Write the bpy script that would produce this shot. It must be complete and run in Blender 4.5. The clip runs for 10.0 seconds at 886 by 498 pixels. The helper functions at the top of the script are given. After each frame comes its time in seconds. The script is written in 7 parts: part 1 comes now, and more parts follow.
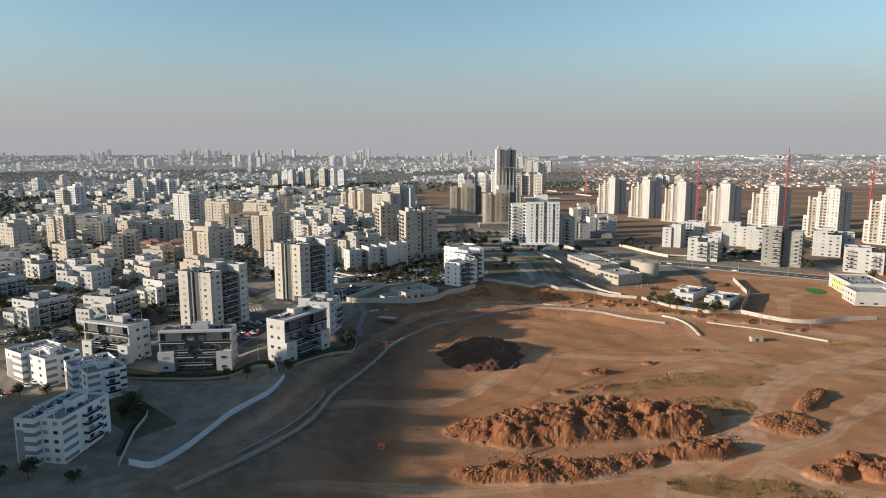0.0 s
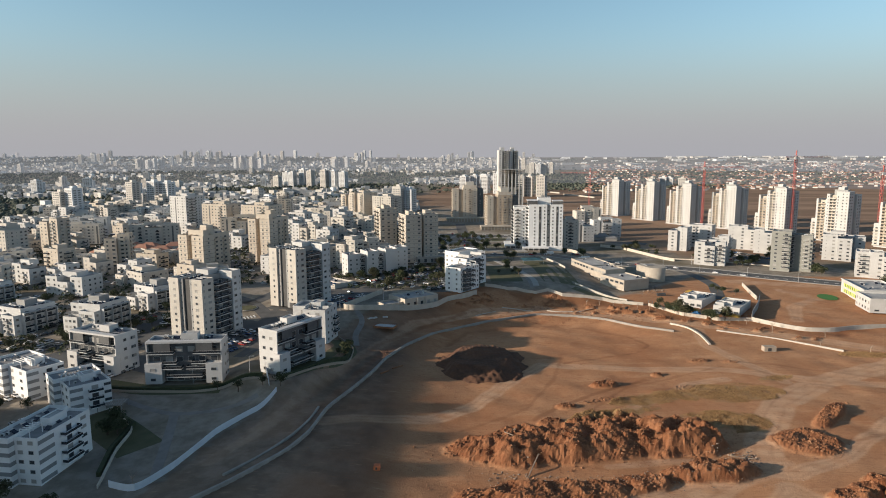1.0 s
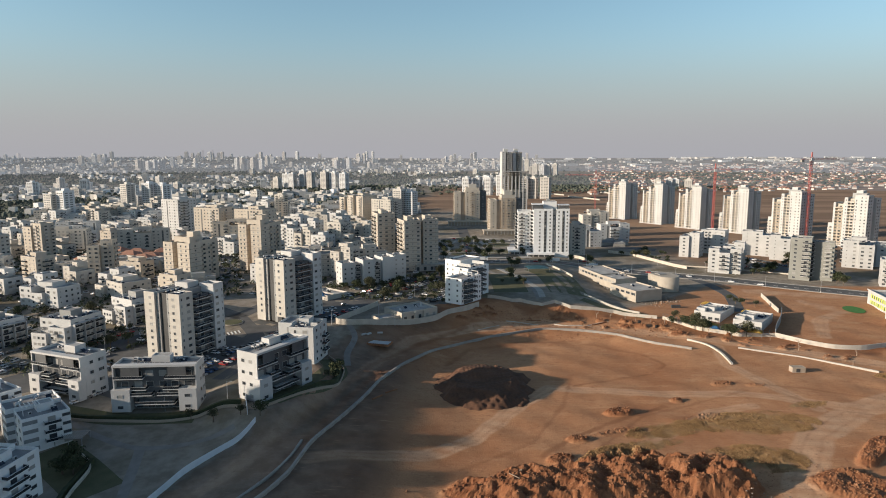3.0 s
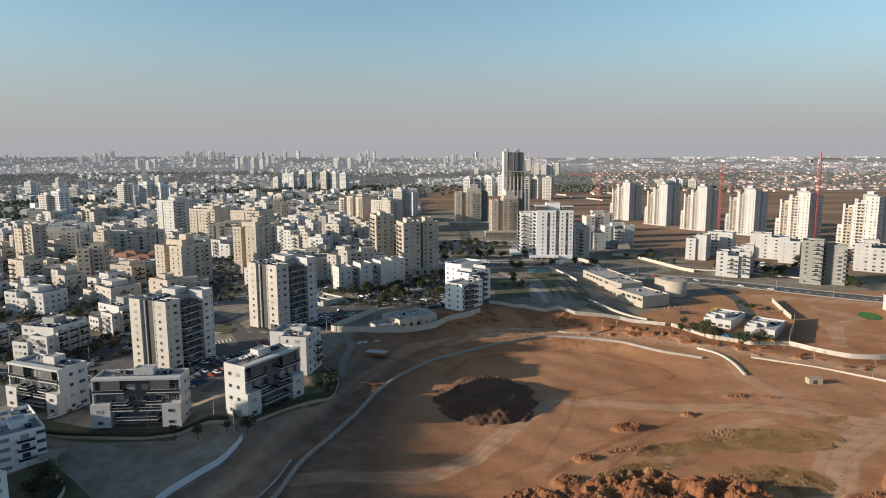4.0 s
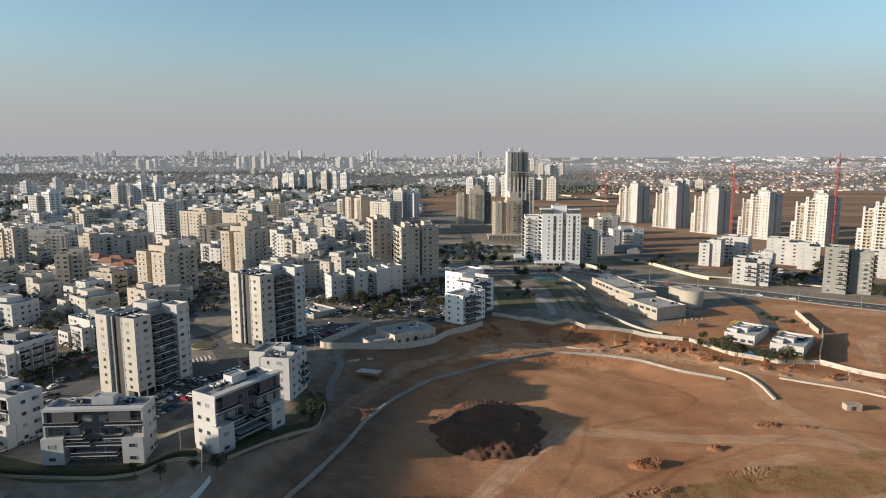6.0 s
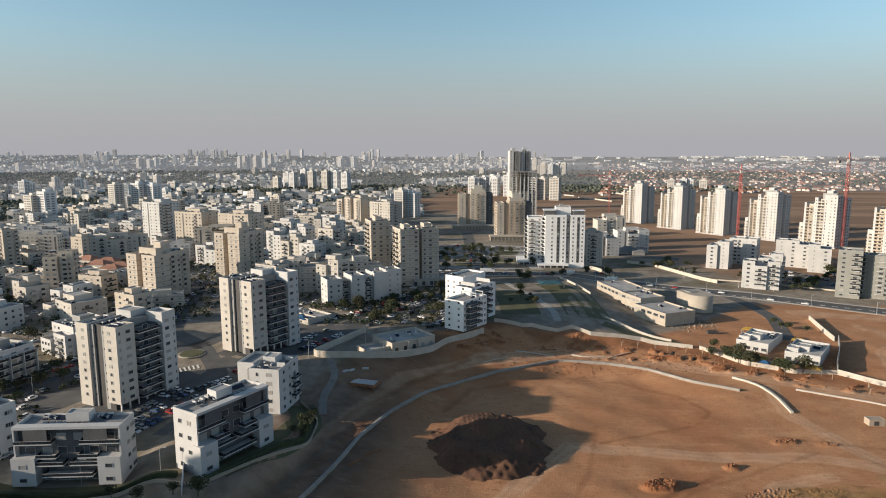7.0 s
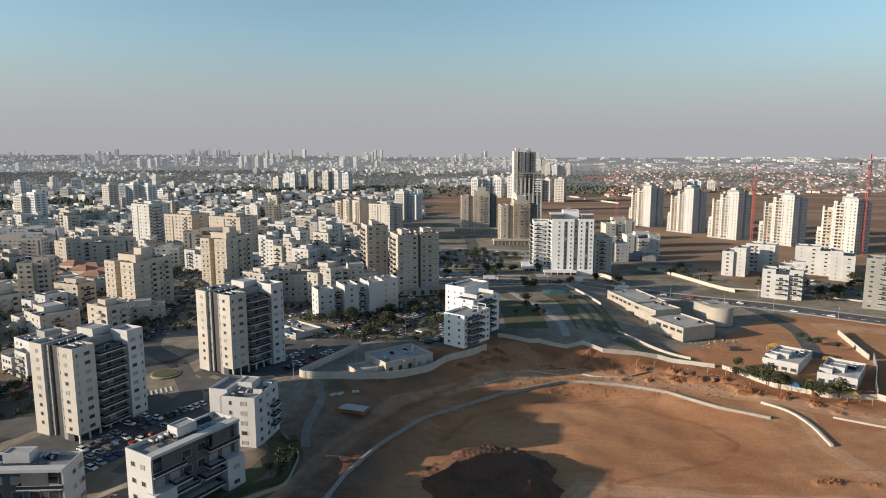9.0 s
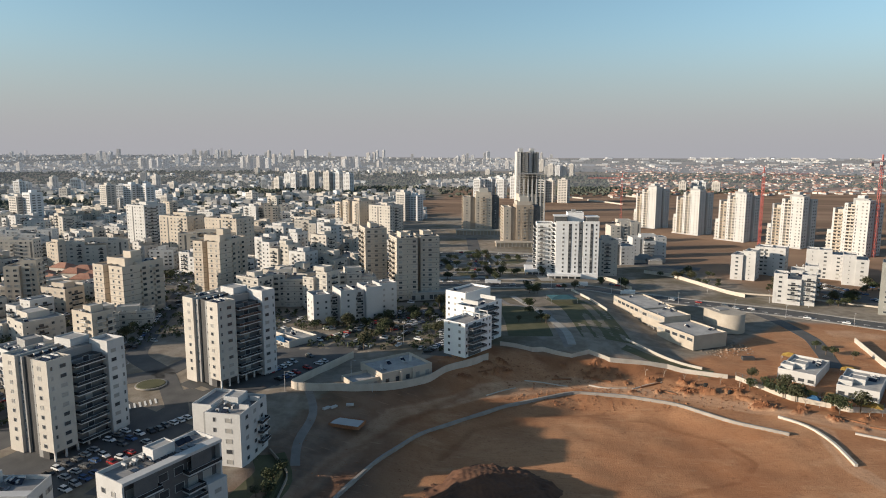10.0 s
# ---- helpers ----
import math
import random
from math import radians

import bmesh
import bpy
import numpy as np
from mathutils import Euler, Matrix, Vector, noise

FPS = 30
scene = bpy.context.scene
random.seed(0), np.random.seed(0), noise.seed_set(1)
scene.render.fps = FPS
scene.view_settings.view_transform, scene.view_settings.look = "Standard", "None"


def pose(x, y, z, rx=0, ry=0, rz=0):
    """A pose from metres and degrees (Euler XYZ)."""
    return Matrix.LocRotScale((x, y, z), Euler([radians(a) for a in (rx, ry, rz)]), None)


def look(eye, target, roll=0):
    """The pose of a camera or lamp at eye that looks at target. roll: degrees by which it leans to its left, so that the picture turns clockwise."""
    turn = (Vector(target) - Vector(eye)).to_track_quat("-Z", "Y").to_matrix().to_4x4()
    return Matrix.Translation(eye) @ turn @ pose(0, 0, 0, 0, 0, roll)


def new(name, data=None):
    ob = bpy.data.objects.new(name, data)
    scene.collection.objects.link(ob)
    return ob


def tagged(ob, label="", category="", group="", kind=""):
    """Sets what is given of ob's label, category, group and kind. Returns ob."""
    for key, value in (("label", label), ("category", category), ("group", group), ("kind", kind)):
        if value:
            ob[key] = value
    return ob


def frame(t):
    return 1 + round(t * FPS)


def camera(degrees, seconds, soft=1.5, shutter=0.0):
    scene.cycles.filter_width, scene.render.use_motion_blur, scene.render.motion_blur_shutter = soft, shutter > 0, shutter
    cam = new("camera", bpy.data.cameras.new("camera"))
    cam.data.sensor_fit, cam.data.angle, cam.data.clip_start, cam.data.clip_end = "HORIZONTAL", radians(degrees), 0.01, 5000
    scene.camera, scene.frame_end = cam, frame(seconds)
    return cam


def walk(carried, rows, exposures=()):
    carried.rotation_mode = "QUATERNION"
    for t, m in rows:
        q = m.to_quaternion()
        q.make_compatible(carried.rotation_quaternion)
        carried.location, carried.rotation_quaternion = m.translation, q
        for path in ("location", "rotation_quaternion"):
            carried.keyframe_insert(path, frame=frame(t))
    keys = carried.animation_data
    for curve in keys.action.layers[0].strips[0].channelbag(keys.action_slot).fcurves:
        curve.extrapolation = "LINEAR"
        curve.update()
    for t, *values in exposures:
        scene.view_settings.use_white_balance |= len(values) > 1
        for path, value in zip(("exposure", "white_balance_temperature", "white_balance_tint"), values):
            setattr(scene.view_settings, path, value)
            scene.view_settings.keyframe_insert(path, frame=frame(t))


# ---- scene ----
cam = camera(68.5, 10.0, soft=1.0)
PATH = [
    (0, (1.058, 0.664, 102.193), (0.916, 2.636, 101.893), -0.23),
    (0.5, (1.048, 6.907, 102.494), (0.903, 8.880, 102.196), -0.23),
    (1, (1.027, 13.362, 102.787), (0.879, 15.334, 102.490), -0.24),
    (1.5, (0.997, 19.988, 103.069), (0.847, 21.960, 102.773), -0.24),
    (2, (0.957, 26.751, 103.339), (0.805, 28.723, 103.043), -0.24),
    (2.5, (0.909, 33.618, 103.593), (0.754, 35.590, 103.298), -0.24),
    (3.25, (0.822, 44.053, 103.944), (0.664, 46.025, 103.649), -0.24),
    (4, (0.718, 54.576, 104.252), (0.556, 56.547, 103.956), -0.23),
    (4.5, (0.640, 61.607, 104.431), (0.476, 63.578, 104.135), -0.22),
    (5, (0.556, 68.632, 104.589), (0.389, 70.602, 104.293), -0.20),
    (5.5, (0.466, 75.639, 104.725), (0.297, 77.609, 104.428), -0.19),
    (6.25, (0.321, 86.097, 104.884), (0.148, 88.067, 104.586), -0.16),
    (7, (0.165, 96.482, 104.990), (-0.012, 98.451, 104.690), -0.13),
    (7.5, (0.056, 103.363, 105.030), (-0.123, 105.332, 104.730), -0.11),
    (8, (-0.056, 110.217, 105.046), (-0.239, 112.186, 104.746), -0.08),
    (8.5, (-0.171, 117.050, 105.038), (-0.357, 119.019, 104.738), -0.05),
    (9, (-0.290, 123.875, 105.006), (-0.478, 125.844, 104.707), -0.02),
    (9.5, (-0.410, 130.706, 104.952), (-0.602, 132.675, 104.653), 0.01),
    (10, (-0.532, 137.562, 104.876), (-0.727, 139.530, 104.578), 0.05),
]
walk(cam, [(t, look(eye, target, roll)) for t, eye, target, roll in PATH])

# ---- light ----
SUN_TO = Vector((1.0, 0.33, -0.262)).normalized()      # the way the sunlight travels
world = bpy.data.worlds.new("sky")
scene.world = world
world.use_nodes = True
wn = world.node_tree.nodes
sky = wn.new("ShaderNodeTexSky")
sky.sky_type = "NISHITA"
sky.sun_disc = False
sky.sun_elevation = math.asin(-SUN_TO.z)
sky.sun_rotation = math.atan2(-SUN_TO.x, -SUN_TO.y)
sky.air_density, sky.dust_density, sky.ozone_density, sky.altitude = 1.0, 1.2, 1.6, 60.0
pale = wn.new("ShaderNodeHueSaturation")          # evening haze greys the sky
pale.inputs["Saturation"].default_value = 0.80
cool = wn.new("ShaderNodeMix")
cool.data_type, cool.blend_type = "RGBA", "MULTIPLY"
cool.inputs[0].default_value, cool.inputs[7].default_value = 1.0, (0.80, 1.0, 1.05, 1)
world.node_tree.links.new(sky.outputs[0], pale.inputs["Color"])
world.node_tree.links.new(pale.outputs[0], cool.inputs[6])
coord, height, rise, mist = wn.new("ShaderNodeTexCoord"), wn.new("ShaderNodeSeparateXYZ"), wn.new("ShaderNodeMapRange"), wn.new("ShaderNodeMix")
world.node_tree.links.new(coord.outputs["Generated"], height.inputs[0])
world.node_tree.links.new(height.outputs[2], rise.inputs[0])
rise.interpolation_type = "SMOOTHSTEP"
for slot, v in zip((1, 2, 3, 4), (0.0, 0.21, 0.85, 0.0)):      # grey evening haze that thins with height
    rise.inputs[slot].default_value = v
mist.data_type = "RGBA"
mist.inputs[7].default_value = (2.55, 2.5, 2.65, 1)
world.node_tree.links.new(rise.outputs[0], mist.inputs[0])
world.node_tree.links.new(cool.outputs[2], mist.inputs[6])
upper, deep = wn.new("ShaderNodeMapRange"), wn.new("ShaderNodeMix")      # the evening sky deepens overhead
upper.interpolation_type = "SMOOTHSTEP"
for slot, v in zip((1, 2, 3, 4), (0.24, 0.72, 0.0, 1.0)):
    upper.inputs[slot].default_value = v
deep.data_type, deep.blend_type = "RGBA", "MULTIPLY"
deep.inputs[7].default_value = (0.52, 0.54, 0.62, 1)
world.node_tree.links.new(height.outputs[2], upper.inputs[0])
world.node_tree.links.new(upper.outputs[0], deep.inputs[0])
world.node_tree.links.new(mist.outputs[2], deep.inputs[6])
world.node_tree.links.new(deep.outputs[2], wn["Background"].inputs[0])
wn["Background"].inputs[1].default_value = 0.115
sun = new("sun", bpy.data.lights.new("sun", "SUN"))
sun.data.energy, sun.data.angle, sun.data.color = 4.6, radians(0.6), (1.0, 0.84, 0.67)
sun.matrix_world = look((0, 0, 500), Vector((0, 0, 500)) + SUN_TO)
scene.view_settings.exposure = 0.49


# ---- materials ----
def make_material(name, a, b, rough=0.8, scale=0.6, fine=8.0, bump=0.15, metal=0.0, island=0.0, spec=0.3):
    """Two colours mixed by coarse and fine noise, with a fine relief."""
    m = bpy.data.materials.new(name)
    m.use_nodes = True
    nt = m.node_tree
    n, ln = nt.nodes, nt.links
    bsdf = n["Principled BSDF"]
    geo = n.new("ShaderNodeNewGeometry")
    coarse = n.new("ShaderNodeTexNoise")
    coarse.inputs["Scale"].default_value, coarse.inputs["Detail"].default_value = scale, 5
    grain = n.new("ShaderNodeTexNoise")
    grain.inputs["Scale"].default_value, grain.inputs["Detail"].default_value = fine, 3
    for tex in (coarse, grain):
        ln.new(geo.outputs["Position"], tex.inputs["Vector"])
    add = n.new("ShaderNodeMath")
    add.operation = "MULTIPLY_ADD"
    add.inputs[1].default_value = 0.45
    ln.new(grain.outputs[0], add.inputs[0])
    ln.new(coarse.outputs[0], add.inputs[2])
    ramp = n.new("ShaderNodeMapRange")
    ramp.inputs[1].default_value, ramp.inputs[2].default_value = 0.48, 0.98
    ln.new(add.outputs[0], ramp.inputs[0])
    mix = n.new("ShaderNodeMix")
    mix.data_type = "RGBA"
    mix.inputs[6].default_value, mix.inputs[7].default_value = (*a, 1), (*b, 1)
    ln.new(ramp.outputs[0], mix.inputs[0])
    col = mix.outputs[2]
    if island:
        hsv = n.new("ShaderNodeHueSaturation")
        spread = n.new("ShaderNodeMapRange")
        spread.inputs[3].default_value, spread.inputs[4].default_value = 1 - island, 1 + island
        ln.new(geo.outputs["Random Per Island"], spread.inputs[0])
        ln.new(spread.outputs[0], hsv.inputs["Value"])
        ln.new(col, hsv.inputs["Color"])
        col = hsv.outputs[0]
    ln.new(col, bsdf.inputs["Base Color"])
    bsdf.inputs["Roughness"].default_value = rough
    bsdf.inputs["Metallic"].default_value = metal
    bsdf.inputs["Specular IOR Level"].default_value = spec
    if bump:
        bp = n.new("ShaderNodeBump")
        bp.inputs["Strength"].default_value, bp.inputs["Distance"].default_value = bump, 0.1
        ln.new(add.outputs[0], bp.inputs["Height"])
        ln.new(bp.outputs[0], bsdf.inputs["Normal"])
    return m


WHITE = make_material("white_plaster", (0.47, 0.465, 0.455), (0.57, 0.565, 0.555), 0.85, 0.12, 1.5, 0.05)
# White paint at full strength, also used to lift walls that miss the sun.
PURE = make_material("fresh_white_paint", (0.68, 0.68, 0.675), (0.79, 0.79, 0.785), 0.8, 0.12, 1.5, 0.05)
BRIGHT = make_material("bright_white_paint", (0.435, 0.43, 0.42), (0.525, 0.52, 0.51), 0.8, 0.12, 1.5, 0.05)
CREAM = make_material("cream_plaster", (0.44, 0.41, 0.365), (0.54, 0.505, 0.455), 0.85, 0.12, 1.5, 0.05)
BEIGE = make_material("beige_stone", (0.44, 0.385, 0.32), (0.54, 0.48, 0.405), 0.85, 0.12, 2.0, 0.08)
BROWN = make_material("brown_stone", (0.34, 0.28, 0.22), (0.42, 0.35, 0.28), 0.85, 0.12, 2.0, 0.08)
OCHRE = make_material("ochre_plaster", (0.56, 0.42, 0.28), (0.64, 0.49, 0.34), 0.85, 0.12, 2.0, 0.05)
GREY = make_material("grey_cladding", (0.26, 0.26, 0.26), (0.33, 0.33, 0.32), 0.7, 0.15, 2.0, 0.05)
SAGE = make_material("sage_grey_render", (0.235, 0.235, 0.215), (0.30, 0.30, 0.275), 0.8, 0.15, 2.0, 0.05)
# DARK and SLATE serve real cladding and also painted shade in recesses.
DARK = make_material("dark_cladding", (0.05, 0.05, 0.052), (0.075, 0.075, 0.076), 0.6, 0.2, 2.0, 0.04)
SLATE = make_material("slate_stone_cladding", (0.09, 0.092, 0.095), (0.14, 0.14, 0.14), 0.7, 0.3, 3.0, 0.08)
ROOF = make_material("roof_membrane", (0.30, 0.29, 0.28), (0.48, 0.47, 0.45), 0.9, 0.25, 1.2, 0.05)
ROOFDARK = make_material("grey_roof", (0.22, 0.22, 0.22), (0.34, 0.33, 0.32), 0.9, 0.25, 1.2, 0.05)
GLASS = make_material("window_glass", (0.018, 0.022, 0.028), (0.04, 0.045, 0.05), 0.12, 0.3, 1.0, 0.0, spec=0.6)
def add_shutters(m):
    """Closes the pale shutters behind about a quarter of the panes."""
    n, ln = m.node_tree.nodes, m.node_tree.links
    bsdf = n["Principled BSDF"]
    src = bsdf.inputs["Base Color"].links[0].from_socket
    geo, info, add, frac, step, mix = (n.new(k) for k in ("ShaderNodeNewGeometry", "ShaderNodeObjectInfo", "ShaderNodeMath", "ShaderNodeMath", "ShaderNodeMath", "ShaderNodeMix"))
    frac.operation, step.operation, mix.data_type = "FRACT", "GREATER_THAN", "RGBA"
    step.inputs[1].default_value = 0.66
    mix.inputs[7].default_value = (0.34, 0.33, 0.31, 1)
    ln.new(geo.outputs["Random Per Island"], add.inputs[0])
    ln.new(info.outputs["Random"], add.inputs[1])
    ln.new(add.outputs[0], frac.inputs[0])
    ln.new(frac.outputs[0], step.inputs[0])
    ln.new(step.outputs[0], mix.inputs[0])
    ln.new(src, mix.inputs[6])
    ln.new(mix.outputs[2], bsdf.inputs["Base Color"])


PANE = make_material("window_pane", (0.035, 0.04, 0.048), (0.08, 0.085, 0.09), 0.15, 0.3, 1.0, 0.0, spec=0.6)
add_shutters(PANE)
SHUTTER = make_material("grey_shutter", (0.20, 0.205, 0.21), (0.27, 0.275, 0.28), 0.6, 0.5, 6.0, 0.05)
FRAME = make_material("window_frame", (0.36, 0.36, 0.35), (0.46, 0.46, 0.45), 0.5, 0.5, 2.0, 0.0)
PANEL = make_material("solar_panel", (0.012, 0.016, 0.03), (0.03, 0.035, 0.05), 0.15, 0.4, 2.0, 0.0, spec=0.6)
CONCRETE = make_material("concrete", (0.27, 0.25, 0.225), (0.38, 0.355, 0.32), 0.9, 0.3, 3.0, 0.1)
STONEWALL = make_material("limestone_wall", (0.46, 0.41, 0.34), (0.58, 0.53, 0.46), 0.9, 0.3, 3.0, 0.15)
BLOCKWALL = make_material("pale_block_wall", (0.43, 0.395, 0.34), (0.57, 0.53, 0.47), 0.9, 0.25, 3.0, 0.1)
SANDWALL = make_material("sand_coloured_render", (0.36, 0.315, 0.26), (0.45, 0.40, 0.335), 0.9, 0.25, 2.5, 0.08)
TILE = make_material("red_roof_tile", (0.33, 0.16, 0.11), (0.43, 0.24, 0.17), 0.85, 0.4, 4.0, 0.2)
ASPHALT = make_material("asphalt", (0.085, 0.085, 0.085), (0.135, 0.132, 0.128), 0.9, 0.15, 4.0, 0.1)
PAVING = make_material("paving", (0.33, 0.31, 0.275), (0.44, 0.41, 0.37), 0.9, 0.3, 5.0, 0.1)
PATHSTONE = make_material("pale_path", (0.21, 0.19, 0.17), (0.29, 0.265, 0.24), 0.9, 0.3, 5.0, 0.1)
PAINT = make_material("road_paint", (0.6, 0.6, 0.58), (0.75, 0.75, 0.73), 0.8, 1.0, 6.0, 0.0)
GRASS = make_material("lawn", (0.085, 0.09, 0.045), (0.135, 0.125, 0.07), 0.95, 0.2, 3.0, 0.3)
LEAF = make_material("foliage", (0.035, 0.046, 0.022), (0.075, 0.088, 0.042), 0.8, 0.5, 3.0, 0.0, island=0.35)
LEAF2 = make_material("olive_foliage", (0.05, 0.055, 0.03), (0.085, 0.085, 0.045), 0.8, 0.5, 3.0, 0.0, island=0.35)
DRY = make_material("dry_weeds", (0.285, 0.172, 0.084), (0.39, 0.25, 0.124), 0.95, 0.5, 3.0, 0.0, island=0.25)
BARK = make_material("bark", (0.10, 0.075, 0.055), (0.16, 0.12, 0.09), 0.95, 2.0, 9.0, 0.3)
EARTH = make_material("mound_earth", (0.075, 0.042, 0.028), (0.16, 0.08, 0.048), 0.95, 0.12, 1.4, 0.5)
CLOD = make_material("red_earth_clods", (0.20, 0.085, 0.043), (0.37, 0.19, 0.10), 0.95, 0.2, 1.6, 0.4)
RUBBLE = make_material("rubble", (0.22, 0.16, 0.12), (0.34, 0.27, 0.21), 0.95, 0.5, 3.0, 0.2, island=0.3)
STEEL = make_material("crane_red_steel", (0.42, 0.11, 0.10), (0.50, 0.15, 0.13), 0.5, 0.5, 3.0, 0.0)
METAL = make_material("galvanised_metal", (0.42, 0.43, 0.44), (0.55, 0.56, 0.57), 0.45, 0.5, 3.0, 0.0, metal=0.6)
HOARDING = make_material("sheet_metal_hoarding", (0.58, 0.61, 0.66), (0.68, 0.71, 0.75), 0.6, 0.3, 3.0, 0.05)
RUBBER = make_material("rubber", (0.02, 0.02, 0.02), (0.03, 0.03, 0.03), 0.8, 2.0, 6.0, 0.0)
BLUE = make_material("blue_sheet", (0.05, 0.16, 0.32), (0.08, 0.22, 0.42), 0.6, 0.4, 3.0, 0.0)
TEAL = make_material("teal_roof_sheet", (0.08, 0.20, 0.24), (0.12, 0.26, 0.30), 0.5, 0.4, 3.0, 0.0)
YELLOW = make_material("yellow_shade_cloth", (0.55, 0.36, 0.08), (0.66, 0.46, 0.14), 0.8, 0.4, 3.0, 0.0)
LIME = make_material("lime_green_panel", (0.45, 0.55, 0.10), (0.55, 0.64, 0.16), 0.6, 0.4, 3.0, 0.0)
TURF = make_material("artificial_turf", (0.05, 0.16, 0.04), (0.08, 0.22, 0.06), 0.9, 0.4, 4.0, 0.1)
ORANGE = make_material("orange_barrier", (0.62, 0.16, 0.06), (0.72, 0.24, 0.10), 0.6, 0.4, 3.0, 0.0)
CARS = [make_material(n, c, c, 0.3, 0.5, 2.0, 0.0, spec=0.5) for n, c in (
    ("car_white", (0.72, 0.72, 0.72)), ("car_silver", (0.38, 0.39, 0.40)), ("car_black", (0.02, 0.02, 0.022)),
    ("car_grey", (0.12, 0.125, 0.13)), ("car_blue", (0.05, 0.10, 0.22)), ("car_red", (0.35, 0.03, 0.03)))]


# ---- the lie of the land ----
def smooth(v):
    v = np.clip(v, 0, 1)
    return v * v * (3 - 2 * v)


RIM = [(-98, 150), (-89.4, 171), (-76.7, 191), (-66, 212), (-62.5, 227), (-61.8, 249), (-55.8, 272), (-51.7, 291), (-48.8, 311), (-41.5, 335), (-30.8, 357), (-12, 376), (0, 388), (28, 406), (50, 404), (69, 397), (86, 380), (102, 371)]


def segment_distance(x, y, line):
    """Distance to a line of points, and on which side (positive: to the left of its run)."""
    best, side = np.full(np.shape(x), 1e9), np.zeros(np.shape(x))
    for (ax, ay), (bx, by) in zip(line, line[1:]):
        dx, dy = bx - ax, by - ay
        u = np.clip(((x - ax) * dx + (y - ay) * dy) / (dx * dx + dy * dy), 0, 1)
        d = np.hypot(x - ax - u * dx, y - ay - u * dy)
        s = dx * (y - ay) - dy * (x - ax)
        side = np.where(d < best, s, side)
        best = np.minimum(best, d)
    return best, side


WAVES = {}


def wave(x, y, size, seed):
    """Cheap smooth noise from a few crossed sines, about -1 to 1."""
    if (size, seed) not in WAVES:
        rng = random.Random(seed)
        WAVES[size, seed] = [(math.cos(a) * f, math.sin(a) * f, p) for a, f, p in ((rng.uniform(0, 6.28), rng.uniform(0.6, 1.9) / size * 6.28, rng.uniform(0, 6.28)) for _ in range(7))]
    return sum(np.sin(x * a + y * b + p) for a, b, p in WAVES[size, seed]) / 3.4


def fbm(x, y, size, octaves, seed):
    """Rough noise from a lattice of random heights, about -1 to 1."""
    x, y = np.asarray(x, float), np.asarray(y, float)
    total, amp, weight = np.zeros(np.shape(x)), 1.0, 0.0
    for o in range(octaves):
        u, v = x / size + 17.3 * seed + 5.1 * o, y / size - 9.7 * seed + 3.7 * o
        i, j = np.floor(u), np.floor(v)
        a, b = u - i, v - j
        a, b = a * a * (3 - 2 * a), b * b * (3 - 2 * b)

        def corner(p, q):
            h = np.sin(p * 127.1 + q * 311.7 + seed * 74.7) * 43758.5453
            return h - np.floor(h)
        low = corner(i, j) + (corner(i + 1, j) - corner(i, j)) * a
        top = corner(i, j + 1) + (corner(i + 1, j + 1) - corner(i, j + 1)) * a
        total, weight = total + amp * (2 * (low + (top - low) * b) - 1), weight + amp
        amp, size = amp * 0.55, size * 0.5
    return total / weight * 1.5


HEAPS = [  # x, y, half length, half width, turn, height
    (26, 229, 46, 14, 12, 6.6), (62, 237, 25, 14, 5, 7.4), (44, 241, 24, 9, 8, 7.0), (18, 197, 30, 9, 8, 3.6), (46, 204, 14, 6, 20, 3.0), (72, 213, 20, 7, 10, 5.2),
    (132, 262, 20, 4, 50, 2.6), (112, 238, 13, 12, 0, 2.4), (47, 274, 12, 3, 20, 0.6), (51, 292, 7, 4, 20, 1.9),
    (32, 266, 6, 3.5, 10, 1.6), (24, 250, 7, 4, 30, 1.2), (77, 306, 3.2, 2, 0, 1.9), (102, 326, 6, 2.6, 10, 1.1), (117, 325, 5, 2.2, 0, 0.9), (84, 410, 4, 3, 0, 1.9), (101, 396, 5, 3.4, 0, 2.0), (178, 268, 8, 4, 40, 2.0),
    (88, 288, 22, 8, 8, 0.5), (88, 254, 15, 7, 0, 1.2)]
HEAPS[6:6] = [(106 + 5.2 * k + 2.0 * (k % 3), 199 + 4.5 * (k % 3) + 0.5 * k, 6.5, 5.5, 30 * k, 3.2 + 0.5 * (k % 4)) for k in range(11)]      # tipped lorry loads
DEBRIS = [(-30, 402), (-16, 408), (10, 421), (39, 421), (60, 417), (84, 412), (100, 400), (124, 387), (150, 376), (176, 362)]
rh = random.Random(12)
for k in range(64):      # dug-out soil and rubbish left beside the dirt road
    u = rh.random() * (len(DEBRIS) - 1)
    (ax, ay), (bx, by) = DEBRIS[int(u)], DEBRIS[int(u) + 1]
    f = u - int(u)
    HEAPS.insert(4, (ax + (bx - ax) * f + rh.gauss(0, 3), ay + (by - ay) * f + rh.gauss(0, 4.5), rh.uniform(1.2, 4.5), rh.uniform(0.8, 1.8), rh.uniform(-30, 40), rh.uniform(0.7, 1.9)))


def heap_height(x, y):
    x, y = np.asarray(x, float), np.asarray(y, float)
    h = np.zeros(np.shape(x))
    if h.ndim == 0 and not (-40 < x < 200 and 170 < y < 440):
        return h
    edge = 0.16 * fbm(x, y, 11, 4, 3)
    lump = 0.80 + 0.30 * fbm(x, y, 16, 3, 5) - 0.30 * np.abs(fbm(x, y, 8, 3, 19)) + 0.22 * fbm(x, y, 4.2, 3, 9)
    for hx, hy, la, lb, turn, top in HEAPS:
        c, s = math.cos(radians(turn)), math.sin(radians(turn))
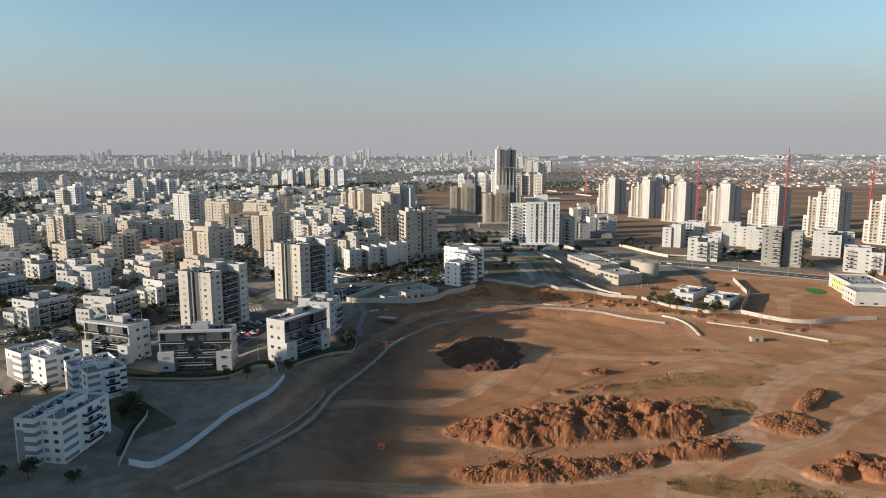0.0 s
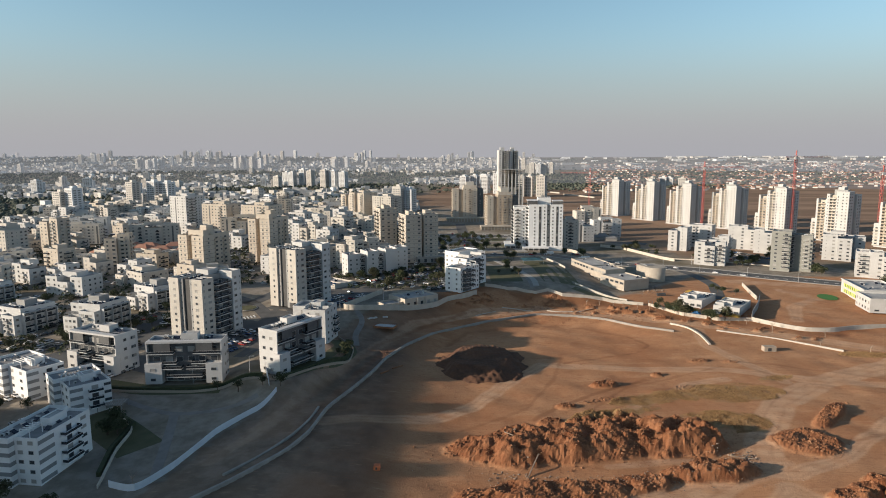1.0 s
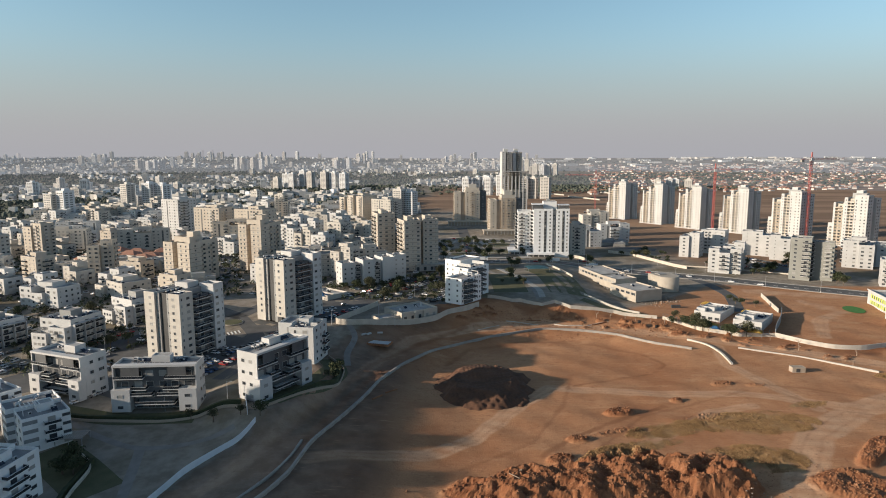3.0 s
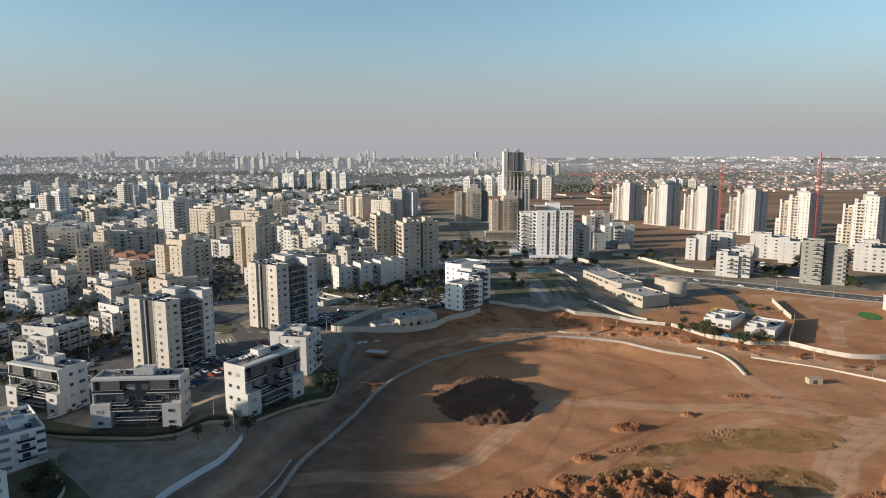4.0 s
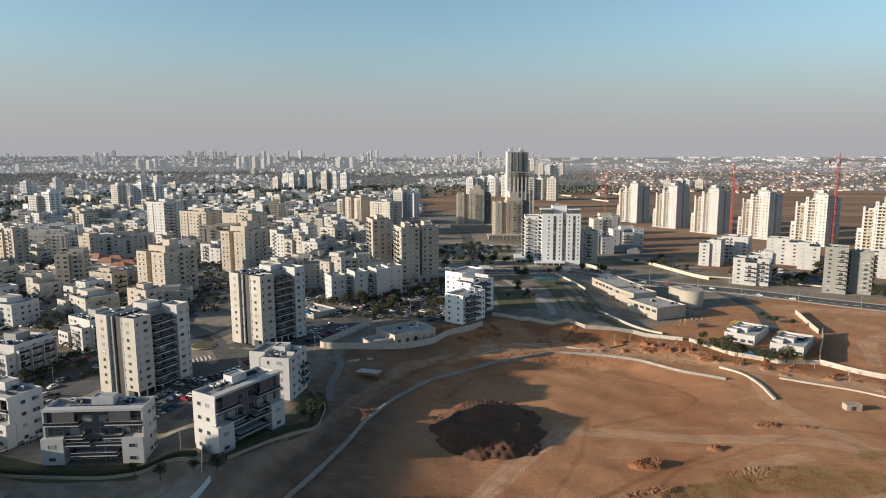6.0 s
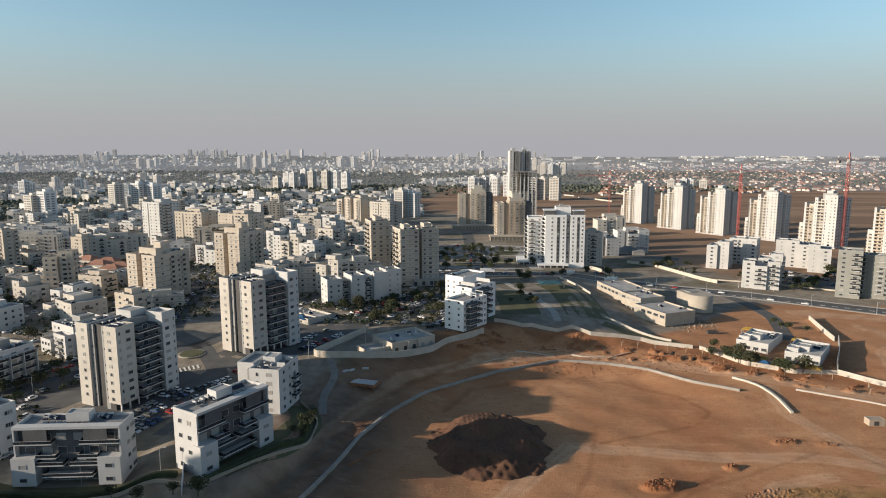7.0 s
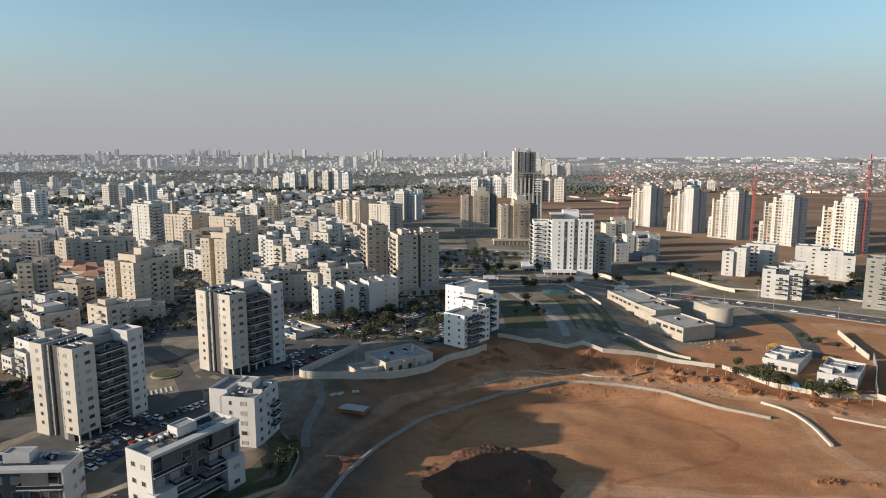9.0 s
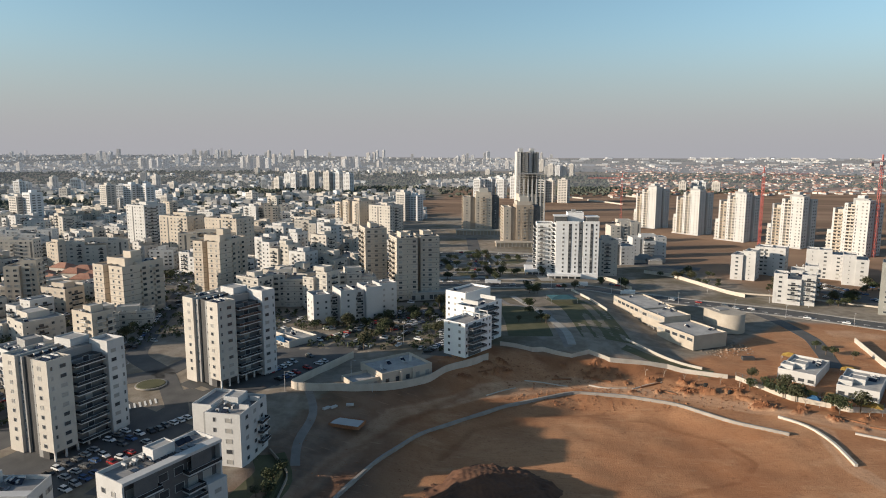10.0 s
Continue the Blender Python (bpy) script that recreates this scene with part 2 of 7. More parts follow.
        u, v = ((x - hx) * c + (y - hy) * s) / la, (-(x - hx) * s + (y - hy) * c) / lb
        r = np.hypot(u, v) + edge
        h = np.maximum(h, top * smooth(2.3 * (1 - r)) * lump)
    return h


def ground_z(x, y, relief=True):
    x, y = np.asarray(x, float), np.asarray(y, float)
    town = np.interp(y, [100, 150, 220, 270, 320, 370, 420, 500, 650, 900], [0, 0, 2.5, 6.5, 8, 13, 15, 15, 9, 8])
    east = np.interp(y, [100, 300, 345, 400, 440, 540, 900], [1, 1.5, 2, 5, 6.5, 7, 8])
    d, side = segment_distance(x, y, RIM)
    out = (side > 0) & (y < 420) | (y >= 420)
    xb = np.interp(y, [100, 350, 390, 430, 520], [-60, -30, 5, 70, 80])
    w = smooth((xb - x) / 50 + 0.3)
    outer = east + (town - east) * w
    near = smooth(d / 40)
    brink = np.interp(y, [150, 320, 390], [4.8, 4.8, 3.2])
    left = brink + (outer - brink) * near
    rise = np.hypot((x + 88) / 30, (y - 290) / 46)      # the made-up garden ground of the terrace flats
    left = left + np.clip(10.3 - left, 0, 6) * smooth(2.2 * (1 - rise)) * smooth((d - 9) / 11)
    floor = 0.6 + 3.9 * smooth((-2 - x) / 52) * smooth((345 - y) / 60) + (east - 0.6) * smooth((x - 60) / 60)
    inside = floor + (brink - 0.3 - floor) * smooth(1 - d / 15) * smooth((112 - x) / 12)      # the bank below the wall
    right = floor + (outer - floor) * smooth((y - 345) / 50)
    z = np.where(out, left, inside)
    z = z + (right - z) * smooth((x - 96) / 16)
    if relief:
        bare = smooth((x + 110) / 20) * smooth((520 - y) / 60) * smooth((420 - x) / 60)
        z = z + bare * (0.20 * wave(x, y, 30, 1) + 0.10 * fbm(x, y, 9, 4, 2) + heap_height(x, y))
    return z


def gz(x, y):
    return float(ground_z(x, y, False))


def spaced(stops):
    """Grid lines from (start, step) pairs up to the last start."""
    out = []
    for (a, step), (b, _) in zip(stops, stops[1:]):
        out += list(np.linspace(a, b, max(2, int(round((b - a) / step)) + 1))[:-1])
    return np.array(out + [stops[-1][0]])


# ---- building blocks of meshes ----
def box(bm, x0, y0, z0, x1, y1, z1, mi=0):
    v = [bm.verts.new(p) for p in ((x0, y0, z0), (x1, y0, z0), (x1, y1, z0), (x0, y1, z0), (x0, y0, z1), (x1, y0, z1), (x1, y1, z1), (x0, y1, z1))]
    for q in ((3, 2, 1, 0), (4, 5, 6, 7), (0, 1, 5, 4), (1, 2, 6, 5), (2, 3, 7, 6), (3, 0, 4, 7)):
        bm.faces.new([v[i] for i in q]).material_index = mi


def mesh_of(name, bm, mats, soft=False):
    me = bpy.data.meshes.new(name)
    bm.to_mesh(me)
    bm.free()
    for m in mats if isinstance(mats, (list, tuple)) else [mats]:
        me.materials.append(m)
    if soft:
        me.polygons.foreach_set("use_smooth", [True] * len(me.polygons))
    return me


def part(name, bm, mats, parent, label=""):
    ob = new(name, mesh_of(name, bm, mats))
    ob.parent = parent
    return tagged(ob, label)


JOINED = {}


def put(name, me, parent, m):
    """A part on shared mesh data, at the pose m in its thing. Small fittings of far houses are gathered, to be joined."""
    far = parent.location.y
    if name in ("window", "balcony_door") and far > 430 or name in ("balcony", "solar_heater", "cooling_unit") and far > 470:
        kind = {"window": "glazing", "balcony_door": "glazing", "balcony": "balcony_stack"}.get(name, "roof_plant")
        JOINED.setdefault((parent, kind), []).append((me, m))
        return None
    ob = new(name, me)
    ob.parent = parent
    ob.matrix_basis = m
    return ob


def thing(name, label, category, x, y, z, turn=0, group=""):
    ob = new(name)
    ob.matrix_world = pose(x, y, z, 0, 0, turn)
    ob.empty_display_size = 1
    return tagged(ob, label, category, group)


SHARED = {}


def shared(key, make, mats):
    if key not in SHARED:
        bm = bmesh.new()
        make(bm)
        SHARED[key] = mesh_of(key, bm, mats)
    return SHARED[key]


def window_mesh(w, h, frame_mat=None):
    """A framed pane set in a shallow reveal, its back on the wall, facing -y."""
    def make(bm):
        e, t = 0.10, 0.09
        rings = []
        for gx, gy, lo, hi in ((w / 2 + e, 0.02, 0, h), (w / 2 + e, -t, 0, h), (w / 2, -t, e, h - e), (w / 2, -0.02, e, h - e)):
            rings.append([bm.verts.new(p) for p in ((-gx, gy, lo), (gx, gy, lo), (gx, gy, hi), (-gx, gy, hi))])
        for p, q in zip(rings, rings[1:]):
            for i in range(4):
                bm.faces.new((p[i], p[(i + 1) % 4], q[(i + 1) % 4], q[i])).material_index = 1
        bm.faces.new(rings[-1]).material_index = 0
    mat = frame_mat or FRAME
    return shared(f"window_{w}_{h}_{mat.name}", make, [PANE, mat])


FACE = {"S": 0, "E": 90, "N": 180, "W": -90}


def on_face(face, rect, u, z):
    """The pose at distance u along a face of a rectangle (from its left end, seen from outside)."""
    x0, y0, x1, y1 = rect
    x, y = {"S": (x0 + u, y0), "E": (x1, y0 + u), "N": (x1 - u, y1), "W": (x0, y1 - u)}[face]
    return pose(x, y, z, 0, 0, FACE[face])


def face_length(face, rect):
    return rect[2] - rect[0] if face in "SN" else rect[3] - rect[1]


def windows(b, rect, face, storeys, first, step, cols, w=1.3, h=1.3, sill=1.0, mat=None):
    """Windows on one face: cols is a list of distances, or a spacing."""
    length = face_length(face, rect)
    if not isinstance(cols, (list, tuple)):
        n = max(1, int(length / cols))
        cols = [(i + 0.5) * length / n for i in range(n)]
    me = window_mesh(w, h, mat)
    for s in range(storeys):
        for u in cols:
            put("window", me, b, on_face(face, rect, u, first + s * step + sill))


def mass(b, rect, z0, z1, mat, roof=None, parapet=1.0, name="wall"):
    """A block of walls with a parapet, and its flat roof."""
    x0, y0, x1, y1 = rect
    t = 0.28
    bm = bmesh.new()
    ring = []
    for xa, ya, xb, yb, z in ((x0, y0, x1, y1, z0), (x0, y0, x1, y1, z1), (x0 + t, y0 + t, x1 - t, y1 - t, z1), (x0 + t, y0 + t, x1 - t, y1 - t, z1 - parapet - 0.15)):
        ring.append([bm.verts.new(p) for p in ((xa, ya, z), (xb, ya, z), (xb, yb, z), (xa, yb, z))])
    for lo, hi in zip(ring, ring[1:]):
        for i in range(4):
            bm.faces.new((lo[i], lo[(i + 1) % 4], hi[(i + 1) % 4], hi[i]))
    bm.faces.new(ring[0][::-1])
    if b.location.y > 560:      # far off, the roof stays with its walls
        box(bm, x0 + t, y0 + t, z1 - parapet - 0.2, x1 - t, y1 - t, z1 - parapet, 1)
        return part(name, bm, [mat, roof or ROOF], b)
    wall = part(name, bm, mat, b)
    bm = bmesh.new()
    box(bm, x0 + t, y0 + t, z1 - parapet - 0.2, x1 - t, y1 - t, z1 - parapet)
    part("roof", bm, roof or ROOF, b)
    return wall


def slab(b, name, x0, y0, z0, x1, y1, z1, mat, label=""):
    bm = bmesh.new()
    box(bm, x0, y0, z0, x1, y1, z1)
    return part(name, bm, mat, b, label)


def balcony_mesh(w, d, mat, rail=GLASS, height=0.95, floor=True, fence=True):
    """A balcony that stands out d from its wall, w wide, facing -y, floor at 0."""
    def make(bm):
        if floor:
            box(bm, -w / 2, -d, -0.28, w / 2, 0.1, 0.06, 0)
        if fence:
            box(bm, -w / 2 + 0.05, -d + 0.05, 0.06, w / 2 - 0.05, -d + 0.12, height, 1)
            for s in (-1, 1):
                box(bm, s * (w / 2 - 0.09) - 0.04, -d + 0.12, 0.06, s * (w / 2 - 0.09) + 0.04, -0.02, height, 1)
            box(bm, -w / 2 + 0.03, -d + 0.02, height, w / 2 - 0.03, -d + 0.14, height + 0.06, 0)
    return shared(f"balcony_{w:.1f}_{d:.1f}_{mat.name}_{rail.name}_{height}_{floor}_{fence}", make, [mat, rail])


def balcony(b, w, d, mat, rail, m):
    """One balcony at the pose m; on near houses its railing is a part of it."""
    if b.location.y > 470:
        put("balcony", balcony_mesh(w, d, mat, rail), b, m)
        return
    ob = put("balcony", balcony_mesh(w, d, mat, rail, fence=False), b, m)
    guard = new("railing", balcony_mesh(w, d, mat, rail, floor=False))
    guard.parent = ob


def balconies(b, rect, face, storeys, first, step, cols, w=4.0, d=1.6, mat=None, rail=GLASS, door=True):
    dm = window_mesh(min(2.2, w - 1), 2.1)
    for s in range(storeys):
        for u in cols:
            balcony(b, w, d, mat or WHITE, rail, on_face(face, rect, u, first + s * step))
            if door:
                put("balcony_door", dm, b, on_face(face, rect, u, first + s * step + 0.1))


def heater_mesh():
    """A roof water heater: tilted dark panel and a white tank on a frame."""
    def make(bm):
        v = [bm.verts.new(p) for p in ((-0.9, -0.9, 0.15), (0.9, -0.9, 0.15), (0.9, 0.7, 1.05), (-0.9, 0.7, 1.05), (-0.9, -0.9, 0.05), (0.9, -0.9, 0.05), (0.9, 0.7, 0.95), (-0.9, 0.7, 0.95))]
        for q in ((0, 1, 2, 3), (7, 6, 5, 4), (0, 4, 5, 1), (1, 5, 6, 2), (2, 6, 7, 3), (3, 7, 4, 0)):
            bm.faces.new([v[i] for i in q]).material_index = 0
        m = Matrix.Translation((0, 1.05, 1.15)) @ Matrix.Rotation(math.pi / 2, 4, "Y")
        made = bmesh.ops.create_cone(bm, cap_ends=True, segments=10, radius1=0.32, radius2=0.32, depth=1.6, matrix=m)
        for f in {f for q in made["verts"] for f in q.link_faces}:
            f.material_index = 1
        for sx in (-0.7, 0.7):
            box(bm, sx - 0.04, 1.0, 0, sx + 0.04, 1.08, 0.9, 2)
    return shared("solar_heater", make, [PANEL, WHITE, METAL])


def ac_mesh():
    def make(bm):
        box(bm, -0.5, -0.3, 0.1, 0.5, 0.3, 0.9, 0)
        box(bm, -0.35, -0.33, 0.2, 0.35, -0.3, 0.8, 1)
        box(bm, -0.5, -0.3, 0, -0.4, 0.3, 0.1, 1)
        box(bm, 0.4, -0.3, 0, 0.5, 0.3, 0.1, 1)
    return shared("air_conditioner", make, [WHITE, DARK])


def roof_clutter(b, rect, z, n, rng, turn=0):
    """Water heaters and cooling units, scattered in rows on a roof."""
    x0, y0, x1, y1 = rect
    hm, am = heater_mesh(), ac_mesh()
    for i in range(n):
        x, y = rng.uniform(x0 + 1.5, x1 - 1.5), rng.uniform(y0 + 1.5, y1 - 1.5)
        if rng.random() < 0.6:
            put("solar_heater", hm, b, pose(x, y, z, 0, 0, turn + rng.choice((0, 0, 90))))
        else:
            put("cooling_unit", am, b, pose(x, y, z, 0, 0, rng.choice((0, 90))))


def stair_house(b, rect, z, h, mat):
    mass(b, rect, z, z + h, mat, parapet=0.3, name="stair_house")


def band(b, rect, storeys, first, step, mat, out=0.04, thick=0.18, sides="SEW"):
    """String courses round a block at each floor."""
    x0, y0, x1, y1 = rect
    bm = bmesh.new()
    for s in range(storeys):
        z = first + s * step
        if "S" in sides:
            box(bm, x0 - out, y0 - out, z, x1 + out, y0 + 0.02, z + thick)
        if "E" in sides:
            box(bm, x1 - 0.02, y0 + 0.02, z, x1 + out, y1, z + thick)
        if "W" in sides:
            box(bm, x0 - out, y0 + 0.02, z, x0 + 0.02, y1, z + thick)
    tagged(part("banding", bm, mat, b), "dark string courses at each floor", kind="stuff")


# ---- ground ----
PATHS = [
    ([(180, 500), (215, 490), (260, 480), (330, 440)], 9.0),
    ([(178, 395), (190, 425), (212, 445), (200, 470)], 5.0),
    ([(-60, 238), (-22, 247), (-7, 262), (7, 289), (26, 318), (45, 317), (67, 314), (107, 314), (142, 303), (185, 296), (260, 290)], 5.0),
    ([(116, 375), (113, 352), (122, 324), (131, 300)], 4.5),
    ([(16, 240), (39, 254), (57, 266), (89, 296), (106, 301)], 3.5),
    ([(54, 175), (62, 200), (90, 220), (98, 240), (117, 273), (146, 300), (200, 330)], 9.0),
    ([(86, 216), (98, 214), (118, 226), (164, 269)], 4.5),
    ([(60, 172), (92, 205), (106, 190), (150, 176)], 5.0),
    ([(-60, 176), (-26, 180), (1, 185), (25, 191), (53, 199)], 4.0), ([(40, 216), (62, 221), (84, 222), (98, 222)], 2.6),
    ([(-8, 398), (30, 415), (75, 405), (105, 392), (130, 380), (200, 350)], 6.0),
    ([(-90, 205), (-80, 235), (-72, 270), (-56, 330), (-42, 368), (-8, 398)], 4.0),
]
WEEDS = [(101, 285, 25, 11, 8), (90, 255, 17, 10, 0), (69, 278, 21, 6, 22), (129, 304, 9, 3, 15), (80, 190, 30, 7, -8), (54, 263, 16, 4, 20), (190, 340, 16, 5, 0), (40, 246, 22, 4, 14)]


WALL_LINE = [(-3, 433), (12, 431), (17, 433), (30, 430), (38, 433), (47, 429), (73, 431), (97, 423), (100, 422), (115, 402), (133, 393), (152, 393), (163, 382), (174, 375), (187, 375), (205, 381), (225, 384)]


RUTS = [([(30, 388), (55, 384), (76, 368), (84, 352), (76, 340), (56, 331), (37, 322)], 1.0, 0.5), ([(-22, 345), (-12, 366), (14, 385), (40, 390)], 1.2, 0.4),
        ([(18, 252), (30, 268), (44, 280), (70, 300)], 1.2, 0.6), ([(24, 232), (40, 262), (60, 290), (110, 318)], 0.9, 0.4), ([(120, 318), (136, 300), (170, 286)], 1.0, 0.4),
        ([(-70, 214), (-66, 240), (-58, 290), (-50, 325)], 2.0, 0.7), ([(-76, 240), (-64, 290), (-56, 330), (-40, 362), (-15, 395)], 1.6, 0.6),
        ([(-10, 240), (15, 262), (30, 300), (36, 330)], 1.0, 0.4), ([(100, 330), (135, 322), (190, 300)], 1.0, 0.4), ([(130, 240), (150, 250), (175, 255)], 1.0, 0.5)]


def far_rise(x, y):
    """The plain lifts gently towards the horizon, more so in the west."""
    r = np.hypot(x, y)
    return 48 * smooth((r - 1900) / 3000) + 16 * smooth((-x - 300) / 1600) * smooth((y - 1500) / 2500)


def ground_sheet():
    xs = spaced([(-9000, 900), (-3600, 220), (-1300, 60), (-420, 14), (-190, 4), (-112, 1.5), (-22, 0.65), (140, 1.2), (200, 5), (330, 20), (600, 60), (1500, 250), (4000, 900), (9000, 1)])
    ys = spaced([(-600, 100), (0, 20), (120, 2.0), (176, 0.65), (290, 1.0), (440, 4), (620, 15), (1000, 60), (2000, 200), (4900, 1)])
    gx, gy = np.meshgrid(xs, ys)
    z = ground_z(gx, gy)
    z = z + far_rise(gx, gy)
    z = z + (heap_height(gx, gy) > 0.35) * np.random.RandomState(8).normal(0, 0.13, gx.shape)
    n, m = len(xs), len(ys)
    co = np.stack([gx, gy, z], -1).reshape(-1, 3)
    i = (np.arange(m - 1)[:, None] * n + np.arange(n - 1)).ravel()
    quads = np.stack([i, i + 1, i + n + 1, i + n], 1)
    me = bpy.data.meshes.new("ground")
    me.from_pydata(co, [], quads)
    # what covers the ground: bare earth, dusty track, dry weeds, ploughed field
    edge = np.interp(gy, [100, 190, 227, 251, 300, 330, 372, 400, 425], [-108, -103, -96, -86, -80, -82, -70, -48, -24])
    # The west end is mixed half grey towards its shaded look.
    bare = smooth((gx - edge + 2 * wave(gx, gy, 9, 14)) / 3) * smooth((455 + 0.0 * gx - gy - np.interp(gx, [0, 60, 100, 160], [19, 19, -4, -70])) / 8) * (0.5 + 0.5 * smooth((gx + 85 + 3 * wave(gx, gy, 20, 16)) / 55 + 0.25 * smooth((gy - 370) / 30)))
    track, wheel = np.zeros(gx.shape), np.zeros(gx.shape)
    for line, width in PATHS:
        d, _ = segment_distance(gx, gy, line)
        d = d + 0.6 * wave(gx, gy, 26, 8)
        track = np.maximum(track, (0.75 + 0.25 * wave(gx, gy, 11, 18)) * smooth((width * 0.72 - d) / 1.6 + 0.5))
        wheel = np.maximum(wheel, smooth(1.6 - np.abs(d - width * 0.30) / 0.55))
    # West ground darkened in colour: redder soil, and shade painted in with it.
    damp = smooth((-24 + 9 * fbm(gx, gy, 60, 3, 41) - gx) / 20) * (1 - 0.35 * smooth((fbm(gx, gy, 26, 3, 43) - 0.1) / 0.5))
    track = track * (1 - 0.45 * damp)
    weed = np.zeros(gx.shape)
    for wx, wy, la, lb, turn in WEEDS:
        c, s = math.cos(radians(turn)), math.sin(radians(turn))
        r = np.hypot(((gx - wx) * c + (gy - wy) * s) / la, (-(gx - wx) * s + (gy - wy) * c) / lb) + 0.25 * wave(gx, gy, 8, 4)
        weed = np.maximum(weed, smooth(2.2 * (1 - r)))
    soil = np.maximum(smooth(heap_height(gx, gy) / 0.9), 0.20 * wheel)
    d, side = segment_distance(gx, gy, WALL_LINE)
    soil = np.maximum(soil, 0.7 * smooth((9 - d + 7 * fbm(gx, gy, 14, 3, 12)) / 6) * (side < 0))
    for line, wide, deep in RUTS:
        d, _ = segment_distance(gx, gy, line)
        soil = np.maximum(soil, deep * smooth(1.4 - (d + 0.5 * wave(gx, gy, 10, 15)) / wide))
    field = smooth((gx - np.interp(gy, [560, 720, 1000, 1300], [175, 120, 20, -160])) / 40) * smooth((gy - 560) / 60) * smooth((1900 + 0.35 * gx - gy) / 120)
    field = np.maximum(field, smooth((gx + 220) / 40) * smooth((20 - gx) / 40) * smooth((gy - 1080) / 60) * smooth((1500 - gy) / 80))
    me.color_attributes.new("cover", "FLOAT_COLOR", "POINT")
    me.color_attributes["cover"].data.foreach_set("color", np.stack([bare, track, weed, field], -1).ravel().astype(np.float32))
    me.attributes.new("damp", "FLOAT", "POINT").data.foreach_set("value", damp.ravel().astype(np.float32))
    me.attributes.new("soil", "FLOAT", "POINT").data.foreach_set("value", soil.ravel().astype(np.float32))
    rough = (heap_height(gx, gy) > 0.35)[:-1, :-1].ravel()      # broken earth keeps its edges
    me.polygons.foreach_set("use_smooth", ~rough)

    mat = bpy.data.materials.new("ground_cover")
    mat.use_nodes = True
    nt = mat.node_tree
    nd, ln = nt.nodes, nt.links
    bsdf = nd["Principled BSDF"]
    bsdf.inputs["Roughness"].default_value = 0.95
    bsdf.inputs["Specular IOR Level"].default_value = 0.15
    geo = nd.new("ShaderNodeNewGeometry")
    cover = nd.new("ShaderNodeAttribute")
    cover.attribute_name = "cover"
    sep = nd.new("ShaderNodeSeparateColor")
    ln.new(cover.outputs["Color"], sep.inputs[0])

    def noise_tex(scale, detail=6, rough=0.6, stretch=None):
        t = nd.new("ShaderNodeTexNoise")
        t.inputs["Scale"].default_value, t.inputs["Detail"].default_value, t.inputs["Roughness"].default_value = scale, detail, rough
        src = geo.outputs["Position"]
        if stretch:
            mp = nd.new("ShaderNodeMapping")
            mp.inputs["Scale"].default_value = stretch
            mp.inputs["Rotation"].default_value = (0, 0, 0.5)
            ln.new(src, mp.inputs[0])
            src = mp.outputs[0]
        ln.new(src, t.inputs["Vector"])
        return t.outputs[0]

    def ranged(v, a, b):
        r = nd.new("ShaderNodeMapRange")
        r.inputs[1].default_value, r.inputs[2].default_value = a, b
        ln.new(v, r.inputs[0])
        return r.outputs[0]

    def mixed(f, a, b):
        mx = nd.new("ShaderNodeMix")
        mx.data_type = "RGBA"
        for slot, v in ((0, f), (6, a), (7, b)):
            if isinstance(v, tuple):
                mx.inputs[slot].default_value = (*v, 1)
            else:
                ln.new(v, mx.inputs[slot])
        return mx.outputs[2]

    big, mid, fine = noise_tex(0.022), noise_tex(0.16), noise_tex(1.6, 8, 0.7)
    streak = noise_tex(0.10, 5, 0.6, (0.45, 1.2, 1))
    earth = mixed(ranged(big, 0.36, 0.64), (0.38, 0.178, 0.088), (0.50, 0.268, 0.142))
    earth = mixed(ranged(mid, 0.5, 0.9), earth, (0.31, 0.130, 0.062))
    earth = mixed(ranged(streak, 0.55, 0.85), earth, (0.56, 0.335, 0.190))
    dust = mixed(ranged(fine, 0.35, 0.7), (0.53, 0.325, 0.198), (0.63, 0.405, 0.258))
    # Dark western earth: part soil, part shade put into the colour.
    shade_attr = nd.new("ShaderNodeAttribute")
    shade_attr.attribute_name = "damp"
    earth = mixed(shade_attr.outputs["Fac"], earth, mixed(ranged(mid, 0.35, 0.65), (0.145, 0.084, 0.055), (0.215, 0.125, 0.082)))
    earth = mixed(sep.outputs[1], earth, dust)
    earth = mixed(ranged(fine, 0.52, 0.85), earth, (0.20, 0.10, 0.055))
    red = nd.new("ShaderNodeAttribute")
    red.attribute_name = "soil"
    earth = mixed(red.outputs["Fac"], earth, mixed(ranged(mid, 0.35, 0.65), (0.165, 0.062, 0.029), (0.30, 0.136, 0.068)))
    earth = mixed(ranged(noise_tex(0.55, 7, 0.7), 0.56, 0.78), earth, (0.22, 0.105, 0.058))
    earth = mixed(ranged(noise_tex(0.4, 6, 0.65, (0.35, 2.2, 1)), 0.6, 0.85), earth, (0.56, 0.35, 0.21))
    earth = mixed(ranged(noise_tex(1.1, 4, 0.6, (0.12, 2.6, 1)), 0.55, 0.8), earth, (0.27, 0.125, 0.062))
    weeds = mixed(ranged(mid, 0.4, 0.65), (0.27, 0.165, 0.082), (0.38, 0.245, 0.125))
    earth = mixed(sep.outputs[2], earth, weeds)
    yard = mixed(ranged(mid, 0.4, 0.62), (0.225, 0.19, 0.15), (0.32, 0.28, 0.23))
    yard = mixed(ranged(big, 0.5, 0.66), yard, (0.16, 0.135, 0.088))
    acre = mixed(ranged(noise_tex(0.012, 4, 0.5, (0.3, 1.5, 1)), 0.4, 0.62), (0.225, 0.145, 0.095), (0.34, 0.22, 0.145))
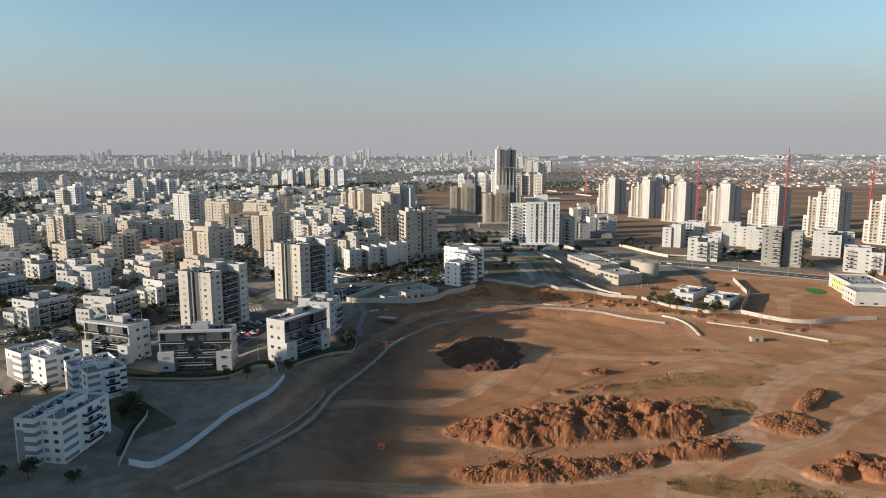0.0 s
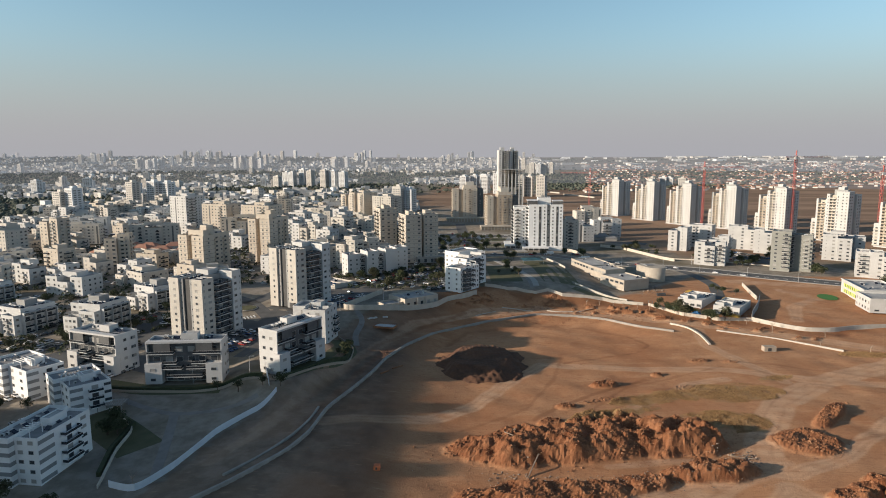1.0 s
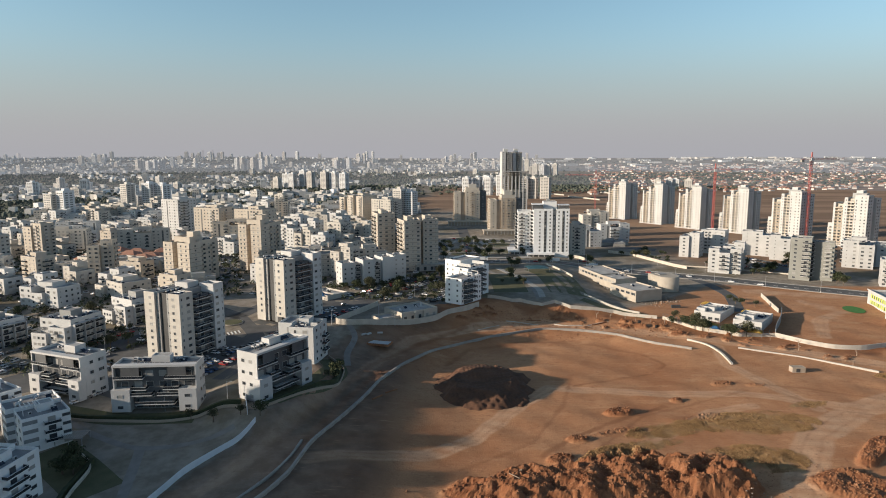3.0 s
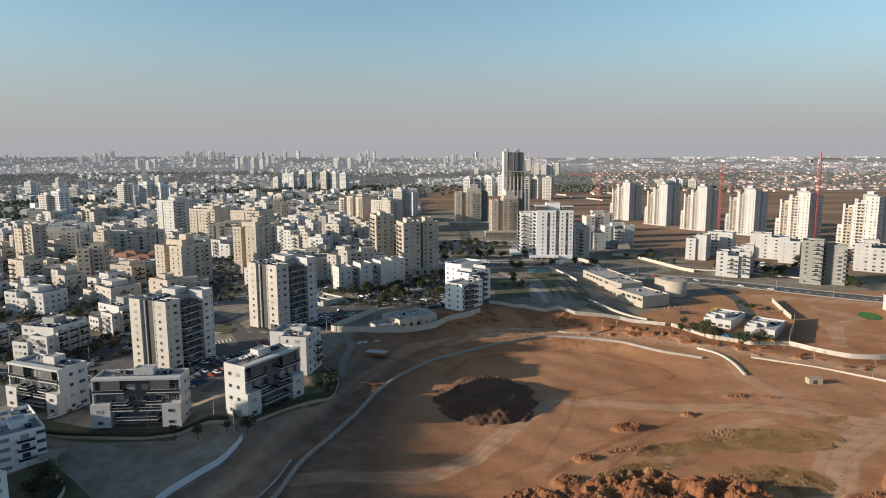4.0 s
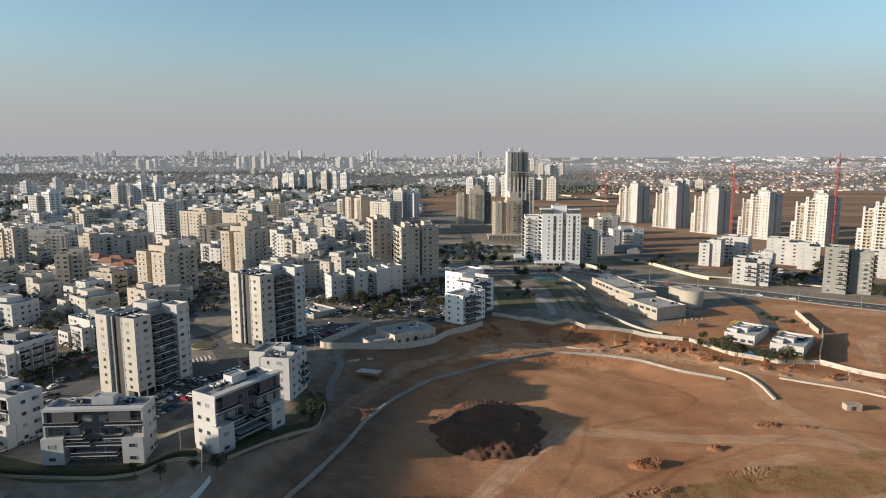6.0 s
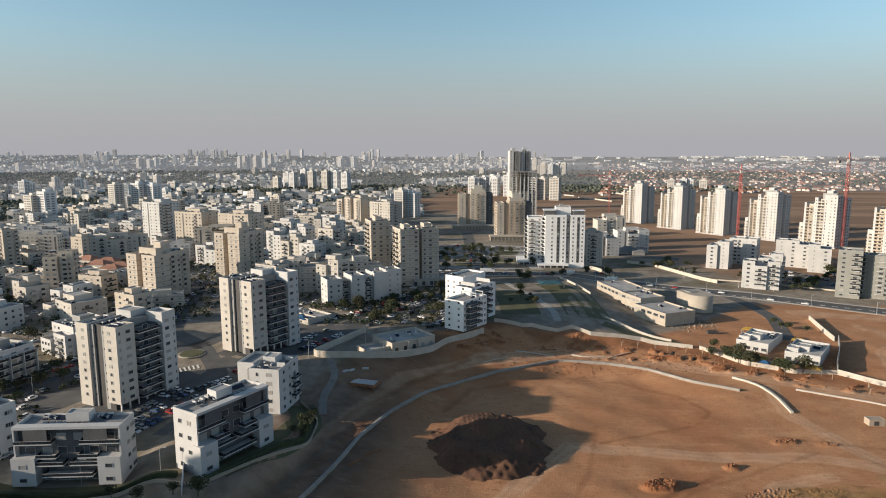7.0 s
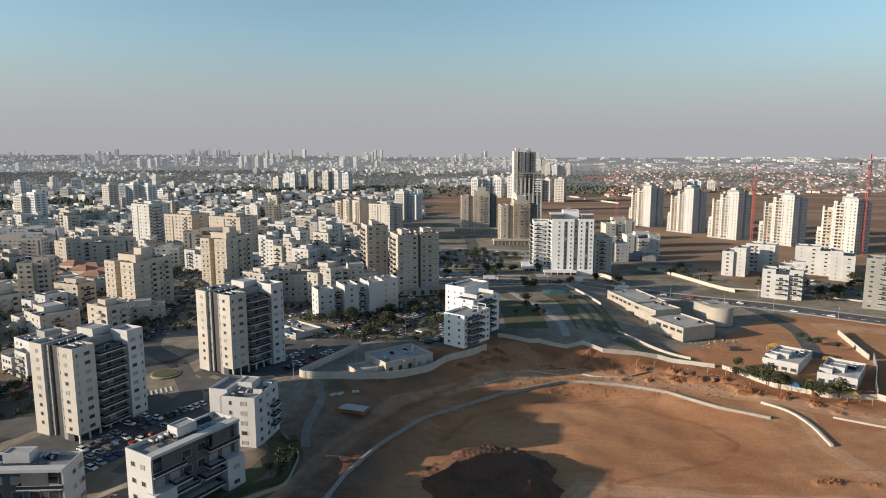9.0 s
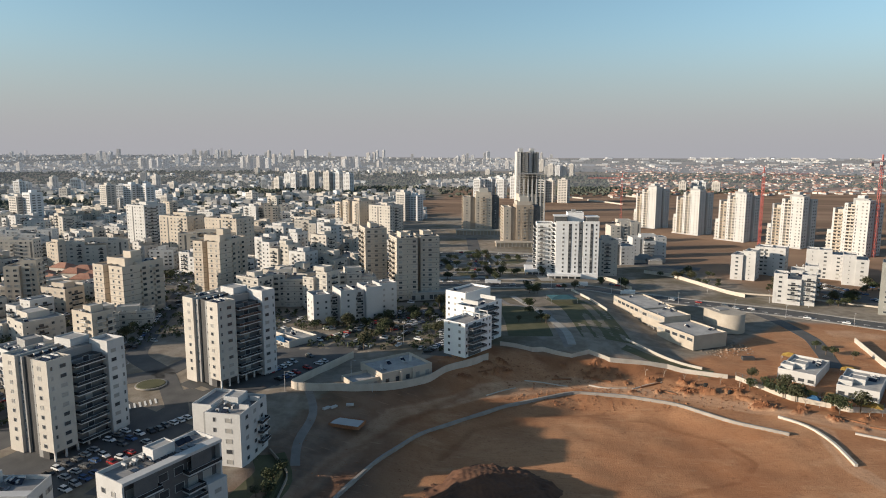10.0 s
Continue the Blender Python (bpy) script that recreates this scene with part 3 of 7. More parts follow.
    yard = mixed(cover.outputs["Alpha"], yard, acre)
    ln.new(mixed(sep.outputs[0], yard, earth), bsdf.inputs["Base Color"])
    bump = nd.new("ShaderNodeBump")
    bump.inputs["Strength"].default_value, bump.inputs["Distance"].default_value = 0.55, 0.35
    ln.new(fine, bump.inputs["Height"])
    ln.new(bump.outputs[0], bsdf.inputs["Normal"])
    me.materials.append(mat)
    tagged(new("ground", me), "bare red-brown construction earth running into town ground", "ground", kind="structure")


ground_sheet()


ROADLINES = []


def ribbon(name, line, width, mat, label, lift=0.07, category="road", kind="structure", step=4.0, parent=None):
    """A strip laid over the ground along a line of points."""
    if mat is ASPHALT:
        ROADLINES.append((line, width))
    pts = []
    for a, b in zip(line, line[1:]):
        n = max(1, int(math.dist(a, b) / step))
        pts += [Vector(a).lerp(Vector(b), i / n) for i in range(n)]
    pts.append(Vector(line[-1]))
    for _ in range(3):
        pts = [pts[0]] + [(p + 2 * q + r) / 4 for p, q, r in zip(pts, pts[1:], pts[2:])] + [pts[-1]]
    bm = bmesh.new()
    rows = []
    for i, p in enumerate(pts):
        d = (pts[min(i + 1, len(pts) - 1)] - pts[max(i - 1, 0)]).normalized()
        row = []
        for k in (-1, -0.5, 0, 0.5, 1):
            q = p + Vector((-d.y, d.x)) * width / 2 * -k
            row.append(bm.verts.new((q.x, q.y, float(ground_z(q.x, q.y)) + lift)))
        low = [bm.verts.new((row[k].co.x, row[k].co.y, row[k].co.z - 0.5)) for k in (0, -1)]
        rows.append((row, low))
    for (r, l), (s, m) in zip(rows, rows[1:]):
        for k in range(4):
            bm.faces.new((s[k], s[k + 1], r[k + 1], r[k]))
        bm.faces.new((s[0], r[0], l[0], m[0]))
        bm.faces.new((r[-1], s[-1], m[1], l[1]))
    bm.normal_update()
    ob = new(name, mesh_of(name, bm, mat))
    return tagged(ob, label, category, kind=kind)


def run_of_wall(name, line, height, thick, mat, label, category="wall", step=3.0, sink=0.6, level=False, coping=None):
    """A freestanding wall that follows the ground along a line of points."""
    pts = []
    for a, b in zip(line, line[1:]):
        n = max(1, int(math.dist(a, b) / step))
        pts += [Vector(a).lerp(Vector(b), i / n) for i in range(n)]
    pts.append(Vector(line[-1]))
    if step < 5:
        for _ in range(2):
            pts = [pts[0]] + [(p + 2 * q + r) / 4 for p, q, r in zip(pts, pts[1:], pts[2:])] + [pts[-1]]
    bm = bmesh.new()
    rows = []
    for i, p in enumerate(pts):
        d = (pts[min(i + 1, len(pts) - 1)] - pts[max(i - 1, 0)]).normalized()
        s = Vector((-d.y, d.x)) * thick / 2
        z = float(np.interp(p.y, [150, 320, 390], [4.8, 4.8, 3.2])) if level else float(ground_z(p.x, p.y, False))
        rows.append([bm.verts.new((p.x + k * s.x, p.y + k * s.y, h)) for k, h in ((-1, z - sink), (-1, z + height), (1, z + height), (1, z - sink))])
    for r, s in zip(rows, rows[1:]):
        for k in range(4):
            bm.faces.new((r[k], s[k], s[(k + 1) % 4], r[(k + 1) % 4]))
    bm.faces.new(rows[0])
    bm.faces.new(rows[-1][::-1])
    bmesh.ops.recalc_face_normals(bm, faces=bm.faces)
    ob = new(name, mesh_of(name, bm, mat))
    return tagged(ob, label, category)


# roads and paths of the town
ribbon("road", [(-330, 250), (-204, 316), (-181, 345), (-160, 372), (-141, 384)], 11, ASPHALT, "grey asphalt street along the apartment houses")
ribbon("road", [(-141, 384), (-165, 402), (-192, 484), (-230, 580)], 9, ASPHALT, "grey asphalt side street between apartment houses")
ribbon("road", [(-141, 384), (-132, 420), (-120, 470), (-100, 520), (-60, 575), (-46, 586)], 9, ASPHALT, "grey asphalt street behind the towers")
ribbon("road", [(-141, 384), (-118, 352), (-112, 330), (-116, 300)], 8, ASPHALT, "asphalt drive to the tower car park")
ribbon("road", [(-110, 358), (-101, 370), (-81, 397), (-66, 431), (-46, 464), (-36, 520), (-30, 580)], 9, ASPHALT, "asphalt street beside the walled community building")
ribbon("road", [(-330, 600), (-120, 592), (-46, 588), (41, 589), (80, 586), (128, 562), (173, 543), (213, 517), (300, 470), (420, 400)], 17, ASPHALT, "dark two-way asphalt avenue", 0.09)
ribbon("road", [(-300, 760), (-63, 751), (2, 741), (90, 720), (160, 690)], 14, ASPHALT, "asphalt avenue past the brown towers", 0.09)
ribbon("road", [(-20, 595), (-18, 660), (-30, 745), (-40, 860)], 12, ASPHALT, "asphalt avenue running to the brown towers", 0.11)
ribbon("road", [(150, 552), (158, 520), (161, 487), (150, 440)], 8, ASPHALT, "asphalt lane to the kindergartens", 0.11)
ribbon("pavement", [(-46, 577), (41, 579), (80, 576), (128, 552), (173, 533), (213, 507), (300, 460)], 2.6, PAVING, "pale paved pavement beside the avenue", 0.2, "pavement")
ribbon("pavement", [(-46, 599), (41, 600), (80, 597), (128, 573), (173, 554), (213, 528), (300, 482)], 2.6, PAVING, "pale paved pavement beside the avenue", 0.2, "pavement")
ribbon("footpath", [(-165, 262), (-158, 259), (-139, 248), (-120, 240), (-104, 244), (-91, 254)], 2.6, PATHSTONE, "pale curved footpath over dark park ground", 0.06, "path")
ribbon("footpath", [(-119, 241), (-117, 236), (-109, 212), (-104, 198)], 3.4, PATHSTONE, "pale curved footpath over dark park ground", 0.08, "path")
ribbon("footpath", [(-6, 540), (0, 517), (21, 512), (26, 473), (29, 438)], 4.0, PATHSTONE, "pale paved path across the park lawn", 0.10, "path")
ribbon("footpath", [(-76, 372), (-68, 355), (-70, 338), (-66, 325)], 3.0, PATHSTONE, "pale trodden path beside the garden wall", 0.06, "path")
ribbon("car_park", [(-135, 300), (-122, 340), (-118, 352)], 15, ASPHALT, "asphalt car park between apartment towers", 0.06, "car park")
ribbon("car_park", [(-156, 280), (-140, 316), (-124, 350)], 38, ASPHALT, "dark asphalt yard round the apartment towers", 0.05, "car park")
ribbon("car_park", [(-216, 266), (-190, 306), (-168, 340)], 26, ASPHALT, "dark asphalt yard behind the terrace flats", 0.04, "car park")
ribbon("car_park", [(-120, 360), (-102, 392), (-86, 424)], 30, ASPHALT, "dark asphalt yard beside the tower", 0.04, "car park")
ribbon("lawn", [(-172, 268), (-140, 260), (-110, 264)], 9, GRASS, "dark garden lawn before the terrace flats", 0.06, "lawn")
ribbon("lawn", [(-84, 272), (-72, 290), (-68, 316), (-76, 328)], 11, GRASS, "dark garden lawn beside the terrace flats", 0.06, "lawn")
ribbon("car_park", [(-96, 378), (-84, 402), (-72, 432)], 14, ASPHALT, "asphalt car park beside the tower", 0.05, "car park")
ribbon("car_park", [(-70, 490), (-40, 492), (-26, 440), (-30, 415)], 16, ASPHALT, "asphalt car park among trees", 0.05, "car park")
ribbon("car_park", [(215, 640), (232, 600), (250, 560)], 20, ASPHALT, "asphalt car park beside the white flats", 0.05, "car park")
ribbon("lawn", [(50, 452), (48, 480), (44, 520), (36, 545)], 26, GRASS, "dark green park lawn in evening shade", 0.05, "lawn")
ribbon("lawn", [(12, 450), (10, 480), (6, 515)], 22, GRASS, "dark green park lawn in evening shade", 0.05, "lawn")
ribbon("lawn", [(56, 446), (74, 437), (92, 428)], 9, GRASS, "rough green lawn behind the white wall", 0.05, "lawn")
ribbon("lawn", [(-40, 640), (-10, 655), (20, 660)], 24, GRASS, "dark green plaza lawn beside the avenue", 0.05, "lawn")
ribbon("lawn", [(-150, 238), (-135, 228), (-118, 215)], 16, GRASS, "dark park lawn beside the footpath", 0.04, "lawn")
for a, b, n in (((-20, 588), (110, 571), 22), ((116, 567), (290, 474), 30)):      # dashes down the avenue
    for i in range(n):
        p, q = Vector(a).lerp(Vector(b), i / n), Vector(a).lerp(Vector(b), (i + 0.45) / n)
        ribbon("road_marking", [tuple(p), tuple(q)], 0.5, PAINT, "white painted dash on the avenue", 0.14, "road marking")
for k in range(6):
    ribbon("road_marking", [(-137 + k * 1.5, 352 + k * 1.0), (-139.5 + k * 1.5, 355.5 + k * 1.0)], 0.7, PAINT, "white painted crossing bar on asphalt", 0.14, "road marking")

# walls
run_of_wall("retaining_wall", RIM[1:], 0.9, 0.9, CONCRETE, "long curving concrete retaining wall round the excavated ground", sink=4.5, level=True)
for line in ([(94, 1576), (120, 1541), (153, 1491)], [(157, 1443), (184, 1400), (208, 1346)], [(247, 1586), (283, 1517)], [(10, 1480), (60, 1450), (110, 1470)]):
    run_of_wall("field_fence", line, 2.6, 1.2, BLOCKWALL, "pale site fence across the brown fields", "fence", 20.0)
run_of_wall("retaining_wall", [(104, 386), (112, 378), (115, 366), (115, 351)], 0.9, 1.0, BLOCKWALL, "short curved pale concrete wall end on dirt")
run_of_wall("retaining_wall", [(-80.5, 194.7), (-73.4, 208), (-67.6, 225), (-65.3, 238), (-65.3, 249.5)], 0.6, 0.7, CONCRETE, "narrow concrete wall footing beside the long wall")
run_of_wall("low_wall", [(126, 374), (153, 362), (179, 345)], 0.7, 0.8, BLOCKWALL, "low pale concrete wall on bare earth")
run_of_wall("boundary_wall", WALL_LINE[:8], 2.0, 0.35, BLOCKWALL, "long whitewashed boundary wall beside the dirt road", step=6)
run_of_wall("boundary_wall", WALL_LINE[8:12], 2.0, 0.35, STONEWALL, "pale stone wall with fence along the kindergartens", step=6)
run_of_wall("boundary_wall", WALL_LINE[11:], 2.4, 0.35, BLOCKWALL, "long curving whitewashed wall below the school")
run_of_wall("boundary_wall", [(43, 572), (50, 545), (58, 513)], 1.5, 0.35, BLOCKWALL, "whitewashed wall beside the park lawn")
run_of_wall("boundary_wall", [(59, 458), (78, 440), (89, 433)], 1.3, 0.35, BLOCKWALL, "pale sloping wall beside the school yard")
run_of_wall("boundary_wall", [(152, 393), (156, 402), (166, 420), (174, 438)], 4.2, 0.3, GREY, "dark retaining wall of the kindergarten yard")
run_of_wall("boundary_wall", [(180, 484), (176, 460), (173, 440)], 2.6, 0.4, BLOCKWALL, "pale wall running down to the kindergarten")
run_of_wall("garden_wall", [(-67, 409), (-85, 373), (-73, 372), (-60, 374), (-44, 382), (-31, 393), (-26, 402), (-8, 418)], 3.0, 0.35, STONEWALL, "tall beige stone garden wall round a community building")
run_of_wall("hoarding", [(-115, 191), (-104, 186), (-100, 201), (-97, 227), (-85, 251), (-84, 256)], 2.2, 0.18, HOARDING, "pale blue-white sheet metal hoarding round the park")
run_of_wall("hoarding", [(-96, 277), (-92, 268), (-88, 259)], 2.4, 0.18, HOARDING, "white sheet metal hoarding panels on a slope")
run_of_wall("garden_wall", [(-176, 262), (-150, 258), (-120, 259), (-100, 266), (-86, 262), (-72, 282), (-64, 300), (-66, 320), (-76, 330)], 1.0, 0.4, BROWN, "low stone garden wall in front of the terraces")
run_of_wall("garden_wall", [(-136, 235), (-128, 229), (-126, 214), (-120, 196), (-118, 190)], 1.3, 0.35, STONEWALL, "low stone wall beside garden planting")
run_of_wall("boundary_wall", [(110, 668), (128, 655), (152, 596), (160, 585)], 2.6, 0.4, STONEWALL, "long beige stone wall running down to the avenue")
run_of_wall("boundary_wall", [(150, 600), (190, 588), (240, 560)], 1.0, 0.4, STONEWALL, "low beige stone wall along the avenue")
run_of_wall("boundary_wall", [(60, 640), (78, 628), (88, 600)], 2.6, 0.4, STONEWALL, "beige stone wall at the foot of the white tower")


for line, label in (([(-178, 264), (-150, 260), (-120, 261), (-101, 268), (-94, 268)], "dark clipped hedge behind the garden wall"), ([(-84, 266), (-74, 283), (-66, 300), (-68, 318)], "dark clipped hedge behind the garden wall"),
                    ([(-130, 232), (-128, 214), (-122, 197)], "dark clipped hedge beside the park")):
    run_of_wall("hedge", line, 1.5, 1.3, LEAF, label, "hedge", step=2.0)


def round_island(x, y, r):
    """A planted traffic island with a pale kerb."""
    b = thing("traffic_island", "round planted traffic island with a pale kerb", "traffic island", x, y, gz(x, y), 0)
    bm = bmesh.new()
    bmesh.ops.create_cone(bm, cap_ends=True, segments=36, radius1=r, radius2=r, depth=0.5, matrix=Matrix.Translation((0, 0, 0.1)))
    part("kerb", bm, PAVING, b)
    bm = bmesh.new()
    bmesh.ops.create_cone(bm, cap_ends=True, segments=36, radius1=r - 0.5, radius2=r - 0.9, depth=0.3, matrix=Matrix.Translation((0, 0, 0.45)))
    part("planting", bm, GRASS, b)


round_island(-140, 372, 6.0)
round_island(-30, 752, 12.0)
for line, width, label in (([(-60, 610), (-20, 625), (20, 612)], 9, "pale paved plaza strip beside the avenue"), ([(-8, 640), (-6, 700), (-14, 735)], 7, "pale paved plaza strip along the avenue"),
                           ([(30, 612), (26, 650), (20, 690), (24, 730)], 10, "pale paved forecourt of the white tower"), ([(-60, 690), (-100, 640), (-130, 600)], 8, "pale paved strip between car parks")):
    ribbon("plaza", line, width, PAVING, label, 0.13, "pavement")
ribbon("lawn", [(0, 690), (10, 710), (6, 735)], 14, GRASS, "dark green plaza lawn beside the avenue", 0.05, "lawn")
ribbon("car_park", [(-110, 610), (-70, 650), (-50, 700)], 22, ASPHALT, "asphalt car park beside the avenue", 0.05, "car park")


for line, width, label in (([(-90, 606), (-52, 616), (-20, 606)], 3, "pale plaza path beside the avenue"), ([(-44, 612), (-40, 650), (-46, 700), (-40, 740)], 3, "pale plaza path between lawns"), ([(-66, 650), (-44, 648), (-12, 652), (22, 650)], 3, "pale plaza path across the lawns"),
                           ([(-62, 690), (-38, 688), (-10, 690), (18, 692)], 3, "pale plaza path across the lawns"), ([(-70, 726), (-30, 728), (20, 722)], 4, "pale pavement before the brown towers"), ([(-50, 766), (0, 757), (60, 744)], 4, "pale pavement before the brown towers"),
                           ([(4, 545), (12, 520), (22, 490), (30, 462), (31, 440)], 4, "pale curving path across the park lawn")):
    ribbon("footpath", line, width, PAVING, label, 0.16, "path")
for a, b, n in (((-120, 591), (-24, 588), 18), ((-70, 751), (60, 730), 22), ((-21, 606), (-30, 738), 20)):
    for i in range(n):
        p, q = Vector(a).lerp(Vector(b), i / n), Vector(a).lerp(Vector(b), (i + 0.45) / n)
        ribbon("road_marking", [tuple(p), tuple(q)], 0.45, PAINT, "white painted dash on the avenue", 0.17, "road marking")


def market_tent(x, y, turn):
    """A white ridge tent on posts."""
    b = thing("market_tent", "white cloth ridge tent beside the white tower", "tent", x, y, gz(x, y), turn, "white tents")
    bm = bmesh.new()
    lo = [bm.verts.new(p) for p in ((-6, -4, 3), (6, -4, 3), (6, 4, 3), (-6, 4, 3))]
    top = [bm.verts.new((-3.5, 0, 6)), bm.verts.new((3.5, 0, 6))]
    for q in ((lo[0], lo[1], top[1], top[0]), (lo[1], lo[2], top[1]), (lo[2], lo[3], top[0], top[1]), (lo[3], lo[0], top[0])):
        bm.faces.new(q)
    bmesh.ops.solidify(bm, geom=bm.faces[:], thickness=0.08)
    part("canopy", bm, BRIGHT, b)
    slab(b, "side_wall", -5.8, -3.8, 0, 5.8, 3.8, 3.0, PAVING)


for x, y in ((110, 736), (122, 731), (133, 724), (116, 720), (128, 714)):
    market_tent(x, y, 6)


def mesh_fence(line, label):
    """A green wire fence: posts and rails on a wall's top."""
    b = thing("fence", label, "fence", *line[0], gz(*line[0]), 0)
    for a, c in zip(line, line[1:]):
        n = max(2, int(math.dist(a, c) / 3))
        for i in range(n):
            p, q = Vector(a).lerp(Vector(c), i / n), Vector(a).lerp(Vector(c), (i + 1) / n)
            o = Vector((*line[0], gz(*line[0])))
            z, w = gz(p.x, p.y) + 1.8, gz(q.x, q.y) + 1.8
            slab(b, "post", p.x - o.x - 0.05, p.y - o.y - 0.05, z - o.z, p.x - o.x + 0.05, p.y - o.y + 0.05, z - o.z + 2.0, TEAL)
            for h in (0.3, 1.0, 1.9):
                bm = bmesh.new()
                vs = [bm.verts.new((e.x - o.x, e.y - o.y, ze - o.z + h + t)) for e, ze in ((p, z), (q, w)) for t in (0, 0.08)]
                bm.faces.new((vs[0], vs[2], vs[3], vs[1]))
                bmesh.ops.solidify(bm, geom=bm.faces[:], thickness=0.05)
                part("rail", bm, TEAL, b)


mesh_fence(WALL_LINE[8:12], "green wire fence on the kindergarten wall")


# ---- apartment towers ----
def slim_tower(x, y, turn, zb, height, seed):
    """A ten-storey apartment tower: two pale fins in front, a dark slot between them, balconies down one side."""
    rng = random.Random(seed)
    b = thing("apartment_tower", "tall white apartment tower with a dark vertical slot and stacked balconies", "apartment building", x, y, zb, turn, "slim white towers")
    W, D, n = 21.4, 27.0, 9
    g, top = 3.4, height
    step = (top - 1.2 - g) / n
    mass(b, (0, 0, 6.3, 25.5), 0, top, CREAM)
    mass(b, (6.3, 1.0, 8.2, 25), 0, top - 0.4, GREY)
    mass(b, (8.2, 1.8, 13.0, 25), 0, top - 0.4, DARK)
    mass(b, (13.0, 0.7, 15.0, 25), 0, top - 0.4, GREY)
    mass(b, (15.0, 0, W, 8.2), g, top, CREAM)
    mass(b, (15.0, 8.2, W - 1.4, 20.4), g, top - 3.0, SLATE)
    mass(b, (14.0, 20.4, W + 1.2, D), 0, top + 1.2, WHITE)
    # Dark wall stands in for the shade behind the open pillars.
    slab(b, "wall", 15.0, 0.6, 0, 18.0, 20.4, g, DARK)
    for py in (0.3, 4.0, 8.0, 12.0, 16.0, 20.0):
        slab(b, "pillar", W - 0.8, py, 0, W - 0.2, py + 0.5, g, WHITE)
    windows(b, (0, 0, 6.3, 25.5), "S", n, g, step, [3.6], 1.2, 1.4)
    windows(b, (6.3, 1.0, 8.2, 25), "S", n, g, step, [0.95], 0.7, 1.4)
    windows(b, (13.0, 0.7, 15.0, 25), "S", n, g, step, [1.0], 0.6, 1.2)
    windows(b, (15.0, 0, W, 8.2), "S", n, g, step, [2.6], 1.3, 1.4)
    windows(b, (15.0, 0, W, 8.2), "E", n, g, step, [1.4], 0.7, 1.4)
    windows(b, (15.0, 0, W, 8.2), "E", n, g, step, [5.2], 2.0, 1.4)
    windows(b, (14.0, 20.4, W + 1.2, D), "E", n + 1, 0.4, step, [2.2], 1.9, 1.4)
    windows(b, (14.0, 20.4, W + 1.2, D), "E", n + 1, 0.4, step, [5.6], 0.5, 1.4)
    windows(b, (0, 0, 6.3, 25.5), "W", n, g, step, [4, 9, 14, 20], 1.5, 1.4)
    balconies(b, (15.0, 8.2, W - 1.4, 20.4), "E", n, g, step, [6.1], 10.6, 2.5, WHITE)
    stair_house(b, (4, 15, 12, 22), top - 1.4, 3.4, WHITE)
    for i in range(4):
        put("solar_heater", heater_mesh(), b, pose(16.5 + 1.9 * (i % 2), 2.0 + 2.6 * (i // 2), top - 1.0, 0, 0, 0))
    for i in range(3):
        put("solar_heater", heater_mesh(), b, pose(10.5, 5.0 + i * 3, top - 1.4, 0, 0, 90))
    roof_clutter(b, (0.5, 2, 6, 14), top - 1.0, 5, rng)


def shade_slab(x, y, zb, long, n):
    """An unseen high slab of flats, added beyond the street so that its evening shadow lies over the dirt."""
    b = thing("apartment_tower", "unseen cream slab added to shade the dirt", "apartment building", x, y, zb, 0, "high towers")
    h = n * 3.1 + 1.2
    mass(b, (0, 0, 20, long), 0, h, CREAM)
    for k in range(int(long / 24)):
        mass(b, (8, 6 + 24 * k, 18, 14 + 24 * k), h - 1, h + 3.2, CREAM, name="stair_house")
    windows(b, (0, 0, 20, long), "S", n, 0.3, 3.1, [3, 8.5, 15], 1.6, 1.4)


# Both slabs stand out of view, sized only to shade the dirt.
shade_slab(-254, 177, 0, 41, 18)
shade_slab(-254, 102, 0, 74, 18)
slim_tower(-160.8, 323.4, -18.5, 7.6, 33.2, 1)
slim_tower(-127.5, 377.0, -28.0, 14.2, 34.0, 2)


def terrace_house(x, y, turn, zb, w, d, height, seed, label):
    """A four-storey block of terrace flats: white end walls, a dark recessed front with stepped white balconies under a white frame."""
    rng = random.Random(seed)
    b = thing("terrace_flats", label, "apartment building", x, y, zb, turn, "four-storey terrace flats")
    s = height / 4.25
    mass(b, (0, 2.4, w, d), 0, height, WHITE, ROOFDARK)
    # Slate colour on the back wall deepens the shade of the recess.
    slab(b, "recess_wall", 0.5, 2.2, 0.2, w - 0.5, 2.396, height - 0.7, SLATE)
    slab(b, "frame", 0, 0, height - 0.8, w, 2.4, height, WHITE, "white frame over the top terrace")
    slab(b, "frame", 0, 0.3, 0, 0.5, 2.4, height - 0.8, WHITE)
    slab(b, "frame", w - 0.5, 0.3, 2 * s, w, 2.4, height - 0.8, WHITE)
    e = w * 0.21
    slab(b, "wall", -0.4, -1.2, 0, e, 2.2, 2.05 * s, WHITE)
    slab(b, "wall", w - e, -1.2, 0, w + 0.1, 2.2, 2.05 * s, WHITE)
    for rect in ((-0.4, -1.2, e, 2.2), (w - e, -1.2, w, 2.2)):
        windows(b, rect, "S", 2, 0.2, s, [e / 2], 2.0, 1.3)
    for x0, x1, out, lvl in ((0.3, w * 0.36, 2.6, 3), (w * 0.62, w - 0.3, 2.6, 3), (e, w * 0.40, 3.0, 2), (w * 0.60, w - e, 3.0, 2),
                             (e, w * 0.47, 3.4, 1.5), (w * 0.53, w - e, 3.4, 1.5), (w * 0.27, w * 0.74, 3.8, 0.7)):
        balcony(b, round(x1 - x0, 1), out, WHITE, GLASS, pose((x0 + x1) / 2, 2.3, lvl * s))
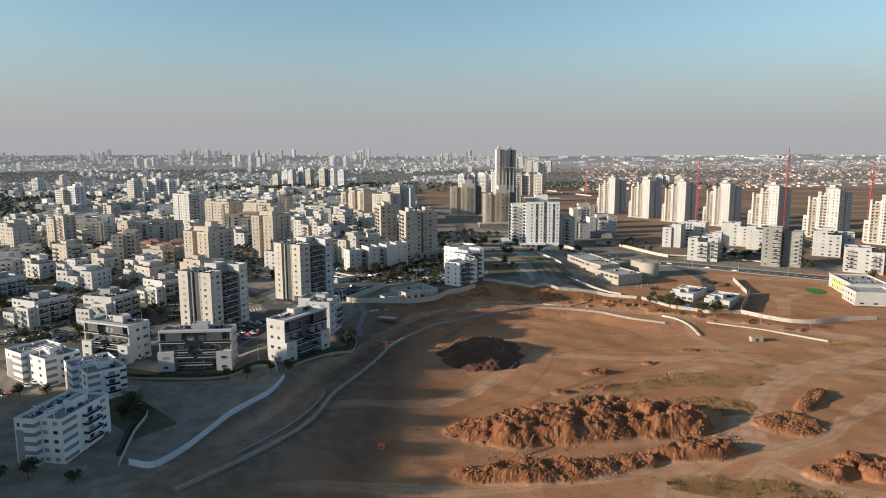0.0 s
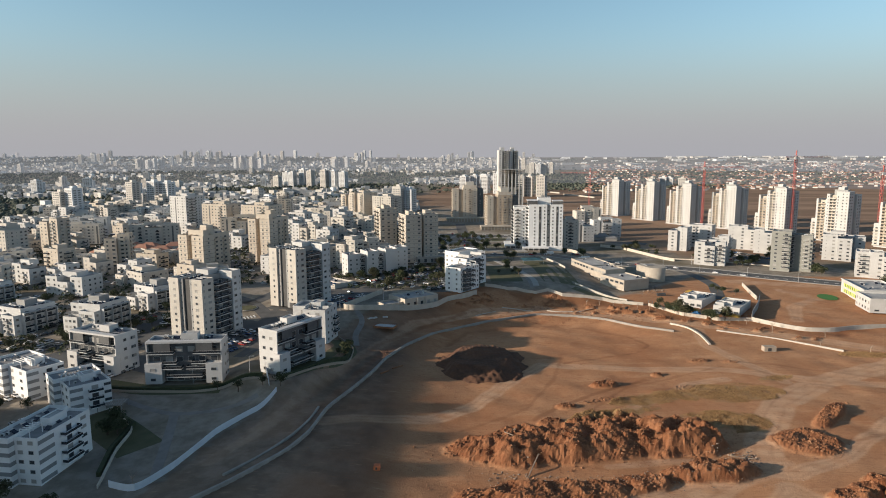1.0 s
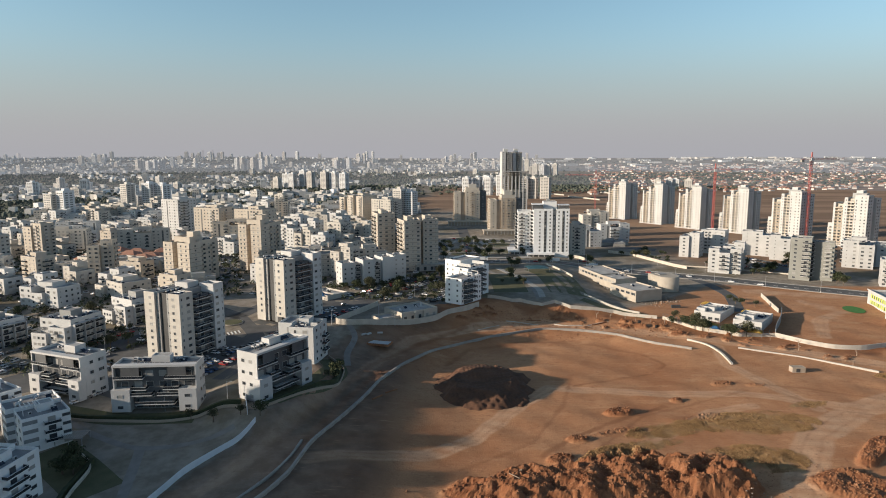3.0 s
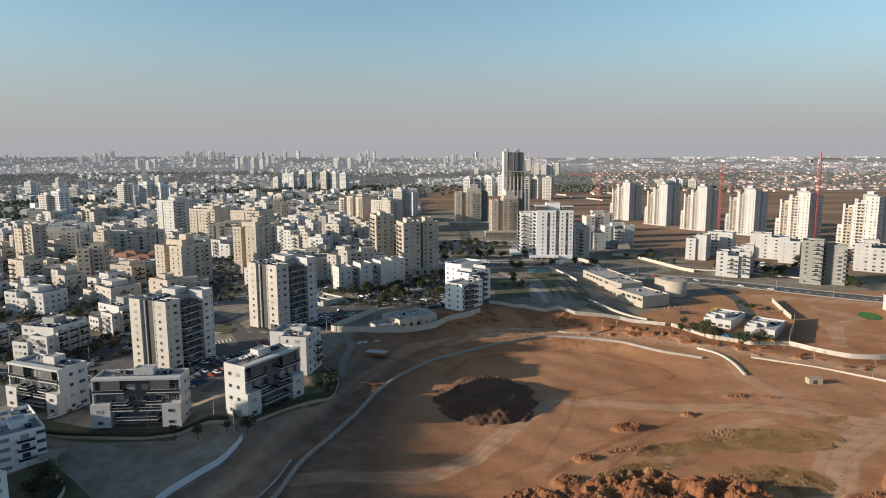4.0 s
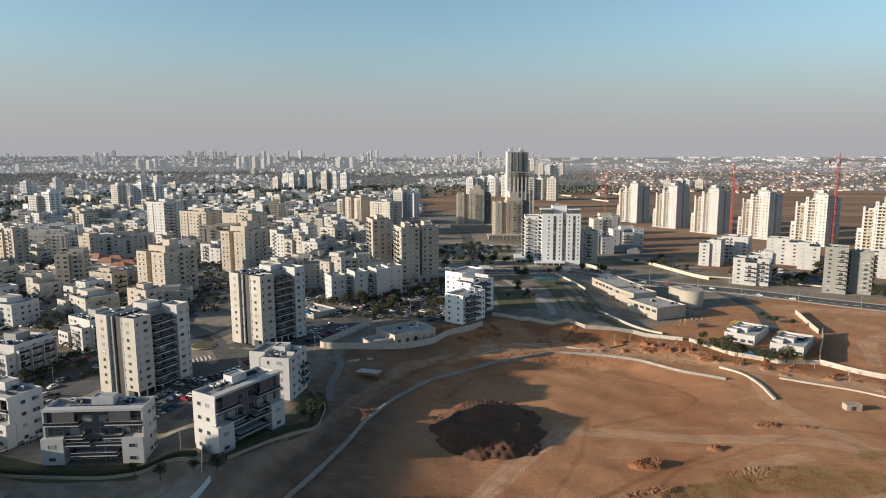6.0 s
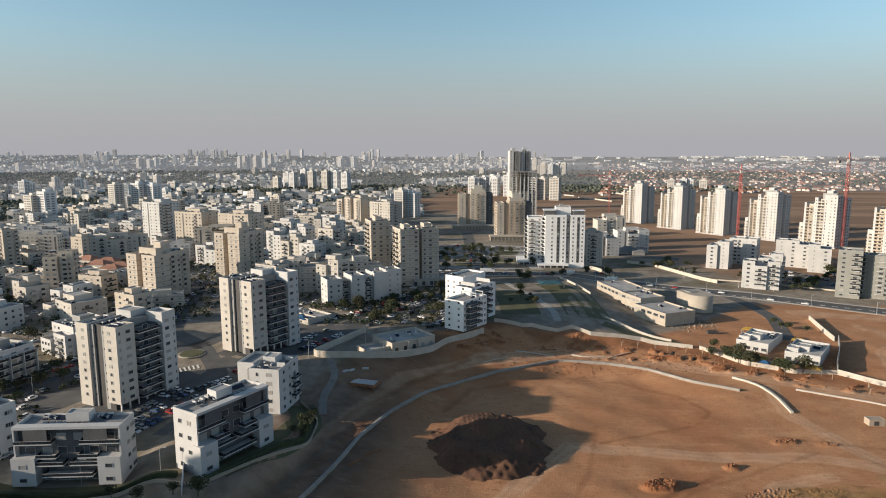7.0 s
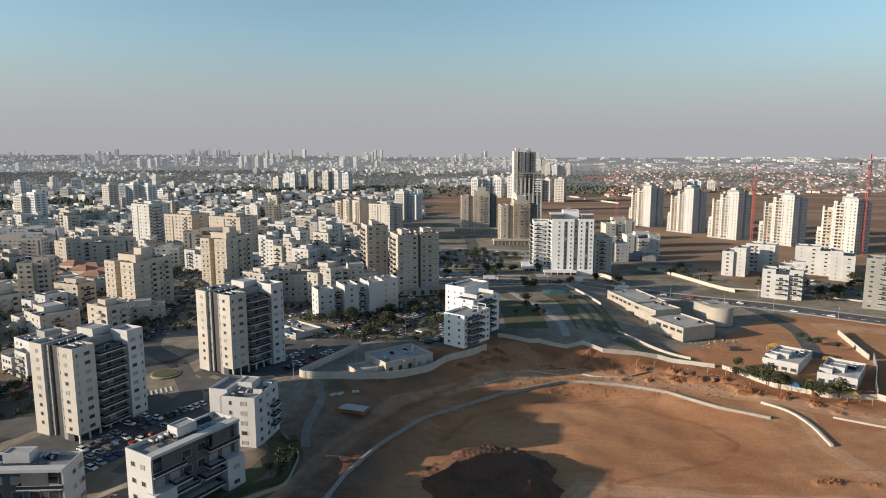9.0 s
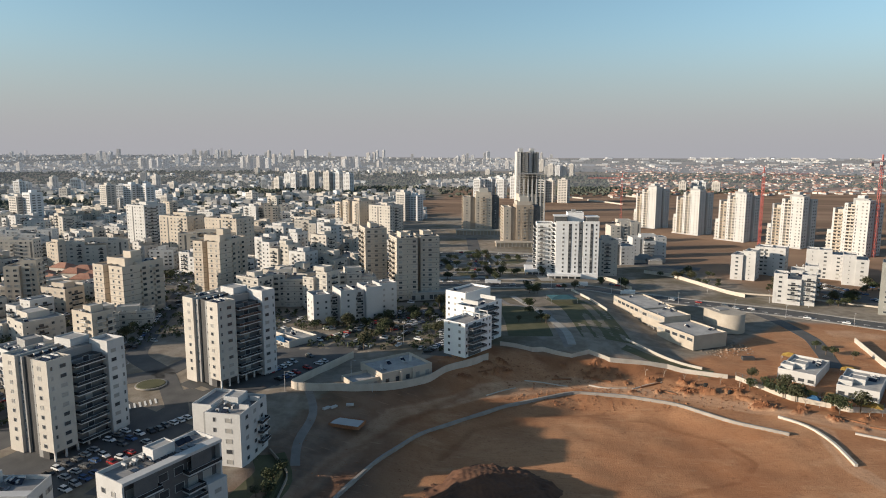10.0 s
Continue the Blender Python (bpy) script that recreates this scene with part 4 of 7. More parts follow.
    dm = window_mesh(2.6, 2.2)
    for u in (0.12, 0.28, 0.42, 0.58, 0.72, 0.88):
        for lvl in (0.05, 1.02, 2.02, 3.02):
            if not (lvl < 2 and (u < 0.2 or u > 0.8)):
                put("terrace_door", dm, b, pose(u * w, 2.2, lvl * s + 0.15))
    for x0 in (0.10, 0.66):
        slab(b, "louvre_screen", w * x0, 0.1, 3 * s + 0.1, w * (x0 + 0.22), 0.2, height - 0.8, SLATE)
    for face, cols in (("E", [3.0, 7.0, d - 4.5]), ("W", [3.0, 7.0])):
        windows(b, (0, 2.4, w, d), face, 4, 0.3, s, cols, 1.5, 1.4)
    stair_house(b, (w * 0.42, d * 0.52, w * 0.64, d - 1), height - 1, 3.0, WHITE)
    for i in range(9):
        slab(b, "solar_panel", w * 0.2 + i * 2.0, 4.2, height - 0.85, w * 0.2 + i * 2.0 + 1.6, 6.0, height - 0.7, PANEL)
    roof_clutter(b, (2, 7, w - 2, d - 1), height - 1, 14, rng)
    return b


terrace_house(-187.3, 282.1, -17.0, 7.0, 27.4, 12.5, 17.5, 3, "white four-storey terrace flats with stone-clad stepped terraces")
terrace_house(-142.3, 265.0, 8.0, 7.0, 31.0, 10.5, 17.8, 4, "white four-storey terrace flats with a dark recessed front")
terrace_house(-87.1, 268.6, 64.0, 10.3, 28.0, 10.8, 19.2, 5, "white terrace flats with dark upper storeys on stepped balconies")


def corner_house(x, y, turn, zb):
    """The five-storey white flats behind the terrace flats."""
    b = thing("white_flats", "plain white five-storey flats with a notched roof", "apartment building", x, y, zb, turn)
    mass(b, (0, 0, 11.5, 17), 0, 17.5, WHITE, ROOFDARK)
    mass(b, (-6.5, 3.5, 0, 17), 0, 18.3, WHITE, ROOFDARK)
    mass(b, (-1.6, 1.6, 0, 3.5), 0, 16.5, GREY)
    windows(b, (0, 0, 11.5, 17), "S", 5, 0.4, 3.3, [3.0], 0.8, 1.5)
    windows(b, (0, 0, 11.5, 17), "S", 5, 0.4, 3.3, [7.6], 2.0, 1.5)
    windows(b, (0, 0, 11.5, 17), "E", 5, 0.4, 3.3, [4, 9, 13.5], 1.5, 1.4)
    windows(b, (-6.5, 3.5, 0, 17), "W", 5, 0.4, 3.3, [4, 9], 1.5, 1.4)
    slab(b, "pergola", 8, 6, 16.5, 11.2, 6.3, 18.2, WHITE)
    slab(b, "pergola", 8, 13, 16.5, 11.2, 13.3, 18.2, WHITE)
    slab(b, "skylight", 8.4, 6.5, 16.6, 10.8, 12.8, 16.8, PANEL)
    stair_house(b, (1, 9, 6, 15), 16.5, 2.6, WHITE)
    roof_clutter(b, (0.5, 1, 11, 9), 16.5, 6, random.Random(8))
    balconies(b, (0, 0, 11.5, 17), "E", 3, 3.7, 3.3, [13], 5, 1.8, WHITE)


corner_house(-90.5, 316.5, -6.0, 9.4)


def ribbon_flats(x, y, turn, zb, w, d, n, seed, label):
    """White stepped flats with long ribbon windows and two roof levels."""
    rng = random.Random(seed)
    b = thing("white_flats", label, "apartment building", x, y, zb, turn, "white ribbon-window flats")
    s, h = 3.1, n * 3.1 + 1.0
    mass(b, (0, 0, w * 0.48, d), 0, h, PURE, ROOFDARK)
    mass(b, (w * 0.48, 2.4, w, d), 0, h - 0.6, PURE, ROOFDARK)
    # Flat grey sheet in place of a cut recess.
    slab(b, "recess_wall", 0.5, -0.05, 0, w * 0.2, 0.1, h - 4, GREY)
    windows(b, (0, 0, w * 0.48, d), "S", n, 0.2, s, [w * 0.1], 0.8, 1.4)
    for k in range(n):
        z = 1.1 + k * s
        slab(b, "ribbon_window", w * 0.2, -0.05, z, w * 0.48 + 0.05, 0.1, z + 1.3, SHUTTER, "long grey shuttered window")
        slab(b, "ribbon_window", w * 0.48 - 0.1, 0.1, z, w * 0.48 + 0.05, 2.35, z + 1.3, SHUTTER)
        slab(b, "ribbon_window", w - 0.1, 2.6, z, w + 0.05, 2.6 + d * 0.26, z + 1.3, SHUTTER)
    for k in range(5):
        slab(b, "pergola_beam", w * 0.52 + 0.1, 4 + 1.3 * k, h + 1.2, w * 0.76, 4.2 + 1.3 * k, h + 1.45, PURE)
    for px, py in ((w * 0.52, 4), (w * 0.74, 4), (w * 0.52, 9.2), (w * 0.74, 9.2)):
        slab(b, "pergola_post", px, py, h - 1.6, px + 0.2, py + 0.2, h + 1.2, PURE)
    windows(b, (w * 0.48, 2.4, w, d), "S", n, 0.2, s, [w * 0.12, w * 0.36], 1.6, 1.3)
    balconies(b, (w * 0.48, 2.4, w, d), "E", n - 1, s + 0.2, s, [d * 0.52], d * 0.3, 1.9, PURE)
    windows(b, (w * 0.48, 2.4, w, d), "E", n, 0.2, s, [d * 0.78], 2.4, 1.2)
    windows(b, (0, 0, w * 0.48, d), "W", n, 0.2, s, [3, 7, 11], 1.2, 1.3)
    stair_house(b, (w * 0.5, d * 0.5, w * 0.72, d * 0.8), h - 1.6, 2.8, PURE)
    roof_clutter(b, (1, 1, w * 0.46, d - 1), h - 1, 7, rng)
    roof_clutter(b, (w * 0.5, 4, w - 1, d - 2), h - 1.6, 4, rng)
    return b


ribbon_flats(-151.5, 189.3, -4.0, 1.0, 15.0, 26, 5, 11, "white five-storey flats with ribbon windows at the dirt edge")
ribbon_flats(-174.0, 247.5, -42.0, 3.6, 23.0, 17, 4, 12, "white stepped flats with a cream sunlit corner")
ribbon_flats(-208.0, 258.6, -28.0, 4.6, 28.0, 17, 4, 13, "white stepped flats with water heaters on the roof")


def flats(x, y, turn, zb, w, d, n, wall, seed, label, group="", balc=(), trim=None, pent=True, sides="SE", gap=3.6, roof=None, notch=0.0, win=1.3, step=3.1, name="flats"):
    """A general apartment block: a main mass, an optional notch, windows, balcony stacks, string courses, roof house and clutter.
    balc: (face, distance, width) of each balcony stack."""
    rng = random.Random(seed)
    b = thing(name, label, "apartment building", x, y, zb, turn, group)
    h = n * step + 1.2
    rect = (0, 0, w, d)
    first = last = rect
    if notch:
        mass(b, (0, 0, w * 0.36, d), 0, h, wall, roof)
        mass(b, (w * 0.36, notch, w * 0.62, d), 0, h - 0.8, trim or wall, roof)
        mass(b, (w * 0.62, 0, w, d), 0, h - 0.3, wall, roof)
        bays = []
    elif w < 15 or n > 10:
        mass(b, rect, 0, h, wall, roof)
        bays = [(rect, n)]
    else:      # bays that step back and down
        count, bays = (2 if w < 24 else 3), []
        for i in range(count):
            lower = 1 if n > 3 and (i + seed) % 3 == 0 else 0
            r = (w * i / count, (0.0, 2.2, 1.1)[(i + seed) % 3], w * (i + 1) / count, d - 0.6 * (i % 2))
            mass(b, r, 0, h - lower * step + 0.15 * i, wall, roof)
            bays.append((r, n - lower))
        first, last = bays[0][0], bays[-1][0]
    for face in sides:
        spans = [(last, bays[-1][1] if bays else n)] if face == "E" else [(first, bays[0][1] if bays else n)] if face == "W" else bays or [(rect, n)]
        for r, m in spans:
            length = face_length(face, r)
            cnt = max(1, int(length / gap))
            cols = [(i + 0.5) * length / cnt for i in range(cnt)]
            cols = [u for u in cols if not any(f == face and abs(u + (r[0] if f == "S" else 0) - c) < bw / 2 + 0.6 for f, c, bw in balc)]
            if notch and face == "S":
                cols = [u for u in cols if not (w * 0.36 - 0.7 < u < w * 0.62 + 0.7)]
            mix = [[], [], []]
            for u in cols:
                mix[rng.choice((0, 0, 1, 2))].append(u)
            if face == "S" and length > 9 and m > 3 and len(mix[0]) > 1 and not trim:
                u = mix[0].pop(len(mix[0]) // 2)
                x0, z1 = r[0] + u, m * step - 0.4
                # A flat dark strip paints the shade of a recess.
                slab(b, "stair_slot", x0 - 0.8, r[1] - 0.03, 0.3, x0 + 0.8, r[1] + 0.1, z1, SLATE, "dark strip in place of a recessed stair slot")
            for group_cols, ww, wh, sill in zip(mix, (win, 0.6, 2.0), (1.4, 0.9, 1.5), (1.0, 1.4, 0.9)):
                if group_cols:
                    windows(b, r, face, m, 0.2, step, group_cols, ww, wh, sill)
    for face, c, bw in balc:
        r, m = (last, bays[-1][1]) if bays and face == "E" else (first, bays[0][1]) if bays and face == "W" else (rect, n)
        if bays and face == "S":
            r, m = [q for q in bays if q[0][0] <= c <= q[0][2] + 0.01][0]
            c = min(max(c - r[0], bw / 2 + 0.4), r[2] - r[0] - bw / 2 - 0.4)
        balconies(b, r, face, m - 1, step + 0.2, step, [c], min(bw, face_length(face, r) - 1.0), 1.5, WHITE if trim is None else wall, GLASS if seed % 2 else wall)
    if trim and not notch:
        for r, m in bays:
            band(b, r, m, step, step, trim, sides=sides if len(bays) == 1 else "S")
    if pent:
        k = rng.uniform(0.3, 0.5)
        mass(b, (w * (0.5 - k / 2), d * 0.35, w * (0.5 + k / 2), d * 0.85), h - 1.05, h + 2.4, wall, roof, 0.4, "penthouse")
    roof_clutter(b, (1, 3.2, w - 1, d * 0.36), h - 1, max(3, int(w / 3)), rng)
    return b


# ---- mid-rise town, street by street ----
def stone_tower(x, y, turn, zb, w, d, n, seed, label, wall=BEIGE, reveal=OCHRE):
    """A pale tower with two sunlit fins, an ochre reveal and a stepped roof house."""
    rng = random.Random(seed)
    b = thing("stone_tower", label, "apartment building", x, y, zb, turn)
    h, s = n * 3.1 + 1.2, 3.1
    fins = ((0, 0, w * 0.36, d), (w * 0.55, 0, w, d * 0.4))
    for r in fins:
        mass(b, r, 0, h, wall)
        windows(b, r, "S", n, 0.2, s, [(r[2] - r[0]) * 0.3, (r[2] - r[0]) * 0.72], 1.2, 1.4)
        band(b, r, n, 0.0, s, SLATE, sides="SE")
    mass(b, (w * 0.36, 3.0, w * 0.55, d), 0, h - 0.6, reveal)
    mass(b, (w * 0.55, d * 0.4, w - 1.2, d), 0, h + 0.8, wall)
    windows(b, fins[1], "E", n, 0.2, s, [d * 0.2], 1.4, 1.3)
    balconies(b, (w * 0.55, d * 0.4, w - 1.2, d), "E", n - 1, s + 0.2, s, [d * 0.13, d * 0.45], d * 0.2, 1.6, wall, wall)
    windows(b, (w * 0.55, d * 0.4, w - 1.2, d), "E", n, 0.2, s, [d * 0.29], 1.4, 1.4)
    mass(b, (w * 0.2, d * 0.2, w * 0.8, d * 0.6), h - 1.1, h + 3.4, wall, name="penthouse")
    mass(b, (w * 0.05, d * 0.5, w * 0.34, d * 0.9), h - 1.1, h + 2.6, wall, name="penthouse")
    stair_house(b, (w * 0.4, d * 0.45, w * 0.65, d * 0.7), h + 2.3, 4.0, wall)
    roof_clutter(b, (1, d * 0.62, w - 2, d - 1), h - 0.4, 8, rng)


stone_tower(-229, 472, -22, 14.0, 25, 27, 9, 21, "beige stone apartment tower with an ochre reveal")
stone_tower(-193, 517, -18, 15.0, 21, 26, 11, 22, "cream apartment tower with an orange sunlit reveal")

BANDED = "cream six-storey flats with dark string courses"
flats(-156, 489, -25, 14.5, 19, 13, 6, CREAM, 31, BANDED, "banded flats", [("E", 6, 4)], SLATE)
flats(-139, 494, 12, 14.5, 22, 14, 6, CREAM, 32, BANDED, "banded flats", [("S", 6, 4)], SLATE)
flats(-116, 492, -25, 14.5, 16, 14, 7, CREAM, 33, BANDED, "banded flats", [("E", 6, 4)], SLATE)
flats(-101, 500, 22, 14.5, 26, 13, 6, CREAM, 34, BANDED, "banded flats", [("S", 8, 4), ("S", 18, 4)], SLATE)
flats(-222, 447, -30, 13.0, 21, 14, 3, CREAM, 35, "low cream flats with a curved terrace below the tower", "", [("S", 16, 6)], SLATE)
flats(-203, 437, 24, 13.0, 24, 12, 3, CREAM, 36, "low cream flats at the foot of a tower", "", [], SLATE)



def stepped_flats(x, y, turn, zb, seed, label):
    """White flats that step down to roof terraces, with a shaded grid of balconies on one flank."""
    rng = random.Random(seed)
    b = thing("stepped_flats", label, "apartment building", x, y, zb, turn, "street flats")
    s = 3.1
    bays = (((0, 6, 19, 25), 5), ((0, 0.5, 9, 6), 3), ((9, 2, 19, 6), 4))
    for r, n in bays:
        mass(b, r, 0, n * s + 1.1, WHITE, ROOFDARK)
    windows(b, bays[0][0], "S", 5, 0.2, s, [2.5, 6.2], 1.5, 1.4)
    windows(b, bays[0][0], "W", 5, 0.2, s, [3, 7.5, 12, 16], 1.4, 1.4)
    windows(b, bays[1][0], "S", 3, 0.2, s, [2.0, 4.6, 7.2], 1.4, 1.4)
    windows(b, bays[2][0], "S", 4, 0.2, s, [2.2, 7.6], 1.6, 1.4)
    balconies(b, bays[2][0], "S", 3, s + 0.2, s, [5.0], 3.6, 1.5, WHITE, GREY)
    windows(b, bays[2][0], "E", 4, 0.2, s, [2.0], 1.4, 1.4)
    balconies(b, bays[0][0], "E", 4, s + 0.2, s, [3.4, 9.5, 15.6], 4.6, 1.9, WHITE, GLASS)
    for k in range(4):      # fins that frame the balcony stacks
        slab(b, "fin", 19, 6.4 + 6.05 * k, 0, 21.0, 6.75 + 6.05 * k, 5 * s - 1.2, WHITE)
    for k in range(3):
        slab(b, "fin_top", 19, 6.75 + 6.05 * k, 5 * s - 1.5, 21.0, 12.45 + 6.05 * k, 5 * s - 1.2, WHITE)
    mass(b, (5, 13, 12, 20), 5 * s + 0.1, 5 * s + 3.6, GREY, ROOFDARK, 0.4, "stair_house")
    for k in range(4):      # pergola over the lower terrace
        slab(b, "pergola_post", 0.8 + 2.4 * k, 1.0, 3 * s, 0.95 + 2.4 * k, 1.15, 3 * s + 2.6, GREY)
    for k in range(9):
        slab(b, "pergola_slat", 0.5 + 0.95 * k, 0.7, 3 * s + 2.6, 0.8 + 0.95 * k, 5.9, 3 * s + 2.75, GREY)
    roof_clutter(b, (1, 7, 18, 12.5), 5 * s + 0.1, 10, rng)
    roof_clutter(b, (13, 14, 18, 24), 5 * s + 0.1, 5, rng)


stepped_flats(-222, 328, -12, 8.0, 41, "white flats with blue-shaded recessed balconies")
stepped_flats(-212, 370, -28, 9.5, 42, "white stepped flats with roof terraces")
stepped_flats(-263, 327, -20, 6.0, 43, "white flats with recessed balconies on a street")
flats(-282, 399, -15, 9.0, 29, 18, 5, WHITE, 44, "white flats with window rows beside a street", "street flats", [("S", 18, 4)])
flats(-250, 424, -30, 12.0, 30, 20, 4, CREAM, 45, "cream stepped flats with planted roof terraces", "street flats", [("E", 8, 5)])
stepped_flats(-322, 372, -20, 8.0, 46, "white flats with roof water heaters")
stepped_flats(-316, 312, -20, 5.0, 47, "white flats with roof water heaters")
flats(-336, 486, 12, 13.0, 36, 14, 3, CREAM, 48, "long low cream flats with shaded terraces", "long low flats", [("S", 20, 12)], None, False)
flats(-303, 495, 52, 13.0, 36, 14, 3, CREAM, 49, "long low cream flats with shaded terraces", "long low flats", [("S", 12, 6)], None, False)
flats(-268, 510, -15, 13.5, 26, 16, 3, CREAM, 50, "low cream flats with a bright white roof", "long low flats", [("S", 14, 5)], None, False)
stepped_flats(-395, 432, -15, 11.0, 51, "white flats among dark trees")
flats(-372, 622, -20, 12.0, 16, 12, 6, BEIGE, 52, "tall beige slab block of flats", "slab blocks", [("W", 6, 5)], None)
flats(-356, 622, 22, 12.0, 48, 12, 6, CREAM, 53, "long cream slab block of flats", "slab blocks", [("S", 12, 3.5), ("S", 28, 3.5)], None)
flats(-455, 630, 10, 11.0, 60, 13, 6, CREAM, 54, "long cream slab block of flats", "slab blocks", [("S", 20, 4), ("S", 42, 4)], None)
flats(-430, 535, -18, 12.0, 24, 20, 9, CREAM, 55, "tall cream block of flats on a slope", "", [("W", 8, 4)], None)
flats(-470, 700, 10, 11.0, 42, 14, 6, WHITE, 56, "white slab block of flats behind another", "slab blocks", [("S", 10, 4)], None)
flats(-361, 722, -24, 10.0, 26, 24, 14, WHITE, 57, "tall white apartment tower with balcony stacks", "", [("W", 8, 5), ("E", 8, 9)], None)
flats(-303, 676, -18, 11.0, 32, 22, 12, BEIGE, 58, "beige apartment block with ochre sunlit flank", "beige blocks", [("E", 11, 6), ("S", 22, 5)], None)
flats(-268, 640, 12, 12.0, 46, 14, 8, BEIGE, 59, "long beige apartment block with balcony stacks", "beige blocks", [("S", 12, 4), ("S", 30, 4)], None)
flats(-255, 662, -18, 11.0, 34, 22, 12, BEIGE, 60, "beige apartment block with ochre sunlit flank", "beige blocks", [("E", 11, 6), ("S", 24, 5)], None)
flats(-206, 745, -10, 10.0, 24, 18, 9, CREAM, 61, "cream apartment block among others", "", [("S", 12, 4)], None)
for k, (hx, hy, hn) in enumerate(((-196, 620, 8), (-178, 606, 7), (-160, 592, 6), (-140, 600, 5), (-186, 652, 8), (-158, 640, 8), (-170, 700, 9), (-135, 660, 7))):
    flats(hx, hy, -25, 13.0, 17, 15, hn, WHITE if k % 2 == 0 else CREAM, 62 + k, "white stepped apartment block with planted balconies", "stepped white blocks", [("S", 4, 4), ("E", 6, 5)], None)
flats(-212, 922, -32, 8.0, 26, 30, 11, BEIGE, 71, "beige tower with two sunlit balcony columns", "twin beige towers", [("S", 6, 4), ("S", 20, 4)], None, notch=3)
flats(-184, 850, -32, 9.0, 26, 26, 13, BEIGE, 72, "beige tower with two sunlit balcony columns", "twin beige towers", [("S", 6, 4), ("S", 20, 4)], None, notch=3)
flats(-150, 830, -30, 9.0, 30, 22, 12, CREAM, 73, "cream tower in evening shade", "twin beige towers", [("E", 10, 5)], None)

BROWNSTONE = "beige stone tower with banded floors and corner balconies"
flats(-66, 518, 24, 15.0, 13, 20, 12, BEIGE, 81, BROWNSTONE, "banded towers", [("W", 5, 4), ("W", 13, 4)], SLATE, True, "SW", 4.0)
flats(-53, 528, 22, 15.0, 12, 18, 12, BEIGE, 82, BROWNSTONE, "banded towers", [], SLATE, True, "SE", 4.0)
flats(-90, 540, 24, 15.0, 14, 20, 13, BEIGE, 83, BROWNSTONE, "banded towers", [("W", 5, 4), ("W", 13, 4)], SLATE, True, "SW", 4.0)
b = thing("curved_podium", "low curved shop podium with dark glazing", "shop building", -58, 520, 15.0, 20)
mass(b, (0, -2, 30, 12), 0, 5.0, CONCRETE)
windows(b, (0, -2, 30, 12), "S", 1, 0.3, 3, 2.6, 2.2, 3.0, 0.2)


# white flats along the car park
def step_block(x, y, turn, zb, pieces, label, group, paint=BRIGHT):
    b = thing("white_flats", label, "apartment building", x, y, zb, turn, group)
    rng = random.Random(int(abs(x) * 7))
    for x0, y0, x1, y1, h, face, n, gap in pieces:
        mass(b, (x0, y0, x1, y1), 0, h, paint, ROOFDARK)
        for f in face:
            windows(b, (x0, y0, x1, y1), f, n, 0.4, 3.1, gap, 1.1, 1.3)
        roof_clutter(b, (x0, y0, x1, y1), h - 1, 2, rng)
    return b


w = step_block(-99, 456, 33, 16.0, [
    (0, 0, 9, 12, 15.5, "SW", 4, 4.5), (9, 1.5, 14, 12, 14.5, "S", 4, 2.5), (14, -2.5, 22, 12, 17.0, "SE", 5, 4.2),
    (22, 0, 28, 12, 16.0, "S", 4, 3.0), (28, -2.5, 37, 12, 17.5, "S", 1, 9), (37, 1, 47, 12, 18.0, "SE", 5, 3.4)],
    "bright white six-part row of flats with blank stepped fronts", "white stepped flats")
balconies(w, (9, 1.5, 14, 12), "S", 4, 3.3, 3.1, [2.5], 2.6, 1.4, BRIGHT)
balconies(w, (22, 0, 28, 12), "S", 4, 3.3, 3.1, [3], 2.8, 1.4, BRIGHT)
# PURE brightens these flats in place of sunlight they do not get.
w = step_block(-28, 419, -34, 15.0, [(0, 0, 12, 20, 15.5, "SW", 5, 4.5)],
               "white five-storey flats with long terrace balconies", "white stepped flats", PURE)
balconies(w, (0, 0, 12, 20), "E", 4, 3.3, 3.1, [7], 10.4, 3.0, BRIGHT, DARK)
# Flat dark sheet paints a shaded recess behind the balconies.
slab(w, "recess_wall", 11.9, 2.4, 0.2, 12.04, 11.6, 14.2, SLATE)
slab(w, "pergola_frame", 1.0, 12, 17.2, 11, 12.4, 17.6, BRIGHT)
slab(w, "pergola_frame", 1.0, 18, 17.2, 11, 18.4, 17.6, BRIGHT)
for px, py in ((1, 12), (10.6, 12), (1, 18), (10.6, 18)):
    slab(w, "pergola_post", px, py, 14.5, px + 0.4, py + 0.4, 17.2, BRIGHT)
windows(w, (0, 0, 12, 20), "E", 5, 0.4, 3.1, [1.2, 13.6], 1.0, 1.3)
windows(w, (0, 0, 12, 20), "E", 5, 0.4, 3.1, [16, 18.4], 1.0, 1.3)
w = step_block(-24, 436, -34, 15.0, [(0, 0, 11, 22, 18.6, "SW", 6, 6)], "white six-storey flats with a framed roof pergola", "white stepped flats", PURE)
balconies(w, (0, 0, 11, 22), "E", 5, 3.3, 3.1, [10], 11.4, 3.0, BRIGHT, DARK)
# Same painted recess, on the flat wall behind these balconies.
slab(w, "recess_wall", 10.9, 4.4, 0.2, 11.04, 15.6, 17.4, SLATE)
windows(w, (0, 0, 11, 22), "E", 6, 0.4, 3.1, [2, 18], 1.0, 1.3)
slab(w, "pergola", 1, 4, 18.6, 10, 4.4, 20.5, BRIGHT)
slab(w, "pergola", 1, 18, 18.6, 10, 18.4, 20.5, BRIGHT)
